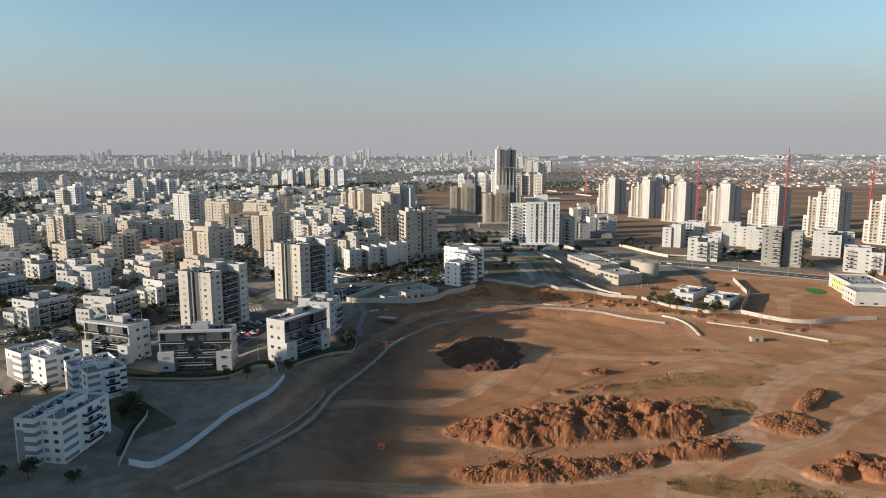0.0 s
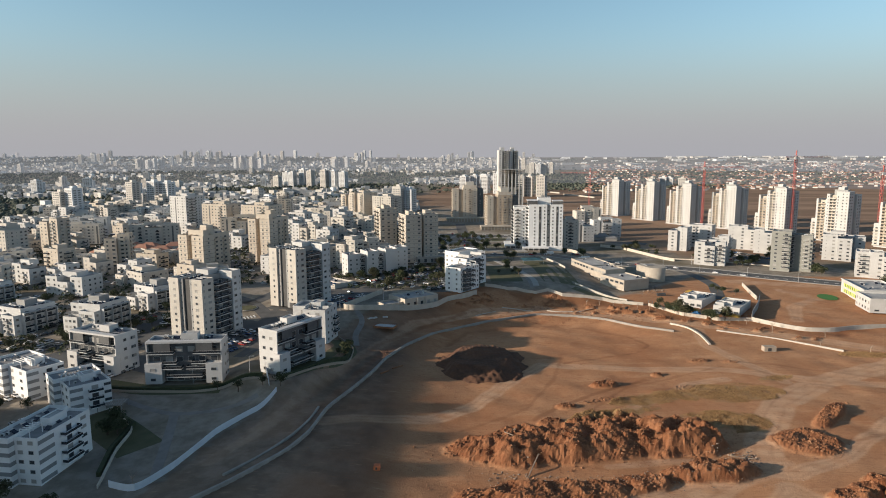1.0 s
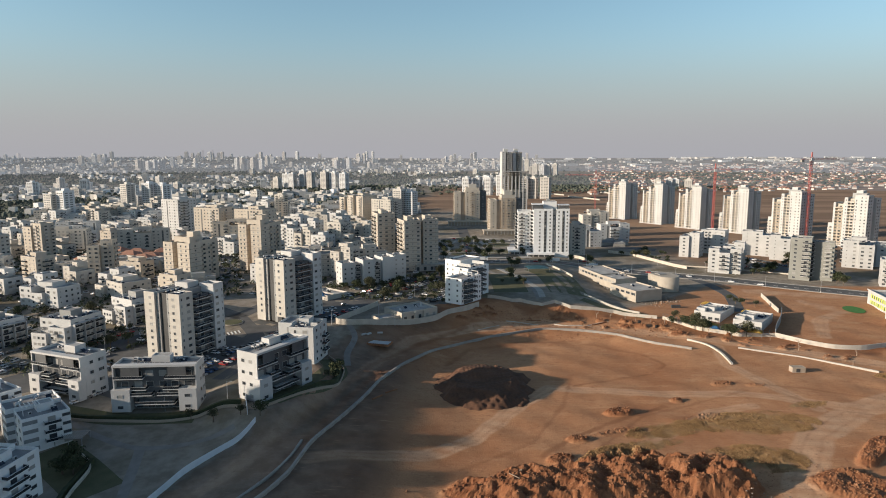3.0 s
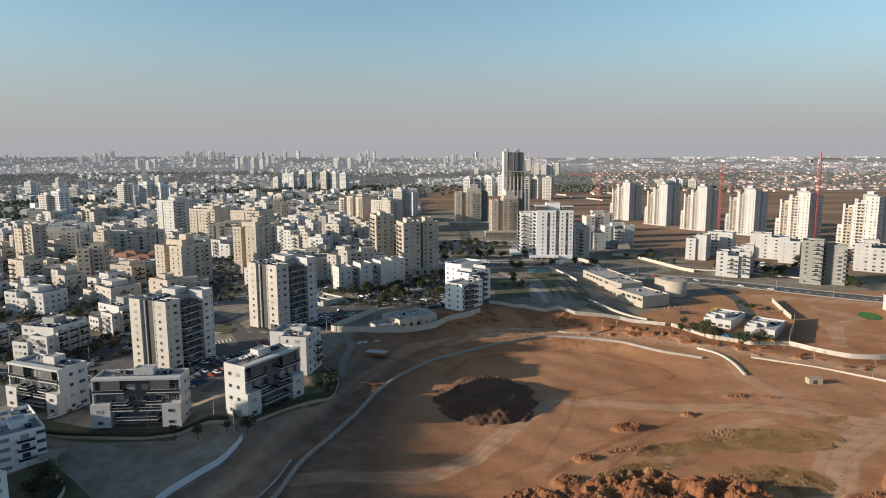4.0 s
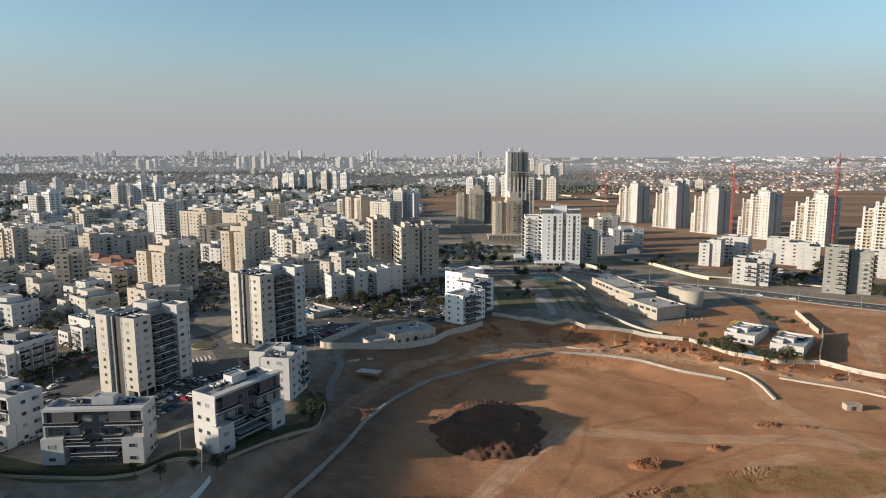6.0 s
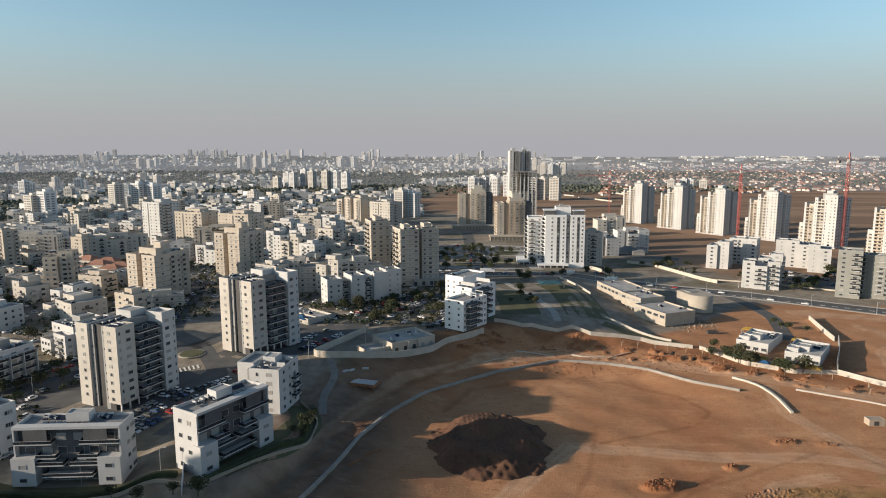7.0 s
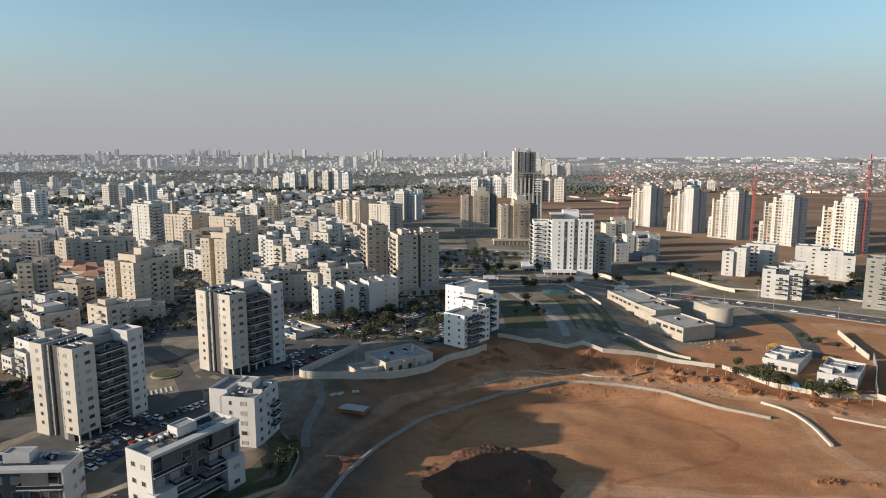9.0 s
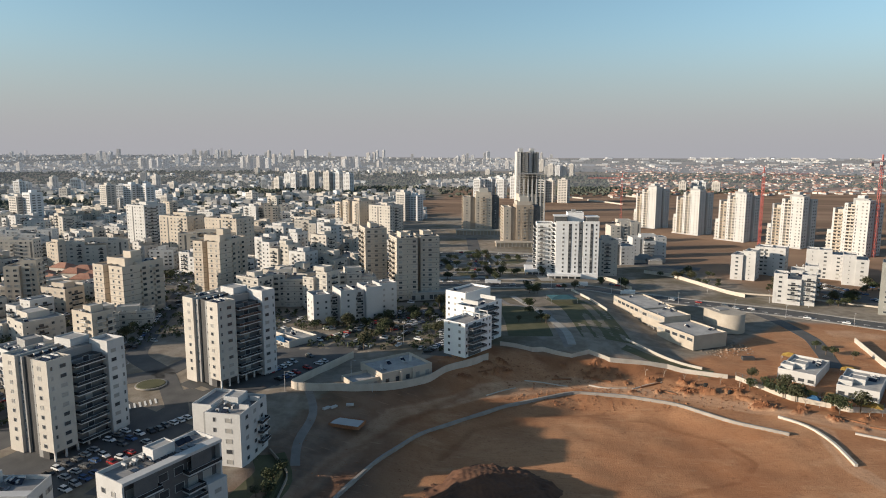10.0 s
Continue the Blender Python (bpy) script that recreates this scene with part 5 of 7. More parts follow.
w = step_block(-32, 470, -34, 15.0, [(0, 0, 13, 22, 18.0, "SW", 5, 4), (-4, 8, 0, 20, 16, "SW", 5, 4)], "white flats behind the park with a framed roof", "white stepped flats", PURE)


# the white tower by the avenue
def white_tower():
    b = thing("white_tower", "white fourteen-storey tower with dark vertical stripes over a shop podium", "apartment building", 36.2, 630, 7.0, 1)
    n, s, z0 = 12, 3.2, 6.0
    top = z0 + n * s + 1.5
    mass(b, (0, 0, 17, 22), z0, top, PURE, ROOFDARK)
    mass(b, (17, 2.2, 20.4, 22), z0, top - 1.0, GREY, ROOFDARK)
    mass(b, (20.4, 0, 32, 22), z0, top, PURE, ROOFDARK)
    mass(b, (-13, 20, 0, 38), z0, top - 4, PURE, ROOFDARK)
    mass(b, (-1.0, 1.0, 8, 12), top - 1.2, top + 3.4, SLATE, ROOFDARK, 0.3, "penthouse")
    slab(b, "roof_canopy", -1.6, 0.2, top + 3.4, 8.6, 12.5, top + 3.9, PURE)
    mass(b, (22.5, 1.0, 31.4, 12), top - 1.2, top + 3.0, SLATE, ROOFDARK, 0.3, "penthouse")
    slab(b, "roof_canopy", 22, 0.3, top + 3.0, 32, 12.5, top + 3.5, PURE)
    mass(b, (9, 6, 21, 18), top - 1.2, top + 6.0, PURE, ROOFDARK, 0.4, "stair_house")
    mass(b, (12, 8, 15, 11), top + 5.5, top + 8.2, GREY, ROOFDARK, 0.3, "lift_house")
    for x0, x1 in ((9.4, 11.6), (25.6, 27.6)):
        slab(b, "stripe", x0, -0.14, z0 + 0.5, x1, 0.1, top - 2, SLATE, "dark grey cladding stripe")
        for k in range(n):
            slab(b, "stripe_window", x0 + 0.3, -0.2, z0 + 0.9 + k * s, x1 - 0.3, -0.1, z0 + 2.5 + k * s, PANE)
    windows(b, (0, 0, 17, 22), "S", n, z0, s, [5.6], 1.2, 1.5)
    windows(b, (0, 0, 17, 22), "S", n, z0, s, [14.8], 1.0, 1.5)
    windows(b, (17, 2.2, 20.4, 22), "S", n, z0, s, [1.7], 1.6, 1.3)
    windows(b, (20.4, 0, 32, 22), "S", n, z0, s, [2.2, 9.6], 1.0, 1.5)
    balconies(b, (0, 0, 17, 22), "W", n, z0, s, [5, 15], 8, 2.2, PURE)
    balconies(b, (-13, 20, 0, 38), "W", n - 1, z0, s, [4, 12], 7, 2.2, PURE)
    balconies(b, (-13, 20, 0, 38), "S", n - 1, z0, s, [3.6], 5.6, 1.8, PURE)
    windows(b, (-13, 20, 0, 38), "S", n - 1, z0, s, [9.6], 1.2, 1.5)
    for x0, y0, x1, y1, h in ((-6, -6, 19, 10, 6.0), (-22, 12, -2, 40, 5.5)):
        slab(b, "canopy", x0, y0, h - 1.2, x1, y1, h, PURE)
        slab(b, "shop_wall", x0 + 2.5, y0 + 2.5, 0, x1 - 0.5, y1 - 0.5, h - 1.2, SLATE)
        for u in np.arange(x0 + 0.3, x1, 5.0):
            slab(b, "pillar", u, y0 + 0.3, 0, u + 0.6, y0 + 0.9, h - 1.2, PURE)
        for v in np.arange(y0 + 5, y1, 5.0):
            slab(b, "pillar", x0 + 0.3, v, 0, x0 + 0.9, v + 0.6, h - 1.2, PURE)
    slab(b, "wall", 19, -1, 0, 32, 18, z0, PURE)


white_tower()

# brown towers and the ones behind
def brown_tower(x, y, turn, zb, w, d, n, front, label, seed):
    """A stone tower: a beige fin at the lit corner, a flank coloured slate for its shade, a gridded middle, a framed
    roof storey and an arcaded podium.
    """
    b = thing("brown_tower", label, "apartment building", x, y, zb, turn, "brown towers")
    s = 3.15
    h = n * s + 1.2
    mass(b, (0, 1.2, w * 0.2, d), 0, h - 1.5, BEIGE, ROOFDARK)
    mass(b, (w * 0.2, 2.6, w * 0.34, d), 0, h - 3.0, BROWN, ROOFDARK)
    mass(b, (w * 0.34, 0, w * 0.8, d), 0, h, front, ROOFDARK)
    # Slate puts the shade of this side into the wall colour.
    mass(b, (w * 0.8, 2.0, w, d), 0, h - 1.0, SLATE, ROOFDARK)
    mass(b, (w * 0.36, 3, w * 0.78, d - 4), h - 1.2, h + 3.6, BEIGE, name="penthouse")
    mass(b, (w * 0.45, 6, w * 0.7, d - 6), h + 3.0, h + 8.0, CREAM, name="stair_house")
    rect = (w * 0.34, 0, w * 0.8, d)
    inner = w * 0.46
    windows(b, rect, "S", n, 0.3, s, [inner * 0.16, inner * 0.84], 1.1, 1.4)
    balconies(b, rect, "S", n - 2, 2 * s + 0.2, s, [inner * 0.5], inner * 0.36, 1.4, BEIGE, BROWN)
    windows(b, (0, 1.2, w * 0.2, d), "S", n - 1, 0.3, s, [w * 0.1], 1.2, 1.4)
    balconies(b, (0, 1.2, w * 0.2, d), "W", n - 2, 2 * s, s, [d * 0.3, d * 0.7], 5, 1.4, BEIGE, BROWN)
    windows(b, (w * 0.8, 2.0, w, d), "S", n - 1, 0.3, s, [w * 0.1], 1.1, 1.4)
    slab(b, "podium", -8, -9, 0, w + 6, 1.0, 4.4, BROWN)
    slab(b, "fascia", -9, -10, 4.4, w + 7, 1.0, 5.8, BEIGE)
    for k in range(int((w + 14) / 4)):
        slab(b, "pillar", -8.6 + 4 * k, -9.6, 0, -8.0 + 4 * k, -9.05, 4.4, CREAM)
    roof_clutter(b, (w * 0.36, 0.5, w * 0.78, 3), h - 1, 4, random.Random(seed))


brown_tower(-52, 900, 6, 8.0, 42, 24, 14, BEIGE, "brown stone tower with a central balcony stack and dark flank", 91)
brown_tower(-4, 803, 8, 8.0, 38, 24, 13, BROWN, "brown stone tower with a darker front and balcony stack", 93)


def shell_tower(x, y, zb, w, d, n, label, bare):
    """A tower still being built: bare floor slabs on columns above finished storeys."""
    b = thing("tower_shell", label, "building site", x, y, zb, 6)
    s = 3.2
    done = 0 if bare else n
    if bare:
        mass(b, (0, 0, w, d), 0, (n - 8) * s, BEIGE)
        for k in range(7):
            slab(b, "pilaster", k * (w - 1.6) / 6, -0.9, 0, k * (w - 1.6) / 6 + 1.6, 0.0, (n - 2) * s, WHITE)
        # Dark slabs paint the shade between the pilasters.
        for k in range(3):
            slab(b, "shaded_bay", (2 * k + 0.35) * (w - 1.6) / 6 + 1.4, -0.3, 0, (2 * k + 0.85) * (w - 1.6) / 6 + 1.4, 0.0, (n - 9) * s, DARK)
    else:
        mass(b, (0, 0, w * 0.36, d), 0, n * s, WHITE)
        mass(b, (w * 0.36, 2.5, w * 0.52, d), 0, n * s - 3, SLATE)
        mass(b, (w * 0.52, 0.8, w, d), 0, n * s - 1, CREAM)
        mass(b, (w * 0.2, d * 0.3, w * 0.6, d * 0.7), n * s - 1.2, n * s + 5, WHITE, name="stair_house")
        balconies(b, (w * 0.52, 0.8, w, d), "S", n - 1, s, s, [w * 0.13], 4.0, 1.5, WHITE)
    if bare:
        for k in range(n - 8, n + 1):
            slab(b, "floor_slab", 0, 0, k * s, w, d, k * s + 0.35, CONCRETE)
            if k < n:
                for u in np.linspace(0.5, w - 1.3, 7):
                    slab(b, "column", u, 0.4, k * s + 0.35, u + 0.8, 1.2, (k + 1) * s, CONCRETE)
                slab(b, "core", w * 0.3, d * 0.3, k * s + 0.35, w * 0.7, d * 0.8, (k + 1) * s, CONCRETE)
    windows(b, (0, 0, w, d), "S", n - 9 if bare else n, 0.3, s, 6.0, 1.6, 1.4)


shell_tower(14, 985, 8, 34, 28, 21, "beige tower under construction with bare floor slabs", True)
shell_tower(13, 1180, 8, 18, 26, 30, "tall grey tower far behind the brown towers", False)
shell_tower(32, 1186, 8, 16, 26, 30, "tall grey tower far behind the brown towers", False)


# the row of white towers in the east
def row_tower(x, y, turn, zb, seed):
    """A stepped white tower: plain fins between shaded balcony stacks, a glazed top storey and a narrower shaded flank."""
    rng = random.Random(seed)
    b = thing("row_tower", "white seventeen-storey tower with two shaded balcony columns, one of a row", "apartment building", x, y, zb, turn, "row of white towers")
    s, n = 3.15, 17
    h = n * s + 1.5
    mass(b, (0, 0, 3.2, 20), 0, h - 3.0, BRIGHT)
    mass(b, (3.2, 3.2, 9.8, 20), 0, h - 4.2, BEIGE)
    mass(b, (9.8, 0, 22, 11), 0, h, BRIGHT)
    mass(b, (9.8, 11, 20.2, 14.5), 0, h - 1.6, GREY)
    mass(b, (9.8, 14.5, 23.4, 24), 0, h - 3.2, BRIGHT)
    mass(b, (-9.4, 5.8, -2.0, 18), 0, h - 10.0, BEIGE)
    mass(b, (-11.4, 2.6, -9.4, 18), 0, h - 8.6, BRIGHT)
    mass(b, (-2.0, 2.6, 0, 18), 0, h - 8.6, BRIGHT)
    mass(b, (-17, 6, -11.4, 16), 0, h - 30, BRIGHT)
    mass(b, (5, 5, 18, 10.5), h - 4.5, h + 1.6, GREY, ROOFDARK, 0.4, "penthouse")
    mass(b, (8, 6, 14, 13), h - 1, h + 4.2, BRIGHT, name="stair_house")
    slab(b, "cornice", 9.5, -0.3, h - 0.5, 22.3, 11.2, h + 0.1, BRIGHT)
    balconies(b, (3.2, 3.2, 9.8, 20), "S", n - 2, s, s, [3.3], 6.4, 3.6, BRIGHT, BEIGE)
    balconies(b, (-9.4, 5.8, -2.0, 18), "S", n - 4, s, s, [3.7], 7.2, 3.8, BEIGE, BROWN)
    balconies(b, (-17, 6, -11.4, 16), "S", n - 11, s, s, [2.8], 5.0, 2.0, BRIGHT, BEIGE)
    windows(b, (0, 0, 3.2, 20), "S", n - 1, 0.3, s, [1.6], 0.7, 1.3)
    windows(b, (9.8, 0, 22, 11), "S", n - 1, 0.3, s, [1.6], 0.8, 1.9)
    windows(b, (9.8, 0, 22, 11), "S", n, 0.3, s, [6.4, 10.0], 1.2, 1.4)
    windows(b, (9.8, 0, 22, 11), "E", n, 0.3, s, [2.6, 6.6], 1.7, 1.5)
    windows(b, (9.8, 11, 20.2, 14.5), "E", n - 1, 0.3, s, [1.7], 2.2, 1.6)
    windows(b, (9.8, 14.5, 23.4, 24), "E", n - 1, 0.3, s, [2.6, 6.4], 1.8, 1.5)
    roof_clutter(b, (11, 1, 21, 5), h - 1, 5, rng)
    slab(b, "podium", -12, -3, 0, 24, 0, 3.6, BRIGHT)


for k, (rx, ry) in enumerate(((171, 993), (206, 930), (239, 877), (279, 834), (316, 785), (352, 725), (389, 675))):
    row_tower(rx, ry, -51 - (k > 3), 5.0, 100 + k)

# white mid-rise flats in front of the row
EAST = "white mid-rise flats with balcony stacks and shaded side"
flats(171, 650, -30, 7.0, 17, 20, 7, BRIGHT, 111, EAST, "eastern flats", [], None, False, "SE", 5.0, win=1.9)
flats(196, 672, -30, 7.0, 22, 18, 7, BRIGHT, 112, EAST, "eastern flats", [("S", 5, 4)], None, False, "SE", 5.0, win=1.9)
flats(172, 571, -24, 7.0, 24, 14, 6, BRIGHT, 113, EAST, "eastern flats", [("S", 11, 6), ("S", 20, 5)], None, False, "S", 4.5, win=1.9)
flats(188, 585, -24, 7.0, 16, 16, 7, BRIGHT, 114, EAST, "eastern flats", [("E", 5, 4)], None, False, "SE", 4.5, win=1.9)
flats(231, 662, -24, 7.0, 26, 16, 7, BRIGHT, 115, EAST, "eastern flats", [], None, False, "SE", 5.0, win=1.9)
flats(246, 636, -24, 7.0, 16, 18, 7, BRIGHT, 116, EAST, "eastern flats", [("W", 6, 4)], None, False, "SE", 4.6, win=1.9)
flats(224, 546, -28, 7.0, 14, 16, 10, SAGE, 117, "grey and white flats with balcony columns", "eastern flats", [("S", 10.5, 5), ("E", 4, 4)], None, False, "S", 5.0, win=1.9)
flats(236, 546, -28, 7.0, 18, 14, 9, SAGE, 118, "grey and white flats with balcony columns", "eastern flats", [("S", 4, 4), ("S", 14, 5), ("E", 7, 6)], None, False, "S", 5.0, win=1.9)
flats(290, 600, -26, 7.0, 22, 18, 7, BRIGHT, 119, EAST, "eastern flats", [("W", 6, 4)], None, True, "SE", 4.5, win=1.9)
flats(304, 610, -26, 7.0, 24, 18, 6, BRIGHT, 120, EAST, "eastern flats", [("S", 14, 4)], None, False, "SE", 4.5, win=1.9)
flats(276, 520, -26, 7.0, 26, 18, 6, BRIGHT, 121, EAST, "eastern flats", [("S", 8, 6), ("S", 20, 5)], None, False, "SE", 4.0, win=1.9)
flats(300, 500, -26, 7.0, 26, 18, 7, BRIGHT, 122, EAST, "eastern flats", [("S", 8, 6)], None, False, "SE", 4.0, win=1.9)
flats(72, 650, 8, 7.0, 14, 16, 9, CREAM, 123, "cream flats with white balcony stack behind the tower", "", [("S", 6, 5)], None, True, "SE", 4.0)
flats(74, 700, 10, 7.0, 36, 16, 6, WHITE, 124, "white flats with long balcony stack behind the tower", "", [("S", 12, 8)], None, True, "SE", 4.0)
flats(114, 740, 8, 7.0, 32, 16, 6, WHITE, 125, "white stepped flats with long balconies", "", [("S", 15, 12)], None, True, "SE", 5.0)
flats(100, 780, 8, 7.0, 30, 18, 9, CREAM, 126, "cream flats behind white stepped flats", "", [("S", 15, 5)], None, True, "SE", 4.0)


# ---- schools, kindergartens and halls ----
def flat_hall(x, y, turn, zb, w, d, h, label, wall=SANDWALL, glaze="S", roof=None, category="public building", open_ground=False):
    b = thing("hall", label, category, x, y, zb, turn)
    mass(b, (0, 0, w, d), 2.6 if open_ground else 0, h, wall, roof, 0.8)
    if open_ground:
        # Slate wall carries the shade of the open ground floor in its colour.
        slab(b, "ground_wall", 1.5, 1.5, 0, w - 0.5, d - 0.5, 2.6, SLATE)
        for u in np.arange(0.5, w - 1, 5):
            slab(b, "pillar", u, 0.3, 0, u + 0.5, 0.8, 2.6, CONCRETE)
    for f in glaze:
        windows(b, (0, 0, w, d), f, 1, 0, 3, 4.6, 3.8, 1.7, h - 3.3)
    roof_clutter(b, (1, 1, w - 1, d - 1), h - 0.8, 3, random.Random(int(x)))
    return b


flat_hall(76, 505, -66, 7.0, 20, 17, 10.0, "beige two-storey school wing with a slanting front", SANDWALL, "SW", category="school", open_ground=True)
b = flat_hall(66, 541, -72, 7.0, 36, 20, 9.5, "long beige school wing on a ground-floor arcade", SANDWALL, "SE", category="school", open_ground=True)
flat_hall(80, 484, -63, 7.0, 27, 21, 7.5, "beige flat-roofed school wing with wide windows", SANDWALL, "S", category="school")
b = thing("round_hall", "beige school hall with one rounded concrete end", "school", 118, 512, 7.0, -70)
bm = bmesh.new()
ring = [(0, -7.5), (0, 7.5)] + [(13 + 7.5 * math.sin(a), 7.5 * math.cos(a)) for a in np.linspace(0, math.pi, 33)]
lo, hi = [bm.verts.new((*p, 0)) for p in ring], [bm.verts.new((*p, 10.5)) for p in ring]
for i in range(len(ring)):
    bm.faces.new((lo[i], hi[i], hi[(i + 1) % len(ring)], lo[(i + 1) % len(ring)]))
bm.faces.new(hi)
bmesh.ops.recalc_face_normals(bm, faces=bm.faces)
for f in bm.faces:
    f.smooth = abs(f.normal.z) < 0.5
part("wall", bm, SANDWALL, b)
slab(b, "roof_light", 3, -4, 10.5, 9, 2, 10.9, ROOFDARK)


def kindergarten(x, y, turn, zb):
    b = thing("kindergarten", "white single-storey kindergarten with a stepped flat roof", "kindergarten", x, y, zb, turn, "kindergartens")
    mass(b, (0, 0, 15, 26), 0, 5.2, BRIGHT, ROOF)
    mass(b, (3, 8, 9, 14), 4.2, 6.6, BRIGHT, ROOF, 0.3, "roof_house")
    mass(b, (0, 4, 5, 10), 4.2, 6.2, BRIGHT, ROOF, 0.3, "roof_house")
    windows(b, (0, 0, 15, 26), "S", 1, 0, 3, 3.6, 2.4, 1.6, 1.0)
    windows(b, (0, 0, 15, 26), "W", 1, 0, 3, 4.0, 2.4, 1.6, 1.0)
    roof_clutter(b, (8, 14, 14, 24), 4.2, 7, random.Random(int(y)))
    return b


kindergarten(119, 426, -36, 5.6)
kindergarten(135, 408, -34, 5.4)


def shade_sail(x, y, turn, z, w, d, mat, label):
    """A pitched cloth awning on four posts."""
    b = thing("shade_awning", label, "awning", x, y, z, turn, "play yard awnings")
    bm = bmesh.new()
    c = [bm.verts.new(p) for p in ((-w / 2, -d / 2, 2.6), (w / 2, -d / 2, 2.6), (w / 2, d / 2, 2.6), (-w / 2, d / 2, 2.6))]
    r = [bm.verts.new((-w * 0.15, 0, 4.0)), bm.verts.new((w * 0.15, 0, 4.0))]
    for q in ((c[0], c[1], r[1], r[0]), (c[1], c[2], r[1]), (c[2], c[3], r[0], r[1]), (c[3], c[0], r[0])):
        bm.faces.new(q)
    bmesh.ops.solidify(bm, geom=bm.faces[:], thickness=0.06)
    part("canopy", bm, mat, b)
    for sx in (-1, 1):
        for sy in (-1, 1):
            slab(b, "post", sx * (w / 2 - 0.1) - 0.06, sy * (d / 2 - 0.1) - 0.06, 0, sx * (w / 2 - 0.1) + 0.06, sy * (d / 2 - 0.1) + 0.06, 2.65, METAL)


shade_sail(122, 404, -36, gz(122, 404), 7, 6, YELLOW, "yellow cloth awning in a play yard")
shade_sail(130, 402, -36, gz(130, 402), 6, 5, DRY, "tan cloth awning in a play yard")
shade_sail(141, 394, -30, gz(141, 394), 9, 6, YELLOW, "yellow cloth awning in a play yard")
shade_sail(122, 398, -36, gz(122, 398), 5, 3, BLUE, "blue cloth awning in a play yard")
shade_sail(134, 450, -30, gz(134, 450), 7, 5, YELLOW, "yellow cloth awning behind the kindergarten")
shade_sail(152, 432, -30, gz(152, 432), 7, 5, YELLOW, "yellow cloth awning behind the kindergarten")
shade_sail(33, 527, 10, gz(33, 527) + 1.2, 16, 13, TEAL, "large teal pavilion roof in the park")

# the green-and-white school
b = thing("school", "white school with lime-green window panels", "school", 240, 469, 6.2, -98)
mass(b, (0, 0, 37, 24), 0, 9.4, BRIGHT)
mass(b, (39, -5, 60, 18), 0, 8.8, BRIGHT)
for row in range(2):
    for k in range(10):
        slab(b, "green_panel", 5 + k * 3.0, -0.15, 1.4 + row * 3.8, 6.5 + k * 3.0, 0.05, 3.8 + row * 3.8, LIME)
        put("window", window_mesh(1.1, 2.2), b, pose(7.4 + k * 3.0, 0, 1.4 + row * 3.8))
slab(b, "cornice", -0.3, -0.5, 9.3, 37, 0.1, 9.9, BRIGHT)
windows(b, (39, -5, 60, 18), "E", 1, 0, 3, 6, 2.5, 1.2, 1.0)
windows(b, (39, -5, 60, 18), "S", 2, 0, 3.8, 4.2, 1.8, 1.6, 1.2)
windows(b, (0, 0, 37, 24), "E", 2, 0, 3.8, 5.0, 2.2, 1.6, 1.2)
roof_clutter(b, (4, 4, 32, 22), 8.4, 9, random.Random(5))
bm = bmesh.new()
bmesh.ops.create_circle(bm, cap_ends=True, segments=40, radius=1.0, matrix=Matrix.Diagonal((9.5, 6.0, 1, 1)))
ob = new("turf_oval", mesh_of("turf_oval", bm, TURF))
ob.matrix_world = pose(222, 450, gz(222, 450) + 0.25, 0, 0, 75)
tagged(ob, "bright green artificial turf oval beside the school", "turf", kind="structure")

# the community building behind its garden wall
b = thing("community_building", "beige single-storey community building with white parapets", "public building", -49, 382, 11.8, 41)
mass(b, (0, 0, 24, 18), 0, 5.6, BEIGE, ROOF)
mass(b, (-12, 2, 0, 12), 0, 3.9, BEIGE, ROOF)
slab(b, "pier", 8, -1.2, 0, 9, 0, 5.2, BEIGE)
slab(b, "pier", 14, -1.2, 0, 15, 0, 5.2, BEIGE)
windows(b, (0, 0, 24, 18), "S", 1, 0, 3, 4.2, 1.8, 2.2, 1.0)
windows(b, (-12, 2, 0, 12), "S", 1, 0, 3, 4.0, 1.2, 1.4, 1.0)
roof_clutter(b, (2, 3, 22, 15), 4.6, 5, random.Random(6))
slab(b, "chimney", 19, 9, 4.6, 19.8, 9.8, 7.2, WHITE)
b = thing("nursery_building", "low beige nursery building with a white parapet", "public building", -113, 436, 14.0, -36)
mass(b, (0, 0, 21, 10), 0, 4.0, CREAM)
mass(b, (9, -6, 21, 0), 0, 4.2, CREAM)
windows(b, (9, -6, 21, 0), "S", 1, 0, 3, 4, 1.6, 1.3, 1.2)
roof_clutter(b, (1, 1, 20, 9), 3.0, 4, random.Random(9))
shade_sail(-105, 424, -36, gz(-105, 424), 12, 5, BLUE, "blue cloth awning before the nursery")


# ---- the rest of the quarter, filled street by street ----
TAKEN = []
for ob in bpy.data.objects:
    if ob.type == "MESH" and ob.parent and ob.name.split(".")[0] in ("wall", "podium", "canopy"):
        c = ob.parent.matrix_basis @ ob.matrix_basis
        pts = [c @ Vector(q) for q in ob.bound_box]
        TAKEN.append((sum(q.x for q in pts) / 8, sum(q.y for q in pts) / 8, max((pts[0] - pts[6]).to_2d().length / 2, 4)))
FILL = ["white block of flats with roof water heaters in the dense quarter", "cream block of flats among others in the dense quarter", "white stepped block of flats beside a narrow street"]
rq = random.Random(31)
spots = []
for j in range(0, 26):
    for i in range(0, 24):
        u, v = -640 + i * 31 + rq.uniform(-4, 4), 395 + j * 29 + rq.uniform(-4, 4)
        x, y = u + 0.05 * (v - 395), v - 0.12 * (u + 300)
        if y < 395 or y > 1080 or x < -0.85 * y or x > -60 - 0.25 * max(0, y - 560):
            continue
        if x > -110 and y < 520 or (x > -400 and x < -225 and 520 < y < 615):
            continue
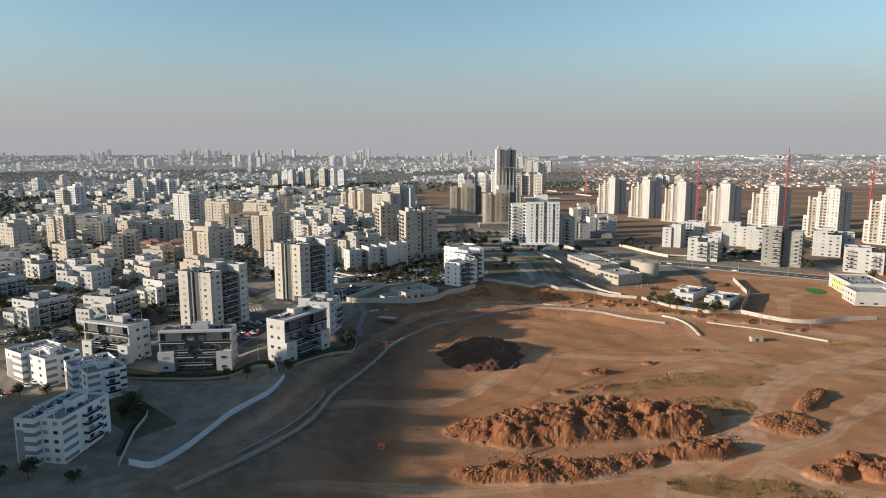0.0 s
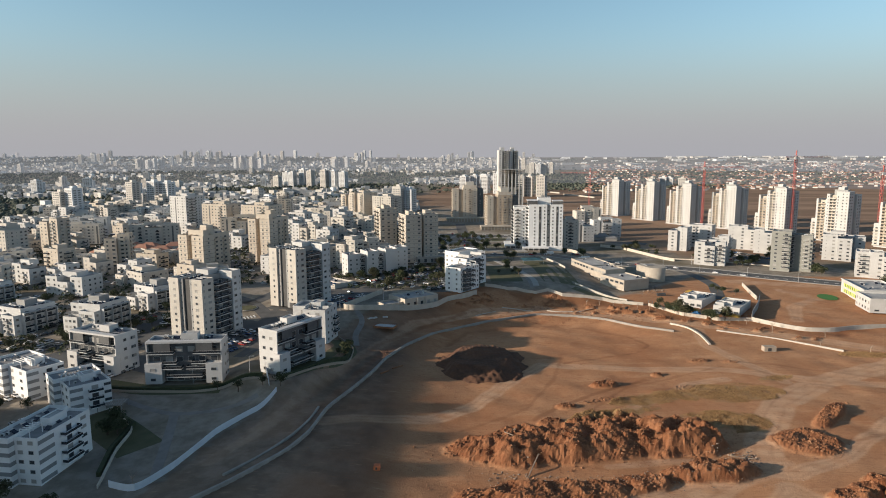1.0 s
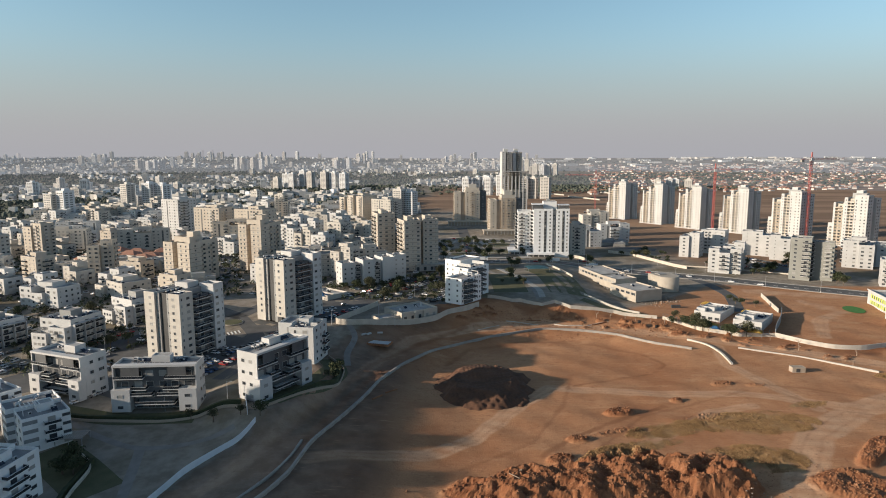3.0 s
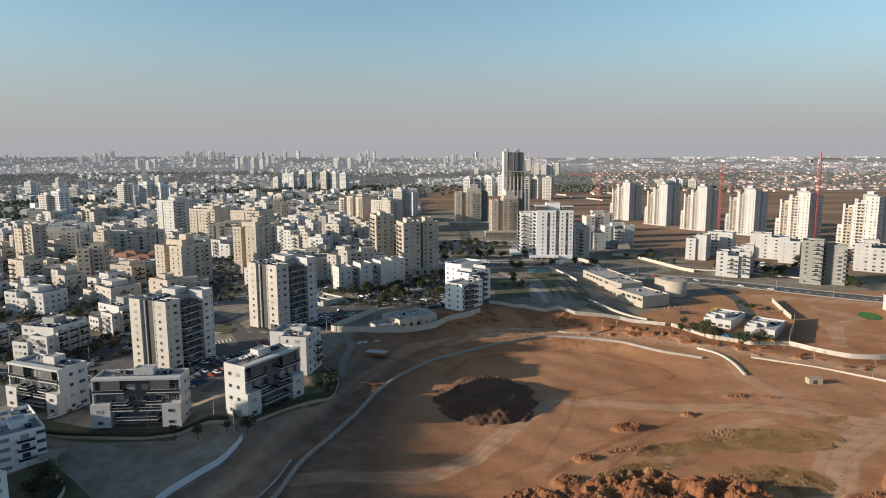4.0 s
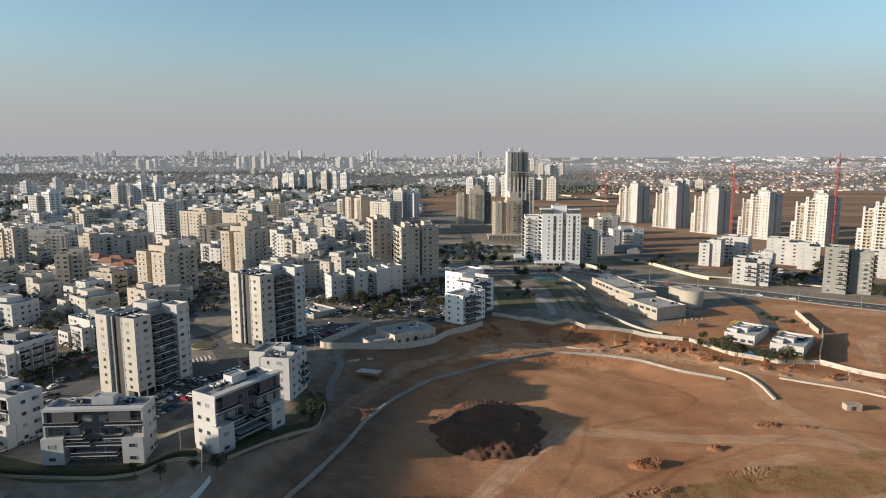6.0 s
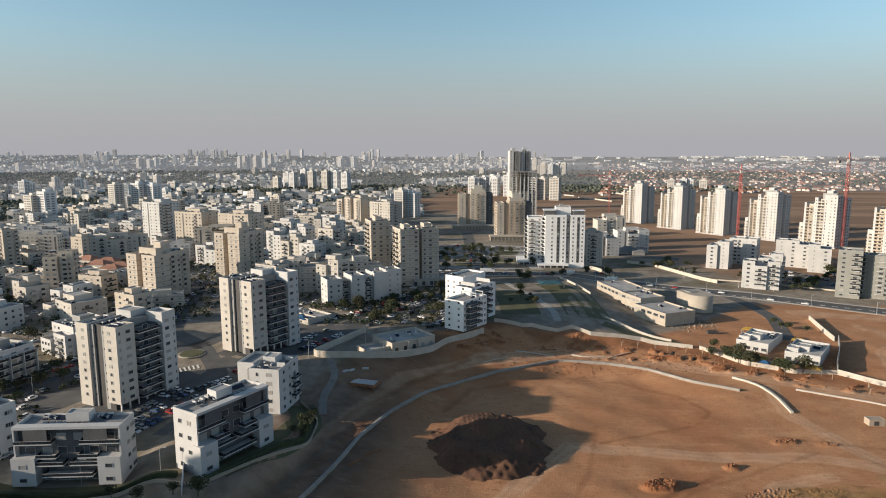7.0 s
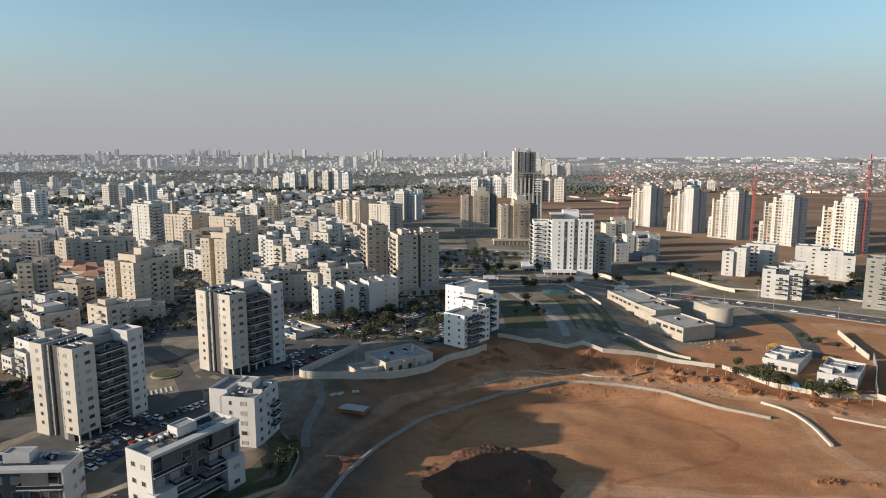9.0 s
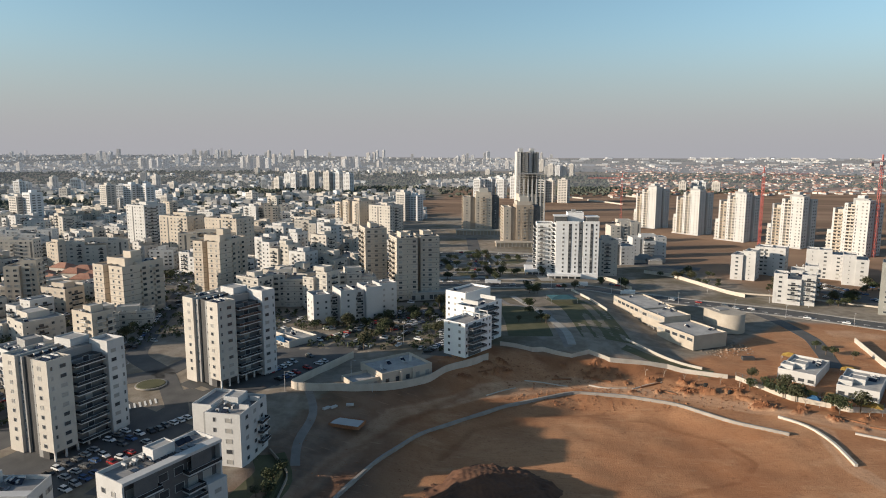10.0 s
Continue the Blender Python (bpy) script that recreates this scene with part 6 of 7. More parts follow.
        w, d = rq.uniform(16, 26), rq.uniform(12, 16)
        cx, cy = x + w / 2, y + d / 2
        if any(math.hypot(cx - a, cy - b) < r + 11 for a, b, r in TAKEN):
            continue
        if min(float(segment_distance(cx, cy, line)[0]) - width / 2 for line, width in ROADLINES) < 11:
            continue
        TAKEN.append((cx, cy, 12))
        spots.append((x, y, w, d))
for k, (x, y, w, d) in enumerate(spots):
    n = rq.choice((3, 4, 4, 5, 5, 6)) + (rq.random() < 0.08) * 4
    wall = rq.choice((WHITE, WHITE, CREAM, CREAM, BEIGE))
    flats(x, y, rq.choice((-22, -22, -15, 12)), gz(x + w / 2, y + d / 2) - 0.3, w, d, n, wall, 300 + k, FILL[k % 3], "dense quarter flats",
          [("S", w * 0.25, 4.5), ("E", d * 0.5, 6)] if k % 2 else [("E", d * 0.3, 4), ("E", d * 0.7, 4), ("S", w * 0.7, 4.5)], GREY if k % 7 == 0 else None, k % 3 > 0, "SE", 4.2)


def join_far(b, kind, pieces):
    """Fittings too far off to tell apart, in one mesh."""
    vs, fs, mi, mats, k = [], [], [], [], 0
    for me, m in pieces:
        co = np.array([v.co for v in me.vertices]) @ np.array(m.to_3x3()).T + np.array(m.translation)
        vs.append(co)
        slots = []
        for mat in me.materials:
            if mat not in mats:
                mats.append(mat)
            slots.append(mats.index(mat))
        fs += [[i + k for i in p.vertices] for p in me.polygons]
        mi += [slots[p.material_index] for p in me.polygons]
        k += len(co)
    me = bpy.data.meshes.new(kind)
    me.from_pydata(np.concatenate(vs), [], fs)
    for mat in mats:
        me.materials.append(mat)
    me.polygons.foreach_set("material_index", mi)
    ob = new(kind, me)
    ob.parent = b
    tagged(ob, kind="stuff")


for (b, kind), pieces in JOINED.items():
    join_far(b, kind, pieces)


# ---- the dirt: mound, clods, rubble ----
def earth_mound():
    """The dark flat-topped heap of excavated soil."""
    n = 120
    bm = bmesh.new()
    xs, ys = np.linspace(-36, 26, n), np.linspace(279, 357, n)
    gx, gy = np.meshgrid(xs, ys)
    r = np.hypot((gx + 3) / 22, (gy - 317) / 27) + 0.07 * wave(gx, gy, 16, 21) + 0.03 * wave(gx, gy, 5, 22)
    top = 5.0 + 1.1 * fbm(gx, gy, 13, 5, 23) + 1.6 * smooth(1 - np.hypot(gx + 5, gy - 322) / 13)
    h = np.minimum(top, np.maximum(0, (1.0 - r) * 12 + 0.5 * fbm(gx, gy, 3.2, 3, 27))) * (1 + 0.05 * wave(gx, gy, 3, 25)) - 0.5 * (r > 1)
    z = ground_z(gx, gy) + h - 0.15
    vs = [[bm.verts.new((gx[j, i], gy[j, i], z[j, i])) for i in range(n)] for j in range(n)]
    for j in range(n - 1):
        for i in range(n - 1):
            if (r[j:j + 2, i:i + 2] < 1.12).any():
                bm.faces.new((vs[j][i], vs[j][i + 1], vs[j + 1][i + 1], vs[j + 1][i]))
    for v in [v for v in bm.verts if not v.link_faces]:
        bm.verts.remove(v)
    tagged(new("earth_mound", mesh_of("earth_mound", bm, EARTH, True)), "large dark flat-topped mound of excavated brown soil", "earth mound")


earth_mound()


def scatter_mesh(name, pts, mats, label, category, seed):
    """Many irregular lumps in one mesh: pts are x, y, size."""
    rng = np.random.RandomState(seed)
    base = np.array([(1, 0, 0), (-1, 0, 0), (0, 1, 0), (0, -1, 0), (0, 0, 0.9), (0, 0, -0.5), (0.6, 0.6, 0.4), (-0.6, -0.6, 0.4)])[:6]
    tri = np.array([(0, 2, 4), (2, 1, 4), (1, 3, 4), (3, 0, 4), (2, 0, 5), (1, 2, 5), (3, 1, 5), (0, 3, 5)])
    vs, fs = [], []
    level = ground_z(np.array([q[0] for q in pts]), np.array([q[1] for q in pts]))
    for k, (x, y, size) in enumerate(pts):
        a = rng.uniform(0, 6.28)
        rot = np.array([[math.cos(a), -math.sin(a), 0], [math.sin(a), math.cos(a), 0], [0, 0, 1]])
        v = (base * rng.uniform(0.6, 1.35, (6, 1)) * size * [1, rng.uniform(0.6, 1), rng.uniform(0.5, 0.9)]) @ rot.T
        vs.append(v + [x, y, level[k] + size * 0.15])
        fs.append(tri + 6 * k)
    me = bpy.data.meshes.new(name)
    me.from_pydata(np.concatenate(vs), [], np.concatenate(fs))
    me.materials.append(mats)
    return tagged(new(name, me), label, category, kind="stuff")


rng = np.random.RandomState(41)
clods = []
for hx, hy, la, lb, turn, top in HEAPS[:-2]:
    for _ in range(int(la * lb * 3.0) + 8):
        u, v = rng.normal(0, 0.5), rng.normal(0, 0.55)
        c, s = math.cos(radians(turn)), math.sin(radians(turn))
        clods.append((hx + u * la * c - v * lb * s, hy + u * la * s + v * lb * c, rng.uniform(0.10, 0.34) * (1 if rng.rand() < 0.93 else 2.2)))
scatter_mesh("earth_clods", clods, CLOD, "reddish earth clods strewn over the dirt heaps", "earth", 42)
scatter_mesh("rubble", [(rng.normal(46, 22), rng.normal(207, 2.0), rng.uniform(0.08, 0.35)) for _ in range(260)]
             + [(rng.normal(84, 4), rng.normal(225, 3), rng.uniform(0.2, 0.6)) for _ in range(90)]
             + [(rng.normal(10, 5), rng.normal(206, 3), rng.uniform(0.15, 0.6)) for _ in range(80)]
             + [(rng.normal(115, 3), rng.normal(470, 5), rng.uniform(0.3, 0.9)) for _ in range(120)] + [(rng.normal(104, 4), rng.normal(458, 4), rng.uniform(0.2, 0.7)) for _ in range(60)], RUBBLE, "pale broken stone and concrete rubble on the dirt", "rubble", 43)
scatter_mesh("earth_clods", [(rng.uniform(0, 110), rng.uniform(393, 424), rng.uniform(0.15, 0.6)) for _ in range(1100)]
             + [(rng.uniform(-70, -20), rng.uniform(300, 380), rng.uniform(0.12, 0.4)) for _ in range(150)], CLOD, "reddish earth clods along the dirt road", "earth", 44)


def tufts(name, zones, count, mat, label, seed, size=0.5):
    """Thin upright blades in small clumps, thinned out along old wheel lines."""
    rng = np.random.RandomState(seed)
    spots = []
    for zx, zy, la, lb, turn in zones:
        c, s = math.cos(radians(turn)), math.sin(radians(turn))
        n = int(count * la * lb / 120)
        r, a = np.sqrt(rng.rand(n)), rng.uniform(0, 6.28, n)
        u, v = r * np.cos(a) * la, r * np.sin(a) * lb
        keep = (fbm(zx + u, zy + v, 7, 3, 8) + 0.9 * (1 - r) > -0.05 + rng.normal(0, 0.18, n)) & ~((lb > 8) & (np.abs(np.sin(v * 0.9)) < 0.22) & (rng.rand(n) < 0.8))
        spots.append(np.stack([zx + u * c - v * s, zy + u * s + v * c], 1)[keep])
    xy = np.concatenate(spots)
    n = len(xy)
    base = np.column_stack([xy, ground_z(xy[:, 0], xy[:, 1])])
    h = size * rng.uniform(0.4, 1.5, n) * (1 + 0.6 * fbm(xy[:, 0], xy[:, 1], 5, 2, 15))
    vs = []
    for _ in range(4):
        b = rng.uniform(0, 6.28, n)
        d = np.stack([np.cos(b), np.sin(b), np.zeros(n)], 1) * (h * 0.2)[:, None]
        lean = rng.normal(0, 0.25, (n, 3)) * h[:, None] * [1, 1, 0] + np.stack([0 * h, 0 * h, h], 1)
        o = base + rng.normal(0, 0.2, (n, 3)) * [1, 1, 0] - [0, 0, 0.05]
        vs.append(np.stack([o - d, o + d, o + d * 0.6 + lean, o - d * 0.6 + lean * 0.85], 1))
    vs = np.concatenate(vs).reshape(-1, 3)
    me = bpy.data.meshes.new(name)
    me.from_pydata(vs, [], np.arange(len(vs)).reshape(-1, 4))
    me.materials.append(mat)
    tagged(new(name, me), label, "weeds", kind="stuff")


tufts("dry_weeds", WEEDS, 6500, DRY, "dry yellow-brown weeds on bare ground", 51, 0.26)
tufts("green_weeds", [(78, 190, 26, 6, -8), (98, 186, 16, 5, 0)], 90, LEAF2, "sparse grey-green weeds at the dirt edge", 52, 0.6)

def foundation_pad(x, y, turn):
    """A poured slab in its orange-edged formwork."""
    b = thing("foundation_slab", "white concrete slab in orange-edged formwork on dark soil", "building slab", x, y, gz(x, y), turn)
    slab(b, "slab", 0, 0, -0.4, 11, 6, 0.5, BRIGHT)
    for r in ((-0.3, -0.3, 11.3, -0.05), (-0.3, 6.05, 11.3, 6.3), (-0.3, -0.05, -0.05, 6.05), (11.05, -0.05, 11.3, 6.05)):
        slab(b, "formwork", r[0], r[1], -0.4, r[2], r[3], 0.75, CLOD)


def pallet(x, y, turn):
    b = thing("pallet_load", "pallet of pale building blocks on dark soil", "pallet", x, y, gz(x, y) + 0.05, turn, "pallet loads")
    slab(b, "pallet", -0.7, -1.5, -0.1, 0.7, 1.5, 0.15, RUBBLE)
    slab(b, "block_load", -0.6, -1.4, 0.15, 0.6, 1.4, 0.75, BRIGHT)


foundation_pad(-62, 351, -12)
for px, py, turn in ((-65.5, 359.5, -35), (-63.2, 361.2, -35), (-58, 365, -80)):
    pallet(px, py, turn)
for line in ([(36, 414), (44, 411.5), (52, 413)], [(54, 412), (58, 414), (62, 418), (68, 419)], [(-8, 395), (-1, 401), (4, 404)], [(8, 410), (16, 412), (27, 412)]):
    run_of_wall("kerb", line, 0.35, 0.4, BLOCKWALL, "pale unfinished kerb line beside the dirt road", "kerb", sink=0.8)

# planks, pipes and small things on the dirt
def pole_thing(name, label, category, a, b, width, mat):
    """A straight squared beam between two points."""
    a, b = Vector(a), Vector(b)
    bm = bmesh.new()
    box(bm, -width / 2, -width / 2, 0, width / 2, width / 2, (b - a).length)
    ob = new(name, mesh_of(name, bm, mat))
    ob.matrix_world = Matrix.Translation(a) @ (b - a).to_track_quat("Z", "Y").to_matrix().to_4x4()
    return tagged(ob, label, category)


def on_ground(x, y, up=0.0):
    return (x, y, float(ground_z(x, y)) + up)


pole_thing("plank", "pale weathered timber lying on the dirt heap", "timber", on_ground(-2, 233, 0.3), on_ground(10, 231, 0.6), 0.35, RUBBLE)
pole_thing("plank", "pale weathered timber lying on the dirt heap", "timber", on_ground(6, 229, 0.2), on_ground(9, 225, 0.5), 0.25, RUBBLE)
pole_thing("plank", "pale weathered timber lying on the dirt heap", "timber", on_ground(13, 207, 0.2), on_ground(17, 217, 1.2), 0.35, RUBBLE)
pole_thing("plank", "pale weathered timber lying on the dirt heap", "timber", on_ground(84, 222, 0.3), on_ground(88, 227, 0.6), 0.25, RUBBLE)
pole_thing("plank", "pale weathered timber lying on the dirt heap", "timber", on_ground(82, 226, 0.3), on_ground(89, 224, 0.4), 0.25, RUBBLE)
for px, py, pw, pd, ph, pm, plabel in ((139, 342, 6.0, 3.4, 2.6, BROWN, "weathered concrete cabin on bare earth"), (-35.5, 203.5, 2.0, 2.0, 1.4, ORANGE, "small orange crate on shaded dirt"), (112, 448, 5.5, 2.4, 1.8, DARK, "dark rubbish skip in the school yard")):
    b = thing("site_box", plabel, "site box", px, py, float(ground_z(px, py)) - 0.1, 3)
    mass(b, (0, 0, pw, pd), 0, ph, pm, pm, 0.15)
    slab(b, "hatch", pw * 0.3, -0.05, 0.3, pw * 0.6, 0.02, ph * 0.75, DARK)


# ---- trees ----
def leafy(seed, spread, tall, leaves, leaf):
    """A crown of many small leaf clumps gathered on the lobes of a few boughs, with gaps between them."""
    rng = np.random.RandomState(seed)
    count = 9
    lobes = rng.normal(0, 1, (count, 3)) * [spread * 0.23, spread * 0.23, tall * 0.13] + [0, 0, tall]
    size = rng.uniform(0.26, 0.42, count) * spread
    which = rng.randint(count, size=leaves)
    d = rng.normal(0, 1, (leaves, 3))
    d = d / np.linalg.norm(d, axis=1, keepdims=True) * rng.uniform(0.7, 1.0, (leaves, 1)) * size[which][:, None]
    p = lobes[which] + d * [1, 1, 0.8]
    a, b = rng.normal(0, 1, (leaves, 3)), rng.normal(0, 1, (leaves, 3))
    a = a / np.linalg.norm(a, axis=1, keepdims=True) * leaf * rng.uniform(0.6, 1.2, (leaves, 1))
    b = b / np.linalg.norm(b, axis=1, keepdims=True) * leaf * rng.uniform(0.6, 1.2, (leaves, 1))
    vs = np.stack([p - a, p - b, p + a, p + b], 1).reshape(-1, 3)
    return vs, np.arange(leaves * 4).reshape(-1, 4)


def tree_kind(name, seed, spread, tall, mat, leaves=620, leaf=0.30):
    vs, fs = leafy(seed, spread, tall, leaves, leaf)
    crown = bpy.data.meshes.new("crown")
    crown.from_pydata(vs, [], fs)
    crown.materials.append(mat)
    bm = bmesh.new()
    rng = random.Random(seed)
    bmesh.ops.create_cone(bm, segments=7, radius1=0.22, radius2=0.10, depth=tall, matrix=Matrix.Translation((0, 0, tall / 2)))
    for k in range(4):
        a, l = rng.uniform(0, 6.28), spread * 0.5
        m = Matrix.Translation((0, 0, tall * (0.5 + 0.1 * k))) @ Matrix.Rotation(a, 4, "Z") @ Matrix.Rotation(radians(50), 4, "Y") @ Matrix.Translation((0, 0, l / 2))
        bmesh.ops.create_cone(bm, segments=5, radius1=0.09, radius2=0.03, depth=l, matrix=m)
    return crown, mesh_of("trunk", bm, BARK)


KINDS = [tree_kind("tree", 3, 4.0, 3.6, LEAF), tree_kind("tree", 5, 5.0, 4.2, LEAF, 800), tree_kind("tree", 7, 3.0, 3.0, LEAF2, 420, 0.26), tree_kind("tree", 9, 5.6, 4.8, LEAF2, 900, 0.32)]


def tree(x, y, kind, scale=1.0, turn=0.0, label="leafy green street tree beside the houses", group="street trees"):
    crown, trunk = KINDS[kind]
    t = thing("tree", label, "tree", x, y, gz(x, y) - 0.1, turn, group)
    put("trunk", trunk, t, Matrix.Diagonal((scale, scale, scale, 1)))
    put("crown", crown, t, Matrix.Diagonal((scale, scale, scale, 1)))


rt = random.Random(77)
ROWS = [  # along a line: ax, ay, bx, by, how many, sideways scatter
    (-98, 450, -50, 452, 14, 5), (-70, 470, -38, 486, 12, 6), (-40, 440, -34, 500, 7, 4), (-66, 425, -58, 445, 5, 3),
    (-215, 310, -172, 352, 7, 1), (-235, 300, -180, 372, 9, 2), (-176, 410, -205, 500, 10, 3), (-150, 420, -130, 470, 8, 3),
    (-300, 440, -240, 470, 12, 10), (-360, 520, -300, 570, 22, 16), (-330, 590, -270, 600, 14, 8), (-250, 580, -200, 600, 10, 8),
    (-430, 480, -360, 560, 22, 18), (-290, 350, -230, 390, 10, 5), (-260, 560, -230, 520, 8, 5), (-280, 340, -340, 400, 10, 6),
    (8, 470, 16, 520, 5, 3), (0, 575, 60, 575, 4, 2), (180, 600, 215, 640, 9, 5), (200, 560, 232, 590, 7, 4), (250, 600, 262, 640, 8, 4),
    (108, 420, 116, 400, 6, 3), (17, 479, 21, 474, 4, 1.5), (12, 560, 22, 556, 3, 1), (-56, 640, 0, 640, 9, 1.5), (-56, 672, 0, 672, 9, 1.5), (-60, 706, 10, 704, 10, 1.5), (-70, 614, 0, 604, 8, 1), (205, 610, 226, 570, 6, 1.5), (255, 650, 270, 610, 7, 2), (130, 650, 155, 612, 8, 4), (100, 412, 140, 388, 8, 2), (150, 470, 165, 450, 4, 3), (60, 610, 90, 605, 4, 2), (-100, 540, -60, 600, 9, 8),
    (-20, 620, 20, 640, 6, 5), (-60, 700, -20, 740, 8, 8), (280, 480, 320, 470, 6, 4), (250, 520, 262, 548, 5, 3), (-120, 640, -90, 720, 14, 14), (120, 640, 165, 660, 6, 6),
    (-110, 262, -84, 262, 4, 2), (-70, 300, -66, 318, 5, 1.5), (-140, 232, -128, 222, 5, 3), (-165, 180, -130, 178, 5, 3), (-205, 235, -180, 240, 4, 3)]
for ax, ay, bx, by, n, sc in ROWS:
    for i in range(n):
        u = (i + rt.random()) / n
        tree(ax + (bx - ax) * u + rt.gauss(0, sc), ay + (by - ay) * u + rt.gauss(0, sc), rt.choice((0, 0, 1, 2, 3)), rt.uniform(0.75, 1.25), rt.uniform(0, 360))


def bare_tree(x, y, seed):
    rng = random.Random(seed)
    bm = bmesh.new()
    bmesh.ops.create_cone(bm, segments=6, radius1=0.16, radius2=0.08, depth=2.4, matrix=Matrix.Translation((0, 0, 1.2)))
    for k in range(9):
        l = rng.uniform(1.4, 2.8)
        m = Matrix.Translation((0, 0, 1.6 + 0.1 * k)) @ Matrix.Rotation(rng.uniform(0, 6.28), 4, "Z") @ Matrix.Rotation(radians(rng.uniform(20, 60)), 4, "Y") @ Matrix.Translation((0, 0, l / 2))
        bmesh.ops.create_cone(bm, segments=4, radius1=0.06, radius2=0.02, depth=l, matrix=m)
    ob = new("bare_tree", mesh_of("bare_tree", bm, RUBBLE))
    ob.matrix_world = pose(x, y, gz(x, y) - 0.1)
    tagged(ob, "small bare pale tree planted on open ground", "tree", "bare saplings")


for k, (x, y) in enumerate(((62, 424), (70, 424), (78, 421), (84, 420), (92, 417), (99, 414), (118, 396), (138, 388), (147, 387), (158, 379), (-108, 192), (161, 357), (171, 352), (192, 345), (205, 330), (155, 372), (180, 366))):
    bare_tree(x, y, k)


# ---- cars ----
def car_kind(paint):
    """A hatchback: body, glazed cabin, wheels; it faces +x."""
    bm = bmesh.new()
    prof = [(-2.1, 0.35), (-2.15, 0.75), (-1.95, 0.95), (0.9, 0.95), (1.9, 0.78), (2.1, 0.6), (2.1, 0.35)]
    a = [bm.verts.new((x, -0.85, z)) for x, z in prof]
    b = [bm.verts.new((x, 0.85, z)) for x, z in prof]
    n = len(prof)
    for i in range(n):
        bm.faces.new((a[i], a[(i + 1) % n], b[(i + 1) % n], b[i]))
    bm.faces.new(a[::-1])
    bm.faces.new(b)
    v = [bm.verts.new(p) for p in ((-1.55, -0.62, 1.46), (0.25, -0.62, 1.46), (0.25, 0.62, 1.46), (-1.55, 0.62, 1.46))]
    w = [bm.verts.new((p.co.x, p.co.y, 1.40)) for p in v]
    bm.faces.new(v)
    for i in range(4):
        bm.faces.new((w[i], w[(i + 1) % 4], v[(i + 1) % 4], v[i]))
    bmesh.ops.recalc_face_normals(bm, faces=bm.faces)
    body = mesh_of("body", bm, paint)
    bm = bmesh.new()
    lo = [bm.verts.new(p) for p in ((-1.95, -0.78, 0.95), (0.95, -0.78, 0.95), (0.95, 0.78, 0.95), (-1.95, 0.78, 0.95))]
    hi = [bm.verts.new(p) for p in ((-1.6, -0.64, 1.41), (0.28, -0.64, 1.41), (0.28, 0.64, 1.41), (-1.6, 0.64, 1.41))]
    for i in range(4):
        bm.faces.new((lo[i], lo[(i + 1) % 4], hi[(i + 1) % 4], hi[i]))
    cabin = mesh_of("cabin_glass", bm, GLASS)
    return body, cabin


bm = bmesh.new()
bmesh.ops.create_cone(bm, cap_ends=True, segments=10, radius1=0.33, radius2=0.33, depth=0.22, matrix=Matrix.Rotation(math.pi / 2, 4, "X"))
WHEEL = mesh_of("wheel", bm, RUBBER)
CARKINDS = [car_kind(m) for m in CARS]
FARCARS = []
for paint, (body, cabin) in zip(CARS, CARKINDS):
    bm = bmesh.new()
    bm.from_mesh(body)
    bm.from_mesh(cabin)
    for f in list(bm.faces)[len(body.polygons):]:
        f.material_index = 1
    bmesh.ops.create_cube(bm, size=1.0, matrix=Matrix.Translation((0, 0, 0.2)) @ Matrix.Diagonal((3.4, 1.5, 0.4, 1)))
    for f in list(bm.faces)[-6:]:
        f.material_index = 2
    FARCARS.append(mesh_of("car", bm, [paint, GLASS, RUBBER]))
CARLABEL = ["white parked car on asphalt", "silver parked car on asphalt", "black parked car on asphalt", "dark grey parked car on asphalt", "blue parked car on asphalt", "red parked car on asphalt"]


def car(x, y, turn, kind):
    if y > 425:      # a few pixels long: one plain mesh
        ob = tagged(new("car", FARCARS[kind]), CARLABEL[kind], "car", "parked cars")
        ob.matrix_world = pose(x, y, gz(x, y) + 0.08, 0, 0, turn)
        return
    c = thing("car", CARLABEL[kind], "car", x, y, float(ground_z(x, y)) + 0.08, turn, "parked cars")
    put("body", CARKINDS[kind][0], c, Matrix())
    put("cabin_glass", CARKINDS[kind][1], c, Matrix())
    for wx in (-1.35, 1.3):
        for wy in (-0.78, 0.78):
            put("wheel", WHEEL, c, pose(wx, wy, 0.33))


rc = random.Random(9)
LOTS = [  # a row of cars: ax, ay, bx, by, how many, heading
    (-139, 305, -129, 338, 11, 160), (-127, 300, -118, 332, 10, -20), (-121, 336, -112, 348, 6, -30), (-100, 385, -86, 410, 9, -30), (-92, 380, -78, 404, 9, 150),
    (-210, 322, -186, 356, 9, 55), (-222, 306, -196, 326, 8, 40), (-66, 488, -42, 490, 9, 90), (-36, 478, -30, 440, 11, 10), (-28, 436, -36, 418, 7, 10),
    (-62, 478, -46, 478, 6, 90), (218, 636, 236, 596, 12, -30), (228, 640, 246, 600, 12, 150), (240, 590, 250, 566, 7, -30), (-170, 410, -190, 470, 10, 110), (-136, 430, -122, 475, 8, 75),
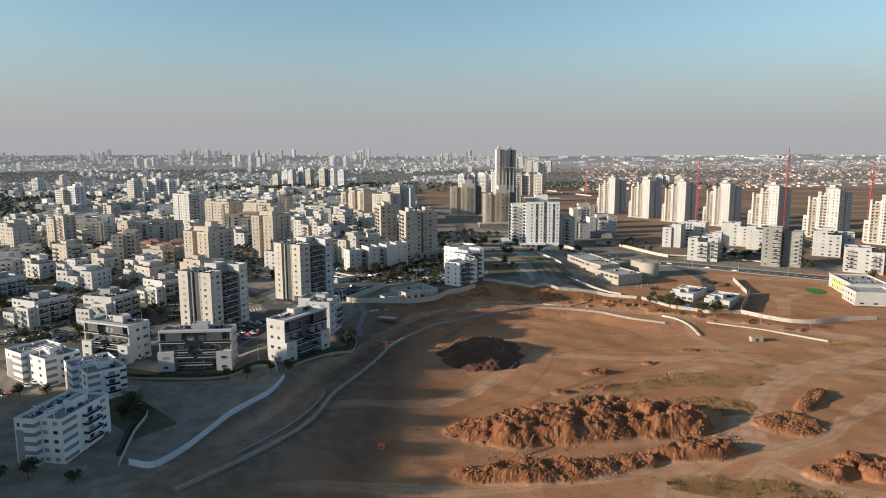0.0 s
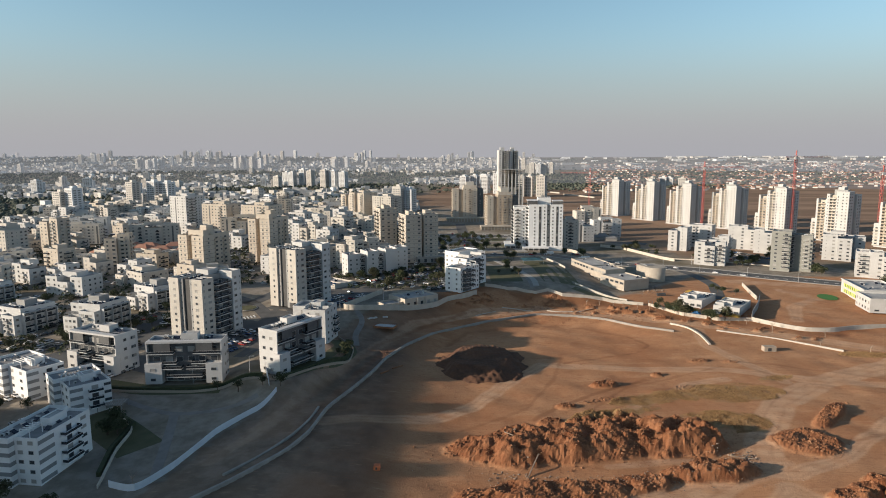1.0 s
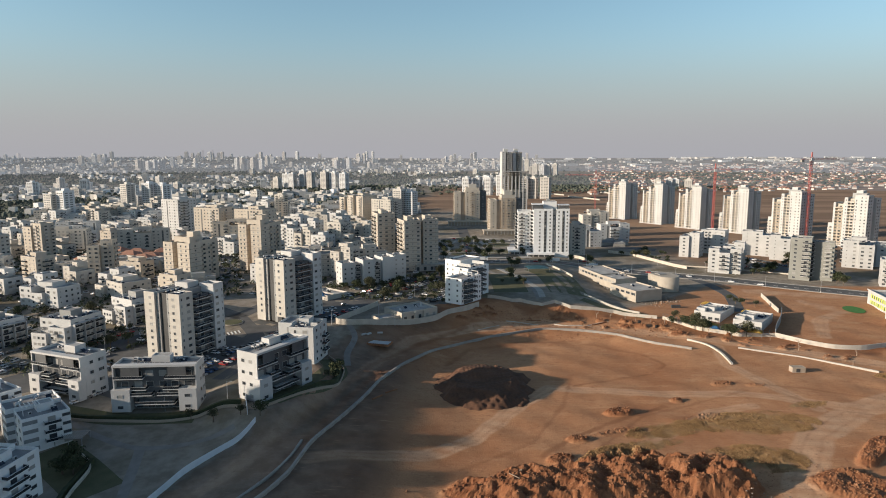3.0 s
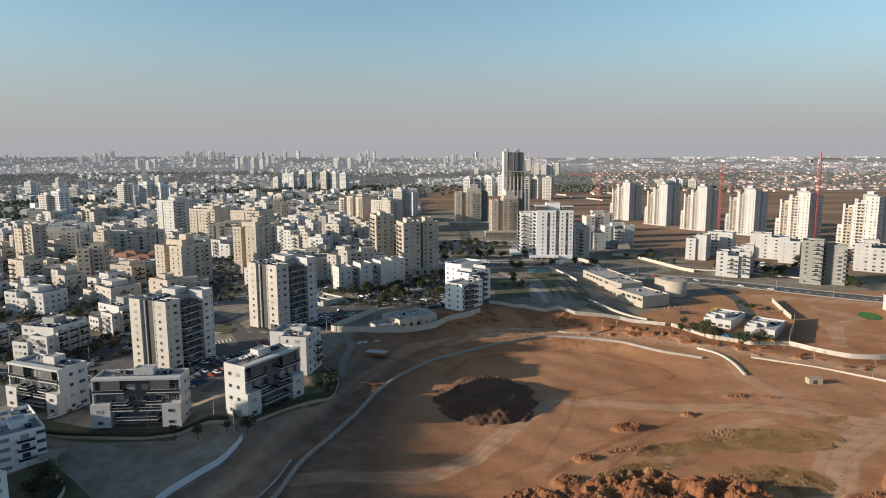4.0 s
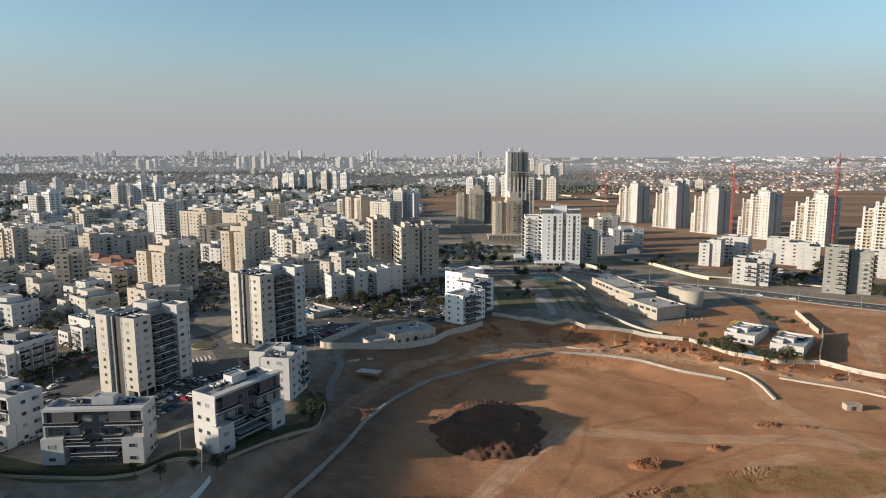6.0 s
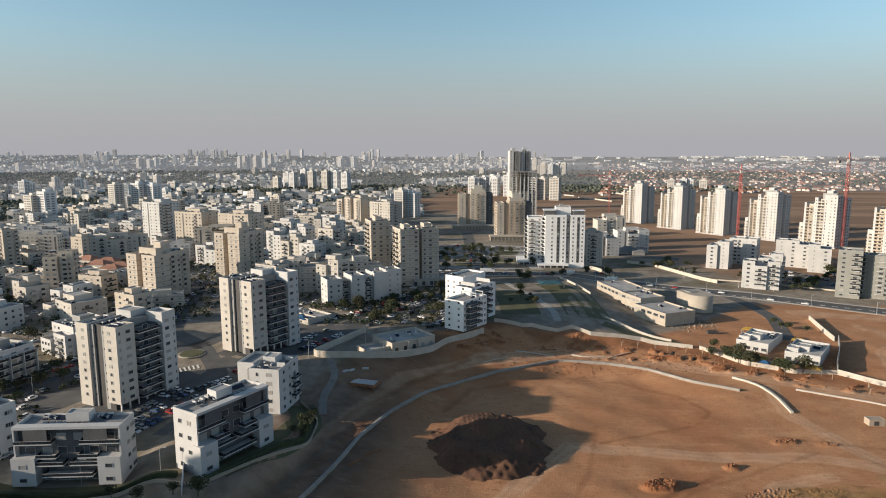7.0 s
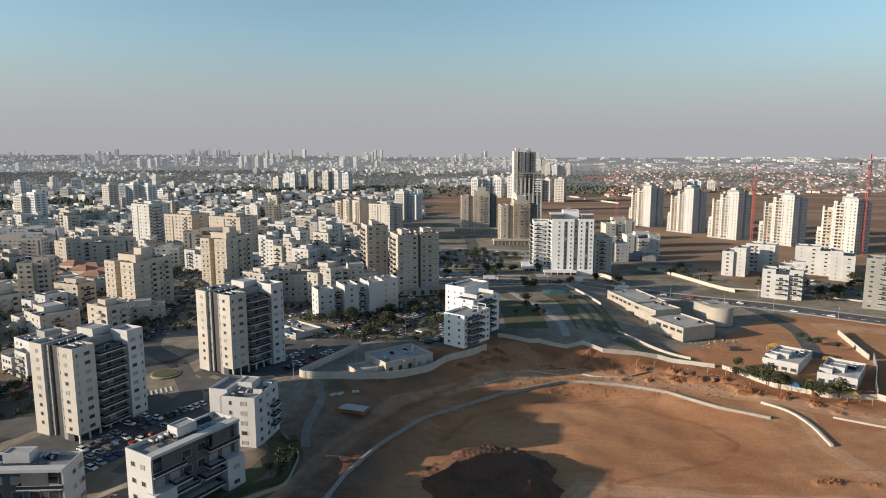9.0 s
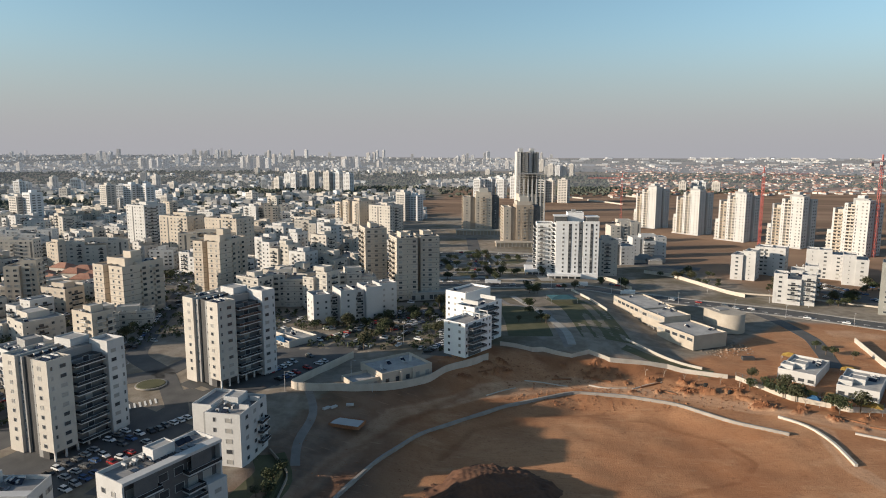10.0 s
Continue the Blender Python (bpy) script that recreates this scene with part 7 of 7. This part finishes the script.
    (-133, 303, -123, 337, 10, 160), (-160, 300, -146, 306, 6, -110), (-168, 262, -150, 300, 9, 70), (-196, 238, -186, 262, 8, 150), (-178, 225, -170, 236, 4, 150), (-112, 352, -102, 368, 6, -30), (-118, 388, -104, 412, 8, -28), (-58, 452, -44, 470, 8, 30), (-90, 430, -74, 452, 8, -35), (-84, 470, -60, 462, 7, 100), (-240, 318, -214, 345, 8, 50), (-262, 300, -238, 316, 7, 40), (-150, 440, -138, 480, 9, 80), (-110, 615, -72, 655, 16, -45), (-100, 606, -62, 644, 16, 135), (-64, 660, -48, 698, 12, 10),
    (205, 610, 222, 574, 10, -30), (258, 640, 268, 604, 9, -28), (262, 596, 276, 560, 9, 150), (-80, 600, -30, 596, 7, 178), (-30, 660, -33, 735, 7, 92), (-12, 655, -20, 735, 6, -88), (130, 662, 150, 610, 6, -65), (300, 560, 330, 545, 8, 60), (66, 616, 82, 610, 4, 170),
    (-20, 590, 60, 586, 5, 180), (90, 585, 200, 524, 8, -30), (100, 576, 220, 507, 7, 150), (-50, 752, 60, 730, 9, 175), (-25, 640, -28, 720, 6, 90), (-300, 268, -230, 303, 8, 28), (-74, 425, -66, 440, 4, 60)]
for ax, ay, bx, by, n, turn in LOTS:
    for i in range(n):
        if rc.random() < 0.85:
            u = (i + 0.5) / n
            car(ax + (bx - ax) * u, ay + (by - ay) * u, turn + rc.gauss(0, 3) + rc.choice((0, 180)), rc.choice((0, 0, 0, 1, 1, 2, 3, 3, 4, 5)))


def lorry(x, y, turn, label, length=8.0):
    b = thing("lorry", label, "lorry", x, y, float(ground_z(x, y)) + 0.1, turn)
    slab(b, "cargo_box", -length / 2, -1.2, 0.9, length / 2 - 2.2, 1.2, 3.4, CARS[0])
    slab(b, "cab", length / 2 - 2.0, -1.1, 0.5, length / 2, 1.1, 2.6, CARS[0])
    slab(b, "windscreen", length / 2 - 0.6, -1.0, 1.6, length / 2 + 0.03, 1.0, 2.4, GLASS)
    slab(b, "chassis", -length / 2, -0.9, 0.5, length / 2 - 0.2, 0.9, 0.9, DARK)
    for wx in (-length * 0.3, -length * 0.12, length * 0.36):
        for wy in (-1.05, 1.05):
            put("wheel", WHEEL, b, pose(wx, wy, 0.45) @ Matrix.Diagonal((1.4, 1.2, 1.4, 1)))


lorry(52, 590, 180, "white box lorry on the avenue")
lorry(82, 582, 175, "white box lorry on the avenue", 9.5)
lorry(-10, 592, 4, "white bus-like van on the avenue", 11)
lorry(-176, 352, 55, "white box lorry parked on the street", 8.5)


# ---- lamp posts and masts ----
def lamp_post(x, y, turn, tall=8.0):
    b = thing("street_lamp", "slender grey street lamp post", "street lamp", x, y, gz(x, y), turn, "street lamps")
    me = shared(f"lamp_pole_{tall}", lambda bm: bmesh.ops.create_cone(bm, cap_ends=True, segments=6, radius1=0.12, radius2=0.06, depth=tall, matrix=Matrix.Translation((0, 0, tall / 2))), METAL)
    put("pole", me, b, Matrix())
    put("arm", shared("lamp_arm", lambda bm: box(bm, 0, -0.04, 0, 1.6, 0.04, 0.08), METAL), b, pose(0, 0, tall - 0.1))
    put("lamp_head", shared("lamp_head", lambda bm: box(bm, 1.3, -0.14, -0.08, 2.1, 0.14, 0.06), FRAME), b, pose(0, 0, tall))


for k, (x, y, a) in enumerate(((-100, 270, 0), (-124, 268, 0), (-84, 285, 200), (-106, 345, 180), (-150, 372, 90), (-62, 384, 30), (-48, 430, 20), (-20, 560, 0), (30, 577, -90),
                               (70, 575, -90), (110, 560, -90), (140, 545, -90), (165, 532, -90), (195, 515, -90), (225, 498, -90), (140, 600, 100), (170, 570, 100), (190, 560, 100),
                               (80, 600, 90), (0, 640, 0), (-20, 690, 0), (100, 545, 0), (-186, 330, 200), (-130, 420, 200), (-85, 371, 0), (-52, 377, 0))):
    lamp_post(x, y, a)


# ---- tower cranes ----
def crane(x, y, zb, tall, jib, turn):
    """A red lattice tower crane."""
    b = thing("tower_crane", "red lattice tower crane over the white towers", "tower crane", x, y, zb, turn, "tower cranes")

    def lattice(bm, length, half, bay, thick):
        n = int(length / bay)
        for sx in (-1, 1):
            for sy in (-1, 1):
                box(bm, sx * half - thick, sy * half - thick, 0, sx * half + thick, sy * half + thick, length)
        for k in range(n):
            for ax in range(2):
                for s in (-1, 1):
                    p = Vector((s * half, -half, k * bay)) if ax else Vector((-half, s * half, k * bay))
                    q = Vector((s * half, half, (k + 1) * bay)) if ax else Vector((half, s * half, (k + 1) * bay))
                    if k % 2:
                        p.z, q.z = q.z, p.z
                    d = q - p
                    side = d.cross(Vector((0.3, 0.7, 0.2))).normalized() * thick
                    other = d.cross(side).normalized() * thick
                    vs = [bm.verts.new(e + o) for e in (p, q) for o in (side, other, -side, -other)]
                    for i in range(4):
                        bm.faces.new((vs[i], vs[(i + 1) % 4], vs[4 + (i + 1) % 4], vs[4 + i]))
    bm = bmesh.new()
    lattice(bm, tall, 1.0, 3.0, 0.15)
    part("mast", bm, STEEL, b)
    for name, l, a in (("jib", jib, 90), ("counter_jib", jib * 0.3, -90)):
        bm = bmesh.new()
        lattice(bm, l, 0.7, 2.6, 0.09)
        ob = part(name, bm, STEEL, b)
        ob.matrix_basis = pose(0, 0, tall - 2, 0, a, 0)
    slab(b, "cab", -1.4, -1.4, tall - 4.5, 1.4, 1.4, tall - 1.5, WHITE)
    slab(b, "counterweight", -jib * 0.3, -1.2, tall - 5.5, -jib * 0.3 + 3, 1.2, tall - 2.8, CONCRETE)
    slab(b, "apex", -0.5, -0.5, tall, 0.5, 0.5, tall + 5, STEEL)


crane(262, 841, 6, 78, 50, 8)
crane(338, 770, 6, 91, 46, 20)
crane(395, 705, 6, 76, 46, 10)
crane(148, 1010, 6, 66, 44, 170)


# ---- the city beyond ----
def far_boxes(name, spots, mats, label, category, pitched=False):
    """Many simple houses in one mesh: x, y, z, w, d, h, turn, material."""
    vs, fs, mi = [], [], []
    for x, y, z, w, d, h, turn, m in spots:
        c, s = math.cos(turn), math.sin(turn)
        k = len(vs)
        for zz in (z - 3, z + h):
            for px, py in ((-w, -d), (w, -d), (w, d), (-w, d)):
                vs.append((x + (px * c - py * s) / 2, y + (px * s + py * c) / 2, zz))
        fs += [(k, k + 1, k + 5, k + 4), (k + 1, k + 2, k + 6, k + 5), (k + 2, k + 3, k + 7, k + 6), (k + 3, k, k + 4, k + 7)]
        mi += [m] * 4
        if pitched:
            t = len(vs)
            for px in (-w, w):
                vs.append((x + px * 0.25 * c, y + px * 0.25 * s, z + h + 2.6))
            fs += [(k + 4, k + 5, t + 1, t), (k + 6, k + 7, t, t + 1), (k + 5, k + 6, t + 1), (k + 7, k + 4, t)]
            mi += [3] * 4
        else:
            fs.append((k + 4, k + 5, k + 6, k + 7))
            mi.append(m)
    me = bpy.data.meshes.new(name)
    me.from_pydata(vs, [], fs)
    for m in mats:
        me.materials.append(m)
    me.polygons.foreach_set("material_index", mi)
    return tagged(new(name, me), label, category, kind="stuff")


def far_z(x, y):
    return (8.0 if y > 905 else gz(x, y)) + float(far_rise(x, y))


def far_wall_material(name, a, b):
    """Plain plaster that varies a little from house to house, a kilometre off."""
    return make_material(name, a, b, 0.85, 0.05, 0.6, 0.0, island=0.18)


FARW, FARC, FARG = far_wall_material("far_white_walls", (0.60, 0.605, 0.61), (0.70, 0.705, 0.71)), far_wall_material("far_cream_walls", (0.52, 0.49, 0.45), (0.62, 0.59, 0.55)), far_wall_material("far_grey_walls", (0.34, 0.34, 0.345), (0.44, 0.44, 0.44))
rf = np.random.RandomState(123)
low, tall_spots, red = [], [], []
while len(low) < 4600:
    y = 900 + 3500 * rf.rand() ** 1.25
    x = rf.uniform(-0.95, 0.75) * y
    if x > -0.14 * y + 30 and y < 1900 + 0.35 * x and x < 900 or x > 120 or x > -230 and y < 1060:
        continue
    if fbm(x, y, 260, 3, 31) > 0.02 + 0.12 * (y > 2400):
        continue
    size = rf.uniform(8, 17)
    low.append((x, y, far_z(x, y), size, rf.uniform(8, 13), rf.choice((3, 4, 6, 6, 9, 12)), rf.uniform(-0.6, 0.4), rf.choice((0, 1, 1, 2, 2))))
far_boxes("distant_houses", low, [FARW, FARC, FARG, TILE], "pale low houses of the distant city", "houses")
for _ in range(190):
    y = 1150 + 3300 * rf.rand()
    x = rf.uniform(-0.95, 0.1) * y
    if x > -260 and y < 1700 or math.sin(x * 0.006) + math.cos(y * 0.005 + x * 0.002) < 0.3:
        continue
    tall_spots.append((x, y, far_z(x, y), rf.uniform(13, 18), rf.uniform(12, 16), rf.uniform(20, 36), rf.uniform(-0.6, 0.3), rf.choice((0, 1, 1))))
for bx, by, n, h in ((-608, 885, 2, 48), (-582, 1054, 3, 48), (-150, 1036, 2, 42), (-560, 1750, 4, 48), (-420, 1650, 3, 50), (-1500, 2700, 5, 46), (-1150, 2900, 6, 52), (-760, 3100, 4, 50), (40, 2900, 5, 50), (150, 2500, 4, 48), (-60, 1500, 4, 46), (60, 1400, 3, 44), (420, 1750, 4, 26)):
    for k in range(n):      # known clusters of flats
        tall_spots.append((bx + 24 * k + rf.uniform(-5, 5), by + rf.uniform(-14, 14), far_z(bx, by), rf.uniform(15, 19), 16, h * rf.uniform(0.85, 1.05) - 0.1 * far_z(bx, by), -0.4, rf.choice((0, 1))))
for k in range(46):      # blocks along the skyline
    y = rf.uniform(3000, 4600)
    x = rf.choice((-0.62, -0.45, -0.33, -0.2, -0.05, 0.06)) * y + rf.normal(0, 90)
    tall_spots.append((x, y, far_z(x, y), rf.uniform(14, 20), rf.uniform(14, 18), rf.uniform(30, 52), rf.uniform(-0.5, 0.3), rf.choice((0, 1, 1))))


def apartment_block(x, y, z, w, d, h, turn, wall, label):
    """A far block of flats: walls, roof house and its rows of dark openings."""
    b = thing("apartment_block", label, "apartment building", x, y, z, math.degrees(turn), "distant blocks of flats")
    bm = bmesh.new()
    box(bm, -w / 2, -d / 2, -3, w / 2, d / 2, h)
    box(bm, -w * 0.2, -d * 0.2, h - 0.1, w * 0.2, d * 0.25, h + 3)
    part("wall", bm, wall, b)
    bm = bmesh.new()
    for s in range(int(h / 3.1)):
        for u in (0.12, 0.42, 0.68):
            box(bm, -w / 2 + u * w, -d / 2 - 0.25, 3.1 * s + 1.0, -w / 2 + (u + 0.2) * w, -d / 2 + 0.1, 3.1 * s + 2.5)
        for u in (0.15, 0.55):
            box(bm, w / 2 - 0.1, -d / 2 + u * d, 3.1 * s + 1.0, w / 2 + 0.25, -d / 2 + (u + 0.24) * d, 3.1 * s + 2.5)
    tagged(part("glazing", bm, FARGLASS, b), kind="stuff")


# Openings paler than near panes; the colour stands in for haze.
FARGLASS = make_material("far_shaded_openings", (0.12, 0.125, 0.13), (0.20, 0.20, 0.20), 0.5, 0.2, 2.0, 0.0)
for x, y, z, w, d, h, turn, m in tall_spots:
    apartment_block(x, y, z, w, d, h, turn, (FARW, FARC)[m], "pale cream block of flats in the distant city" if m else "white block of flats in the distant city")
for _ in range(1900):
    y = rf.uniform(1480, 3400)
    x = rf.uniform(0.14, 0.8) * y
    if y < 1430 + 0.33 * x:
        continue
    red.append((x, y, far_z(x, y), rf.uniform(9, 15), rf.uniform(8, 12), rf.uniform(2.6, 4.5), rf.uniform(-0.8, 0.8), rf.choice((1, 1, 2))))
far_boxes("red_roofed_houses", red, [FARW, FARC, FARG, TILE], "white houses with red tiled roofs beyond the fields", "houses", True)
far_boxes("far_sheds", [(x, y, far_z(x, y), rf.uniform(18, 70), rf.uniform(15, 40), rf.uniform(5, 11), rf.uniform(-0.3, 0.3), rf.choice((0, 1, 2))) for x, y in ((rf.uniform(-100, 3200), rf.uniform(3000, 4600)) for _ in range(260))], [FARW, FARC, FARG, TILE], "white industrial sheds on the far plain", "sheds")
nearred = [(-335 + k % 4 * 22, 545 + k // 4 * 20 + k % 3 * 4, gz(-335, 550), 15, 12, 5, 0.3 * k, 1) for k in range(12)]
for k, (x, y, z, w, d, h, turn, m) in enumerate(nearred):
    b = thing("tiled_house", "low house with a red tiled hip roof", "house", x, y, z, math.degrees(turn) % 60 - 30, "red-roofed houses")
    slab(b, "wall", -w / 2, -d / 2, -0.5, w / 2, d / 2, h, CREAM)
    bm = bmesh.new()
    e = 0.6
    c = [bm.verts.new(p) for p in ((-w / 2 - e, -d / 2 - e, h), (w / 2 + e, -d / 2 - e, h), (w / 2 + e, d / 2 + e, h), (-w / 2 - e, d / 2 + e, h))]
    r = [bm.verts.new((-w * 0.2, 0, h + 3.2)), bm.verts.new((w * 0.2, 0, h + 3.2))]
    for q in ((c[0], c[1], r[1], r[0]), (c[1], c[2], r[1]), (c[2], c[3], r[0], r[1]), (c[3], c[0], r[0]), (c[3], c[2], c[1], c[0])):
        bm.faces.new(q)
    part("roof", bm, TILE, b)
    windows(b, (-w / 2, -d / 2, w / 2, d / 2), "S", 1, 0, 3, 4, 1.4, 1.3, 1.4)


def far_woods():
    """Dark tree clumps between the far houses."""
    rng = np.random.RandomState(5)
    ico = np.array([(0, 0, 1), (0.9, 0, 0.35), (0.28, 0.85, 0.35), (-0.72, 0.53, 0.35), (-0.72, -0.53, 0.35), (0.28, -0.85, 0.35), (0.6, 0.5, -0.4), (-0.3, 0.8, -0.4), (-0.85, 0, -0.4), (-0.3, -0.8, -0.4), (0.6, -0.5, -0.4)])
    tri = np.array([(0, 1, 2), (0, 2, 3), (0, 3, 4), (0, 4, 5), (0, 5, 1), (1, 6, 2), (2, 6, 7), (2, 7, 3), (3, 7, 8), (3, 8, 4), (4, 8, 9), (4, 9, 5), (5, 9, 10), (5, 10, 1), (1, 10, 6)])
    vs, fs, k = [], [], 0
    while k < 21000:
        y = 780 + 3500 * rng.rand() ** 1.4
        x = rng.uniform(-0.95, 0.8) * y
        if x > -0.16 * y + 20 and y < 1500 + 0.33 * x:
            continue
        if fbm(x, y, 260, 3, 31) < -0.12 and rng.rand() < 0.8:
            continue
        if x > -0.1 * y and y > 2600 and rng.rand() < 0.75:
            continue
        for _ in range(2):
            r = rng.uniform(2.0, 5.0)
            v = ico * rng.uniform(0.75, 1.25, (11, 1)) * r * [1.15, 1.15, 0.9]
            vs.append(v + [x + rng.normal(0, 6), y + rng.normal(0, 6), far_z(x, y) + r * 0.6 + 1])
            fs.append(tri + 11 * k)
            k += 1
    me = bpy.data.meshes.new("distant_trees")
    me.from_pydata(np.concatenate(vs), [], np.concatenate(fs))
    # Greyer and paler than near leaves, to put haze into the colour.
    me.materials.append(make_material("dusty_foliage", (0.065, 0.075, 0.058), (0.105, 0.115, 0.09), 0.9, 0.02, 0.3, 0.0, island=0.25))
    tagged(new("distant_trees", me), "dark green trees between the distant houses", "trees", kind="stuff")


far_woods()


# ---- shrubs, small trees and parked cars through the quarter ----
def town_spots(count, seed, gap):
    rng = random.Random(seed)
    out = []
    while len(out) < count:
        y = rng.uniform(300, 900)
        x = rng.uniform(-0.8 * y, -20)
        if y < 420 and x > -170 or x > -60 - 0.25 * max(0, y - 560) and y > 520:
            continue
        if any(math.hypot(x - a, y - b) < r * 0.85 + gap for a, b, r in TAKEN):
            continue
        out.append((x, y, rng))
    return out


def shrubbery():
    vs, fs = [], []
    for x, y, rng in town_spots(2300, 61, 0.5):
        z, r = gz(x, y), rng.uniform(0.8, 2.4)
        for _ in range(34):
            a, e = rng.uniform(0, 6.28), rng.uniform(-0.1, 1.5)
            c = Vector((math.cos(a) * math.cos(e), math.sin(a) * math.cos(e), math.sin(e) * 1.1)) * r * rng.uniform(0.7, 1.0) + Vector((x, y, z + 0.3 * r))
            p, q = Vector([rng.gauss(0, 0.28) for _ in range(3)]), Vector([rng.gauss(0, 0.28) for _ in range(3)])
            k = len(vs)
            vs += [c - p, c - q, c + p, c + q]
            fs.append((k, k + 1, k + 2, k + 3))
    me = bpy.data.meshes.new("shrubbery")
    me.from_pydata([tuple(v) for v in vs], [], fs)
    me.materials.append(LEAF)
    tagged(new("shrubbery", me), "dark green shrubs and small trees between the flats", "shrubs", kind="stuff")


def far_cars():
    vs, fs, mi = [], [], []
    for x, y, rng in town_spots(700, 62, 1.5):
        a, z, m = rng.choice((-0.38, 1.2, 1.2)) + rng.gauss(0, 0.1), gz(x, y), rng.choice((0, 0, 0, 1, 2, 3))
        for hw, hl, z0, z1, mat in ((0.85, 2.1, 0.25, 0.95, m), (0.7, 1.1, 0.95, 1.45, 4)):
            k = len(vs)
            for zz in (z0, z1):
                for px, py in ((-hl, -hw), (hl, -hw), (hl, hw), (-hl, hw)):
                    vs.append((x + px * math.cos(a) - py * math.sin(a), y + px * math.sin(a) + py * math.cos(a), z + zz))
            fs += [(k, k + 1, k + 5, k + 4), (k + 1, k + 2, k + 6, k + 5), (k + 2, k + 3, k + 7, k + 6), (k + 3, k, k + 4, k + 7), (k + 4, k + 5, k + 6, k + 7)]
            mi += [mat] * 4 + [m]
    me = bpy.data.meshes.new("distant_cars")
    me.from_pydata(vs, [], fs)
    for m in (*CARS[:4], GLASS):
        me.materials.append(m)
    me.polygons.foreach_set("material_index", mi)
    tagged(new("distant_cars", me), "small parked cars through the dense quarter", "cars", kind="stuff")


shrubbery()
far_cars()


def haze_shell(radius, top, thick, tint):
    """A glowing, half-clear shell round the far city that stands in for evening haze."""
    bm = bmesh.new()
    n, lo, hi = 96, [], []
    for i in range(n):
        a = 2 * math.pi * i / n
        lo.append(bm.verts.new((radius * math.cos(a), radius * math.sin(a), -60)))
        hi.append(bm.verts.new((radius * math.cos(a), radius * math.sin(a), top)))
    for i in range(n):
        bm.faces.new((lo[(i + 1) % n], lo[i], hi[i], hi[(i + 1) % n]))
    m = bpy.data.materials.new("haze")
    m.use_nodes = True
    nd, ln = m.node_tree.nodes, m.node_tree.links
    nd.remove(nd["Principled BSDF"])
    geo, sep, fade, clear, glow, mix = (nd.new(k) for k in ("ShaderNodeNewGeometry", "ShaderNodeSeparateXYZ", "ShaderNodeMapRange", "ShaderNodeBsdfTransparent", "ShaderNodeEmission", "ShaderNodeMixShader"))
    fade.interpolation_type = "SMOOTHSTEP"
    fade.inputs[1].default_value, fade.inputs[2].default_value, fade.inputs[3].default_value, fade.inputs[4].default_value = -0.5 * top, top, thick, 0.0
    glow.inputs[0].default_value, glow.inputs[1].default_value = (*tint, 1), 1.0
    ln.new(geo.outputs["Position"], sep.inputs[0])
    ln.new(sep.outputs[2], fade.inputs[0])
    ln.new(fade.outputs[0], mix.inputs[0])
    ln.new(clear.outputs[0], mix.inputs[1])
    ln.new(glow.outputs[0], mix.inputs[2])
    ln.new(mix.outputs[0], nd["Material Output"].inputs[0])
    tagged(new("backdrop", mesh_of("backdrop", bm, m)), "glowing half-clear shell standing in for far haze", "sky", kind="structure")


# The two nearer shells pale what lies behind them by their own glow.
haze_shell(4850, 900, 1.0, (0.31, 0.30, 0.32))
haze_shell(2900, 300, 0.55, (0.275, 0.285, 0.31))
haze_shell(1900, 200, 0.30, (0.275, 0.285, 0.31))


# rollers and small things on the dirt road
for k, (x, y) in enumerate(((84, 411), (93, 408))):
    b = thing("tyre_stack", "stack of dark old tyres on the dirt road", "tyres", x, y, float(ground_z(x, y)), 20 * k, "tyre stacks")
    for j in range(3):
        m = Matrix.Translation((0.15 * j, 0, 0.3 + 0.42 * j)) @ Matrix.Diagonal((2.6, 1.8, 2.6, 1)) @ Matrix.Rotation(math.pi / 2, 4, "X")
        put("tyre", WHEEL, b, m)
for x, y, l, a in ((20, 415, 9, 15), (34, 419, 12, -8), (58, 414, 10, 25), (64, 410, 8, -20), (-12, 408, 7, 30), (128, 386, 7, -30), (134, 380, 6, -20), (-48, 290, 6, 60), (-44, 298, 7, 55)):
    c, s = math.cos(radians(a)), math.sin(radians(a))
    pole_thing("pipe", "dark pipe lying on bare earth", "pipe", on_ground(x, y, 0.25), on_ground(x + l * c, y + l * s, 0.25), 0.5, CLOD)


def garden_pergola(x, y, z, turn):
    b = thing("pergola", "grey slatted garden pergola beside white flats", "pergola", x, y, z, turn)
    for px in (0, 4.5, 9):
        for py in (0, 6):
            slab(b, "post", px, py, -0.3, px + 0.2, py + 0.2, 2.7, GREY)
    for py in (0, 6):
        slab(b, "beam", -0.3, py, 2.7, 9.5, py + 0.2, 2.95, GREY)
    for k in range(16):
        slab(b, "slat", -0.2 + 0.6 * k, -0.4, 2.95, 0.15 + 0.6 * k, 6.6, 3.05, PAVING)


garden_pergola(-149, 240, gz(-145, 241), 8)
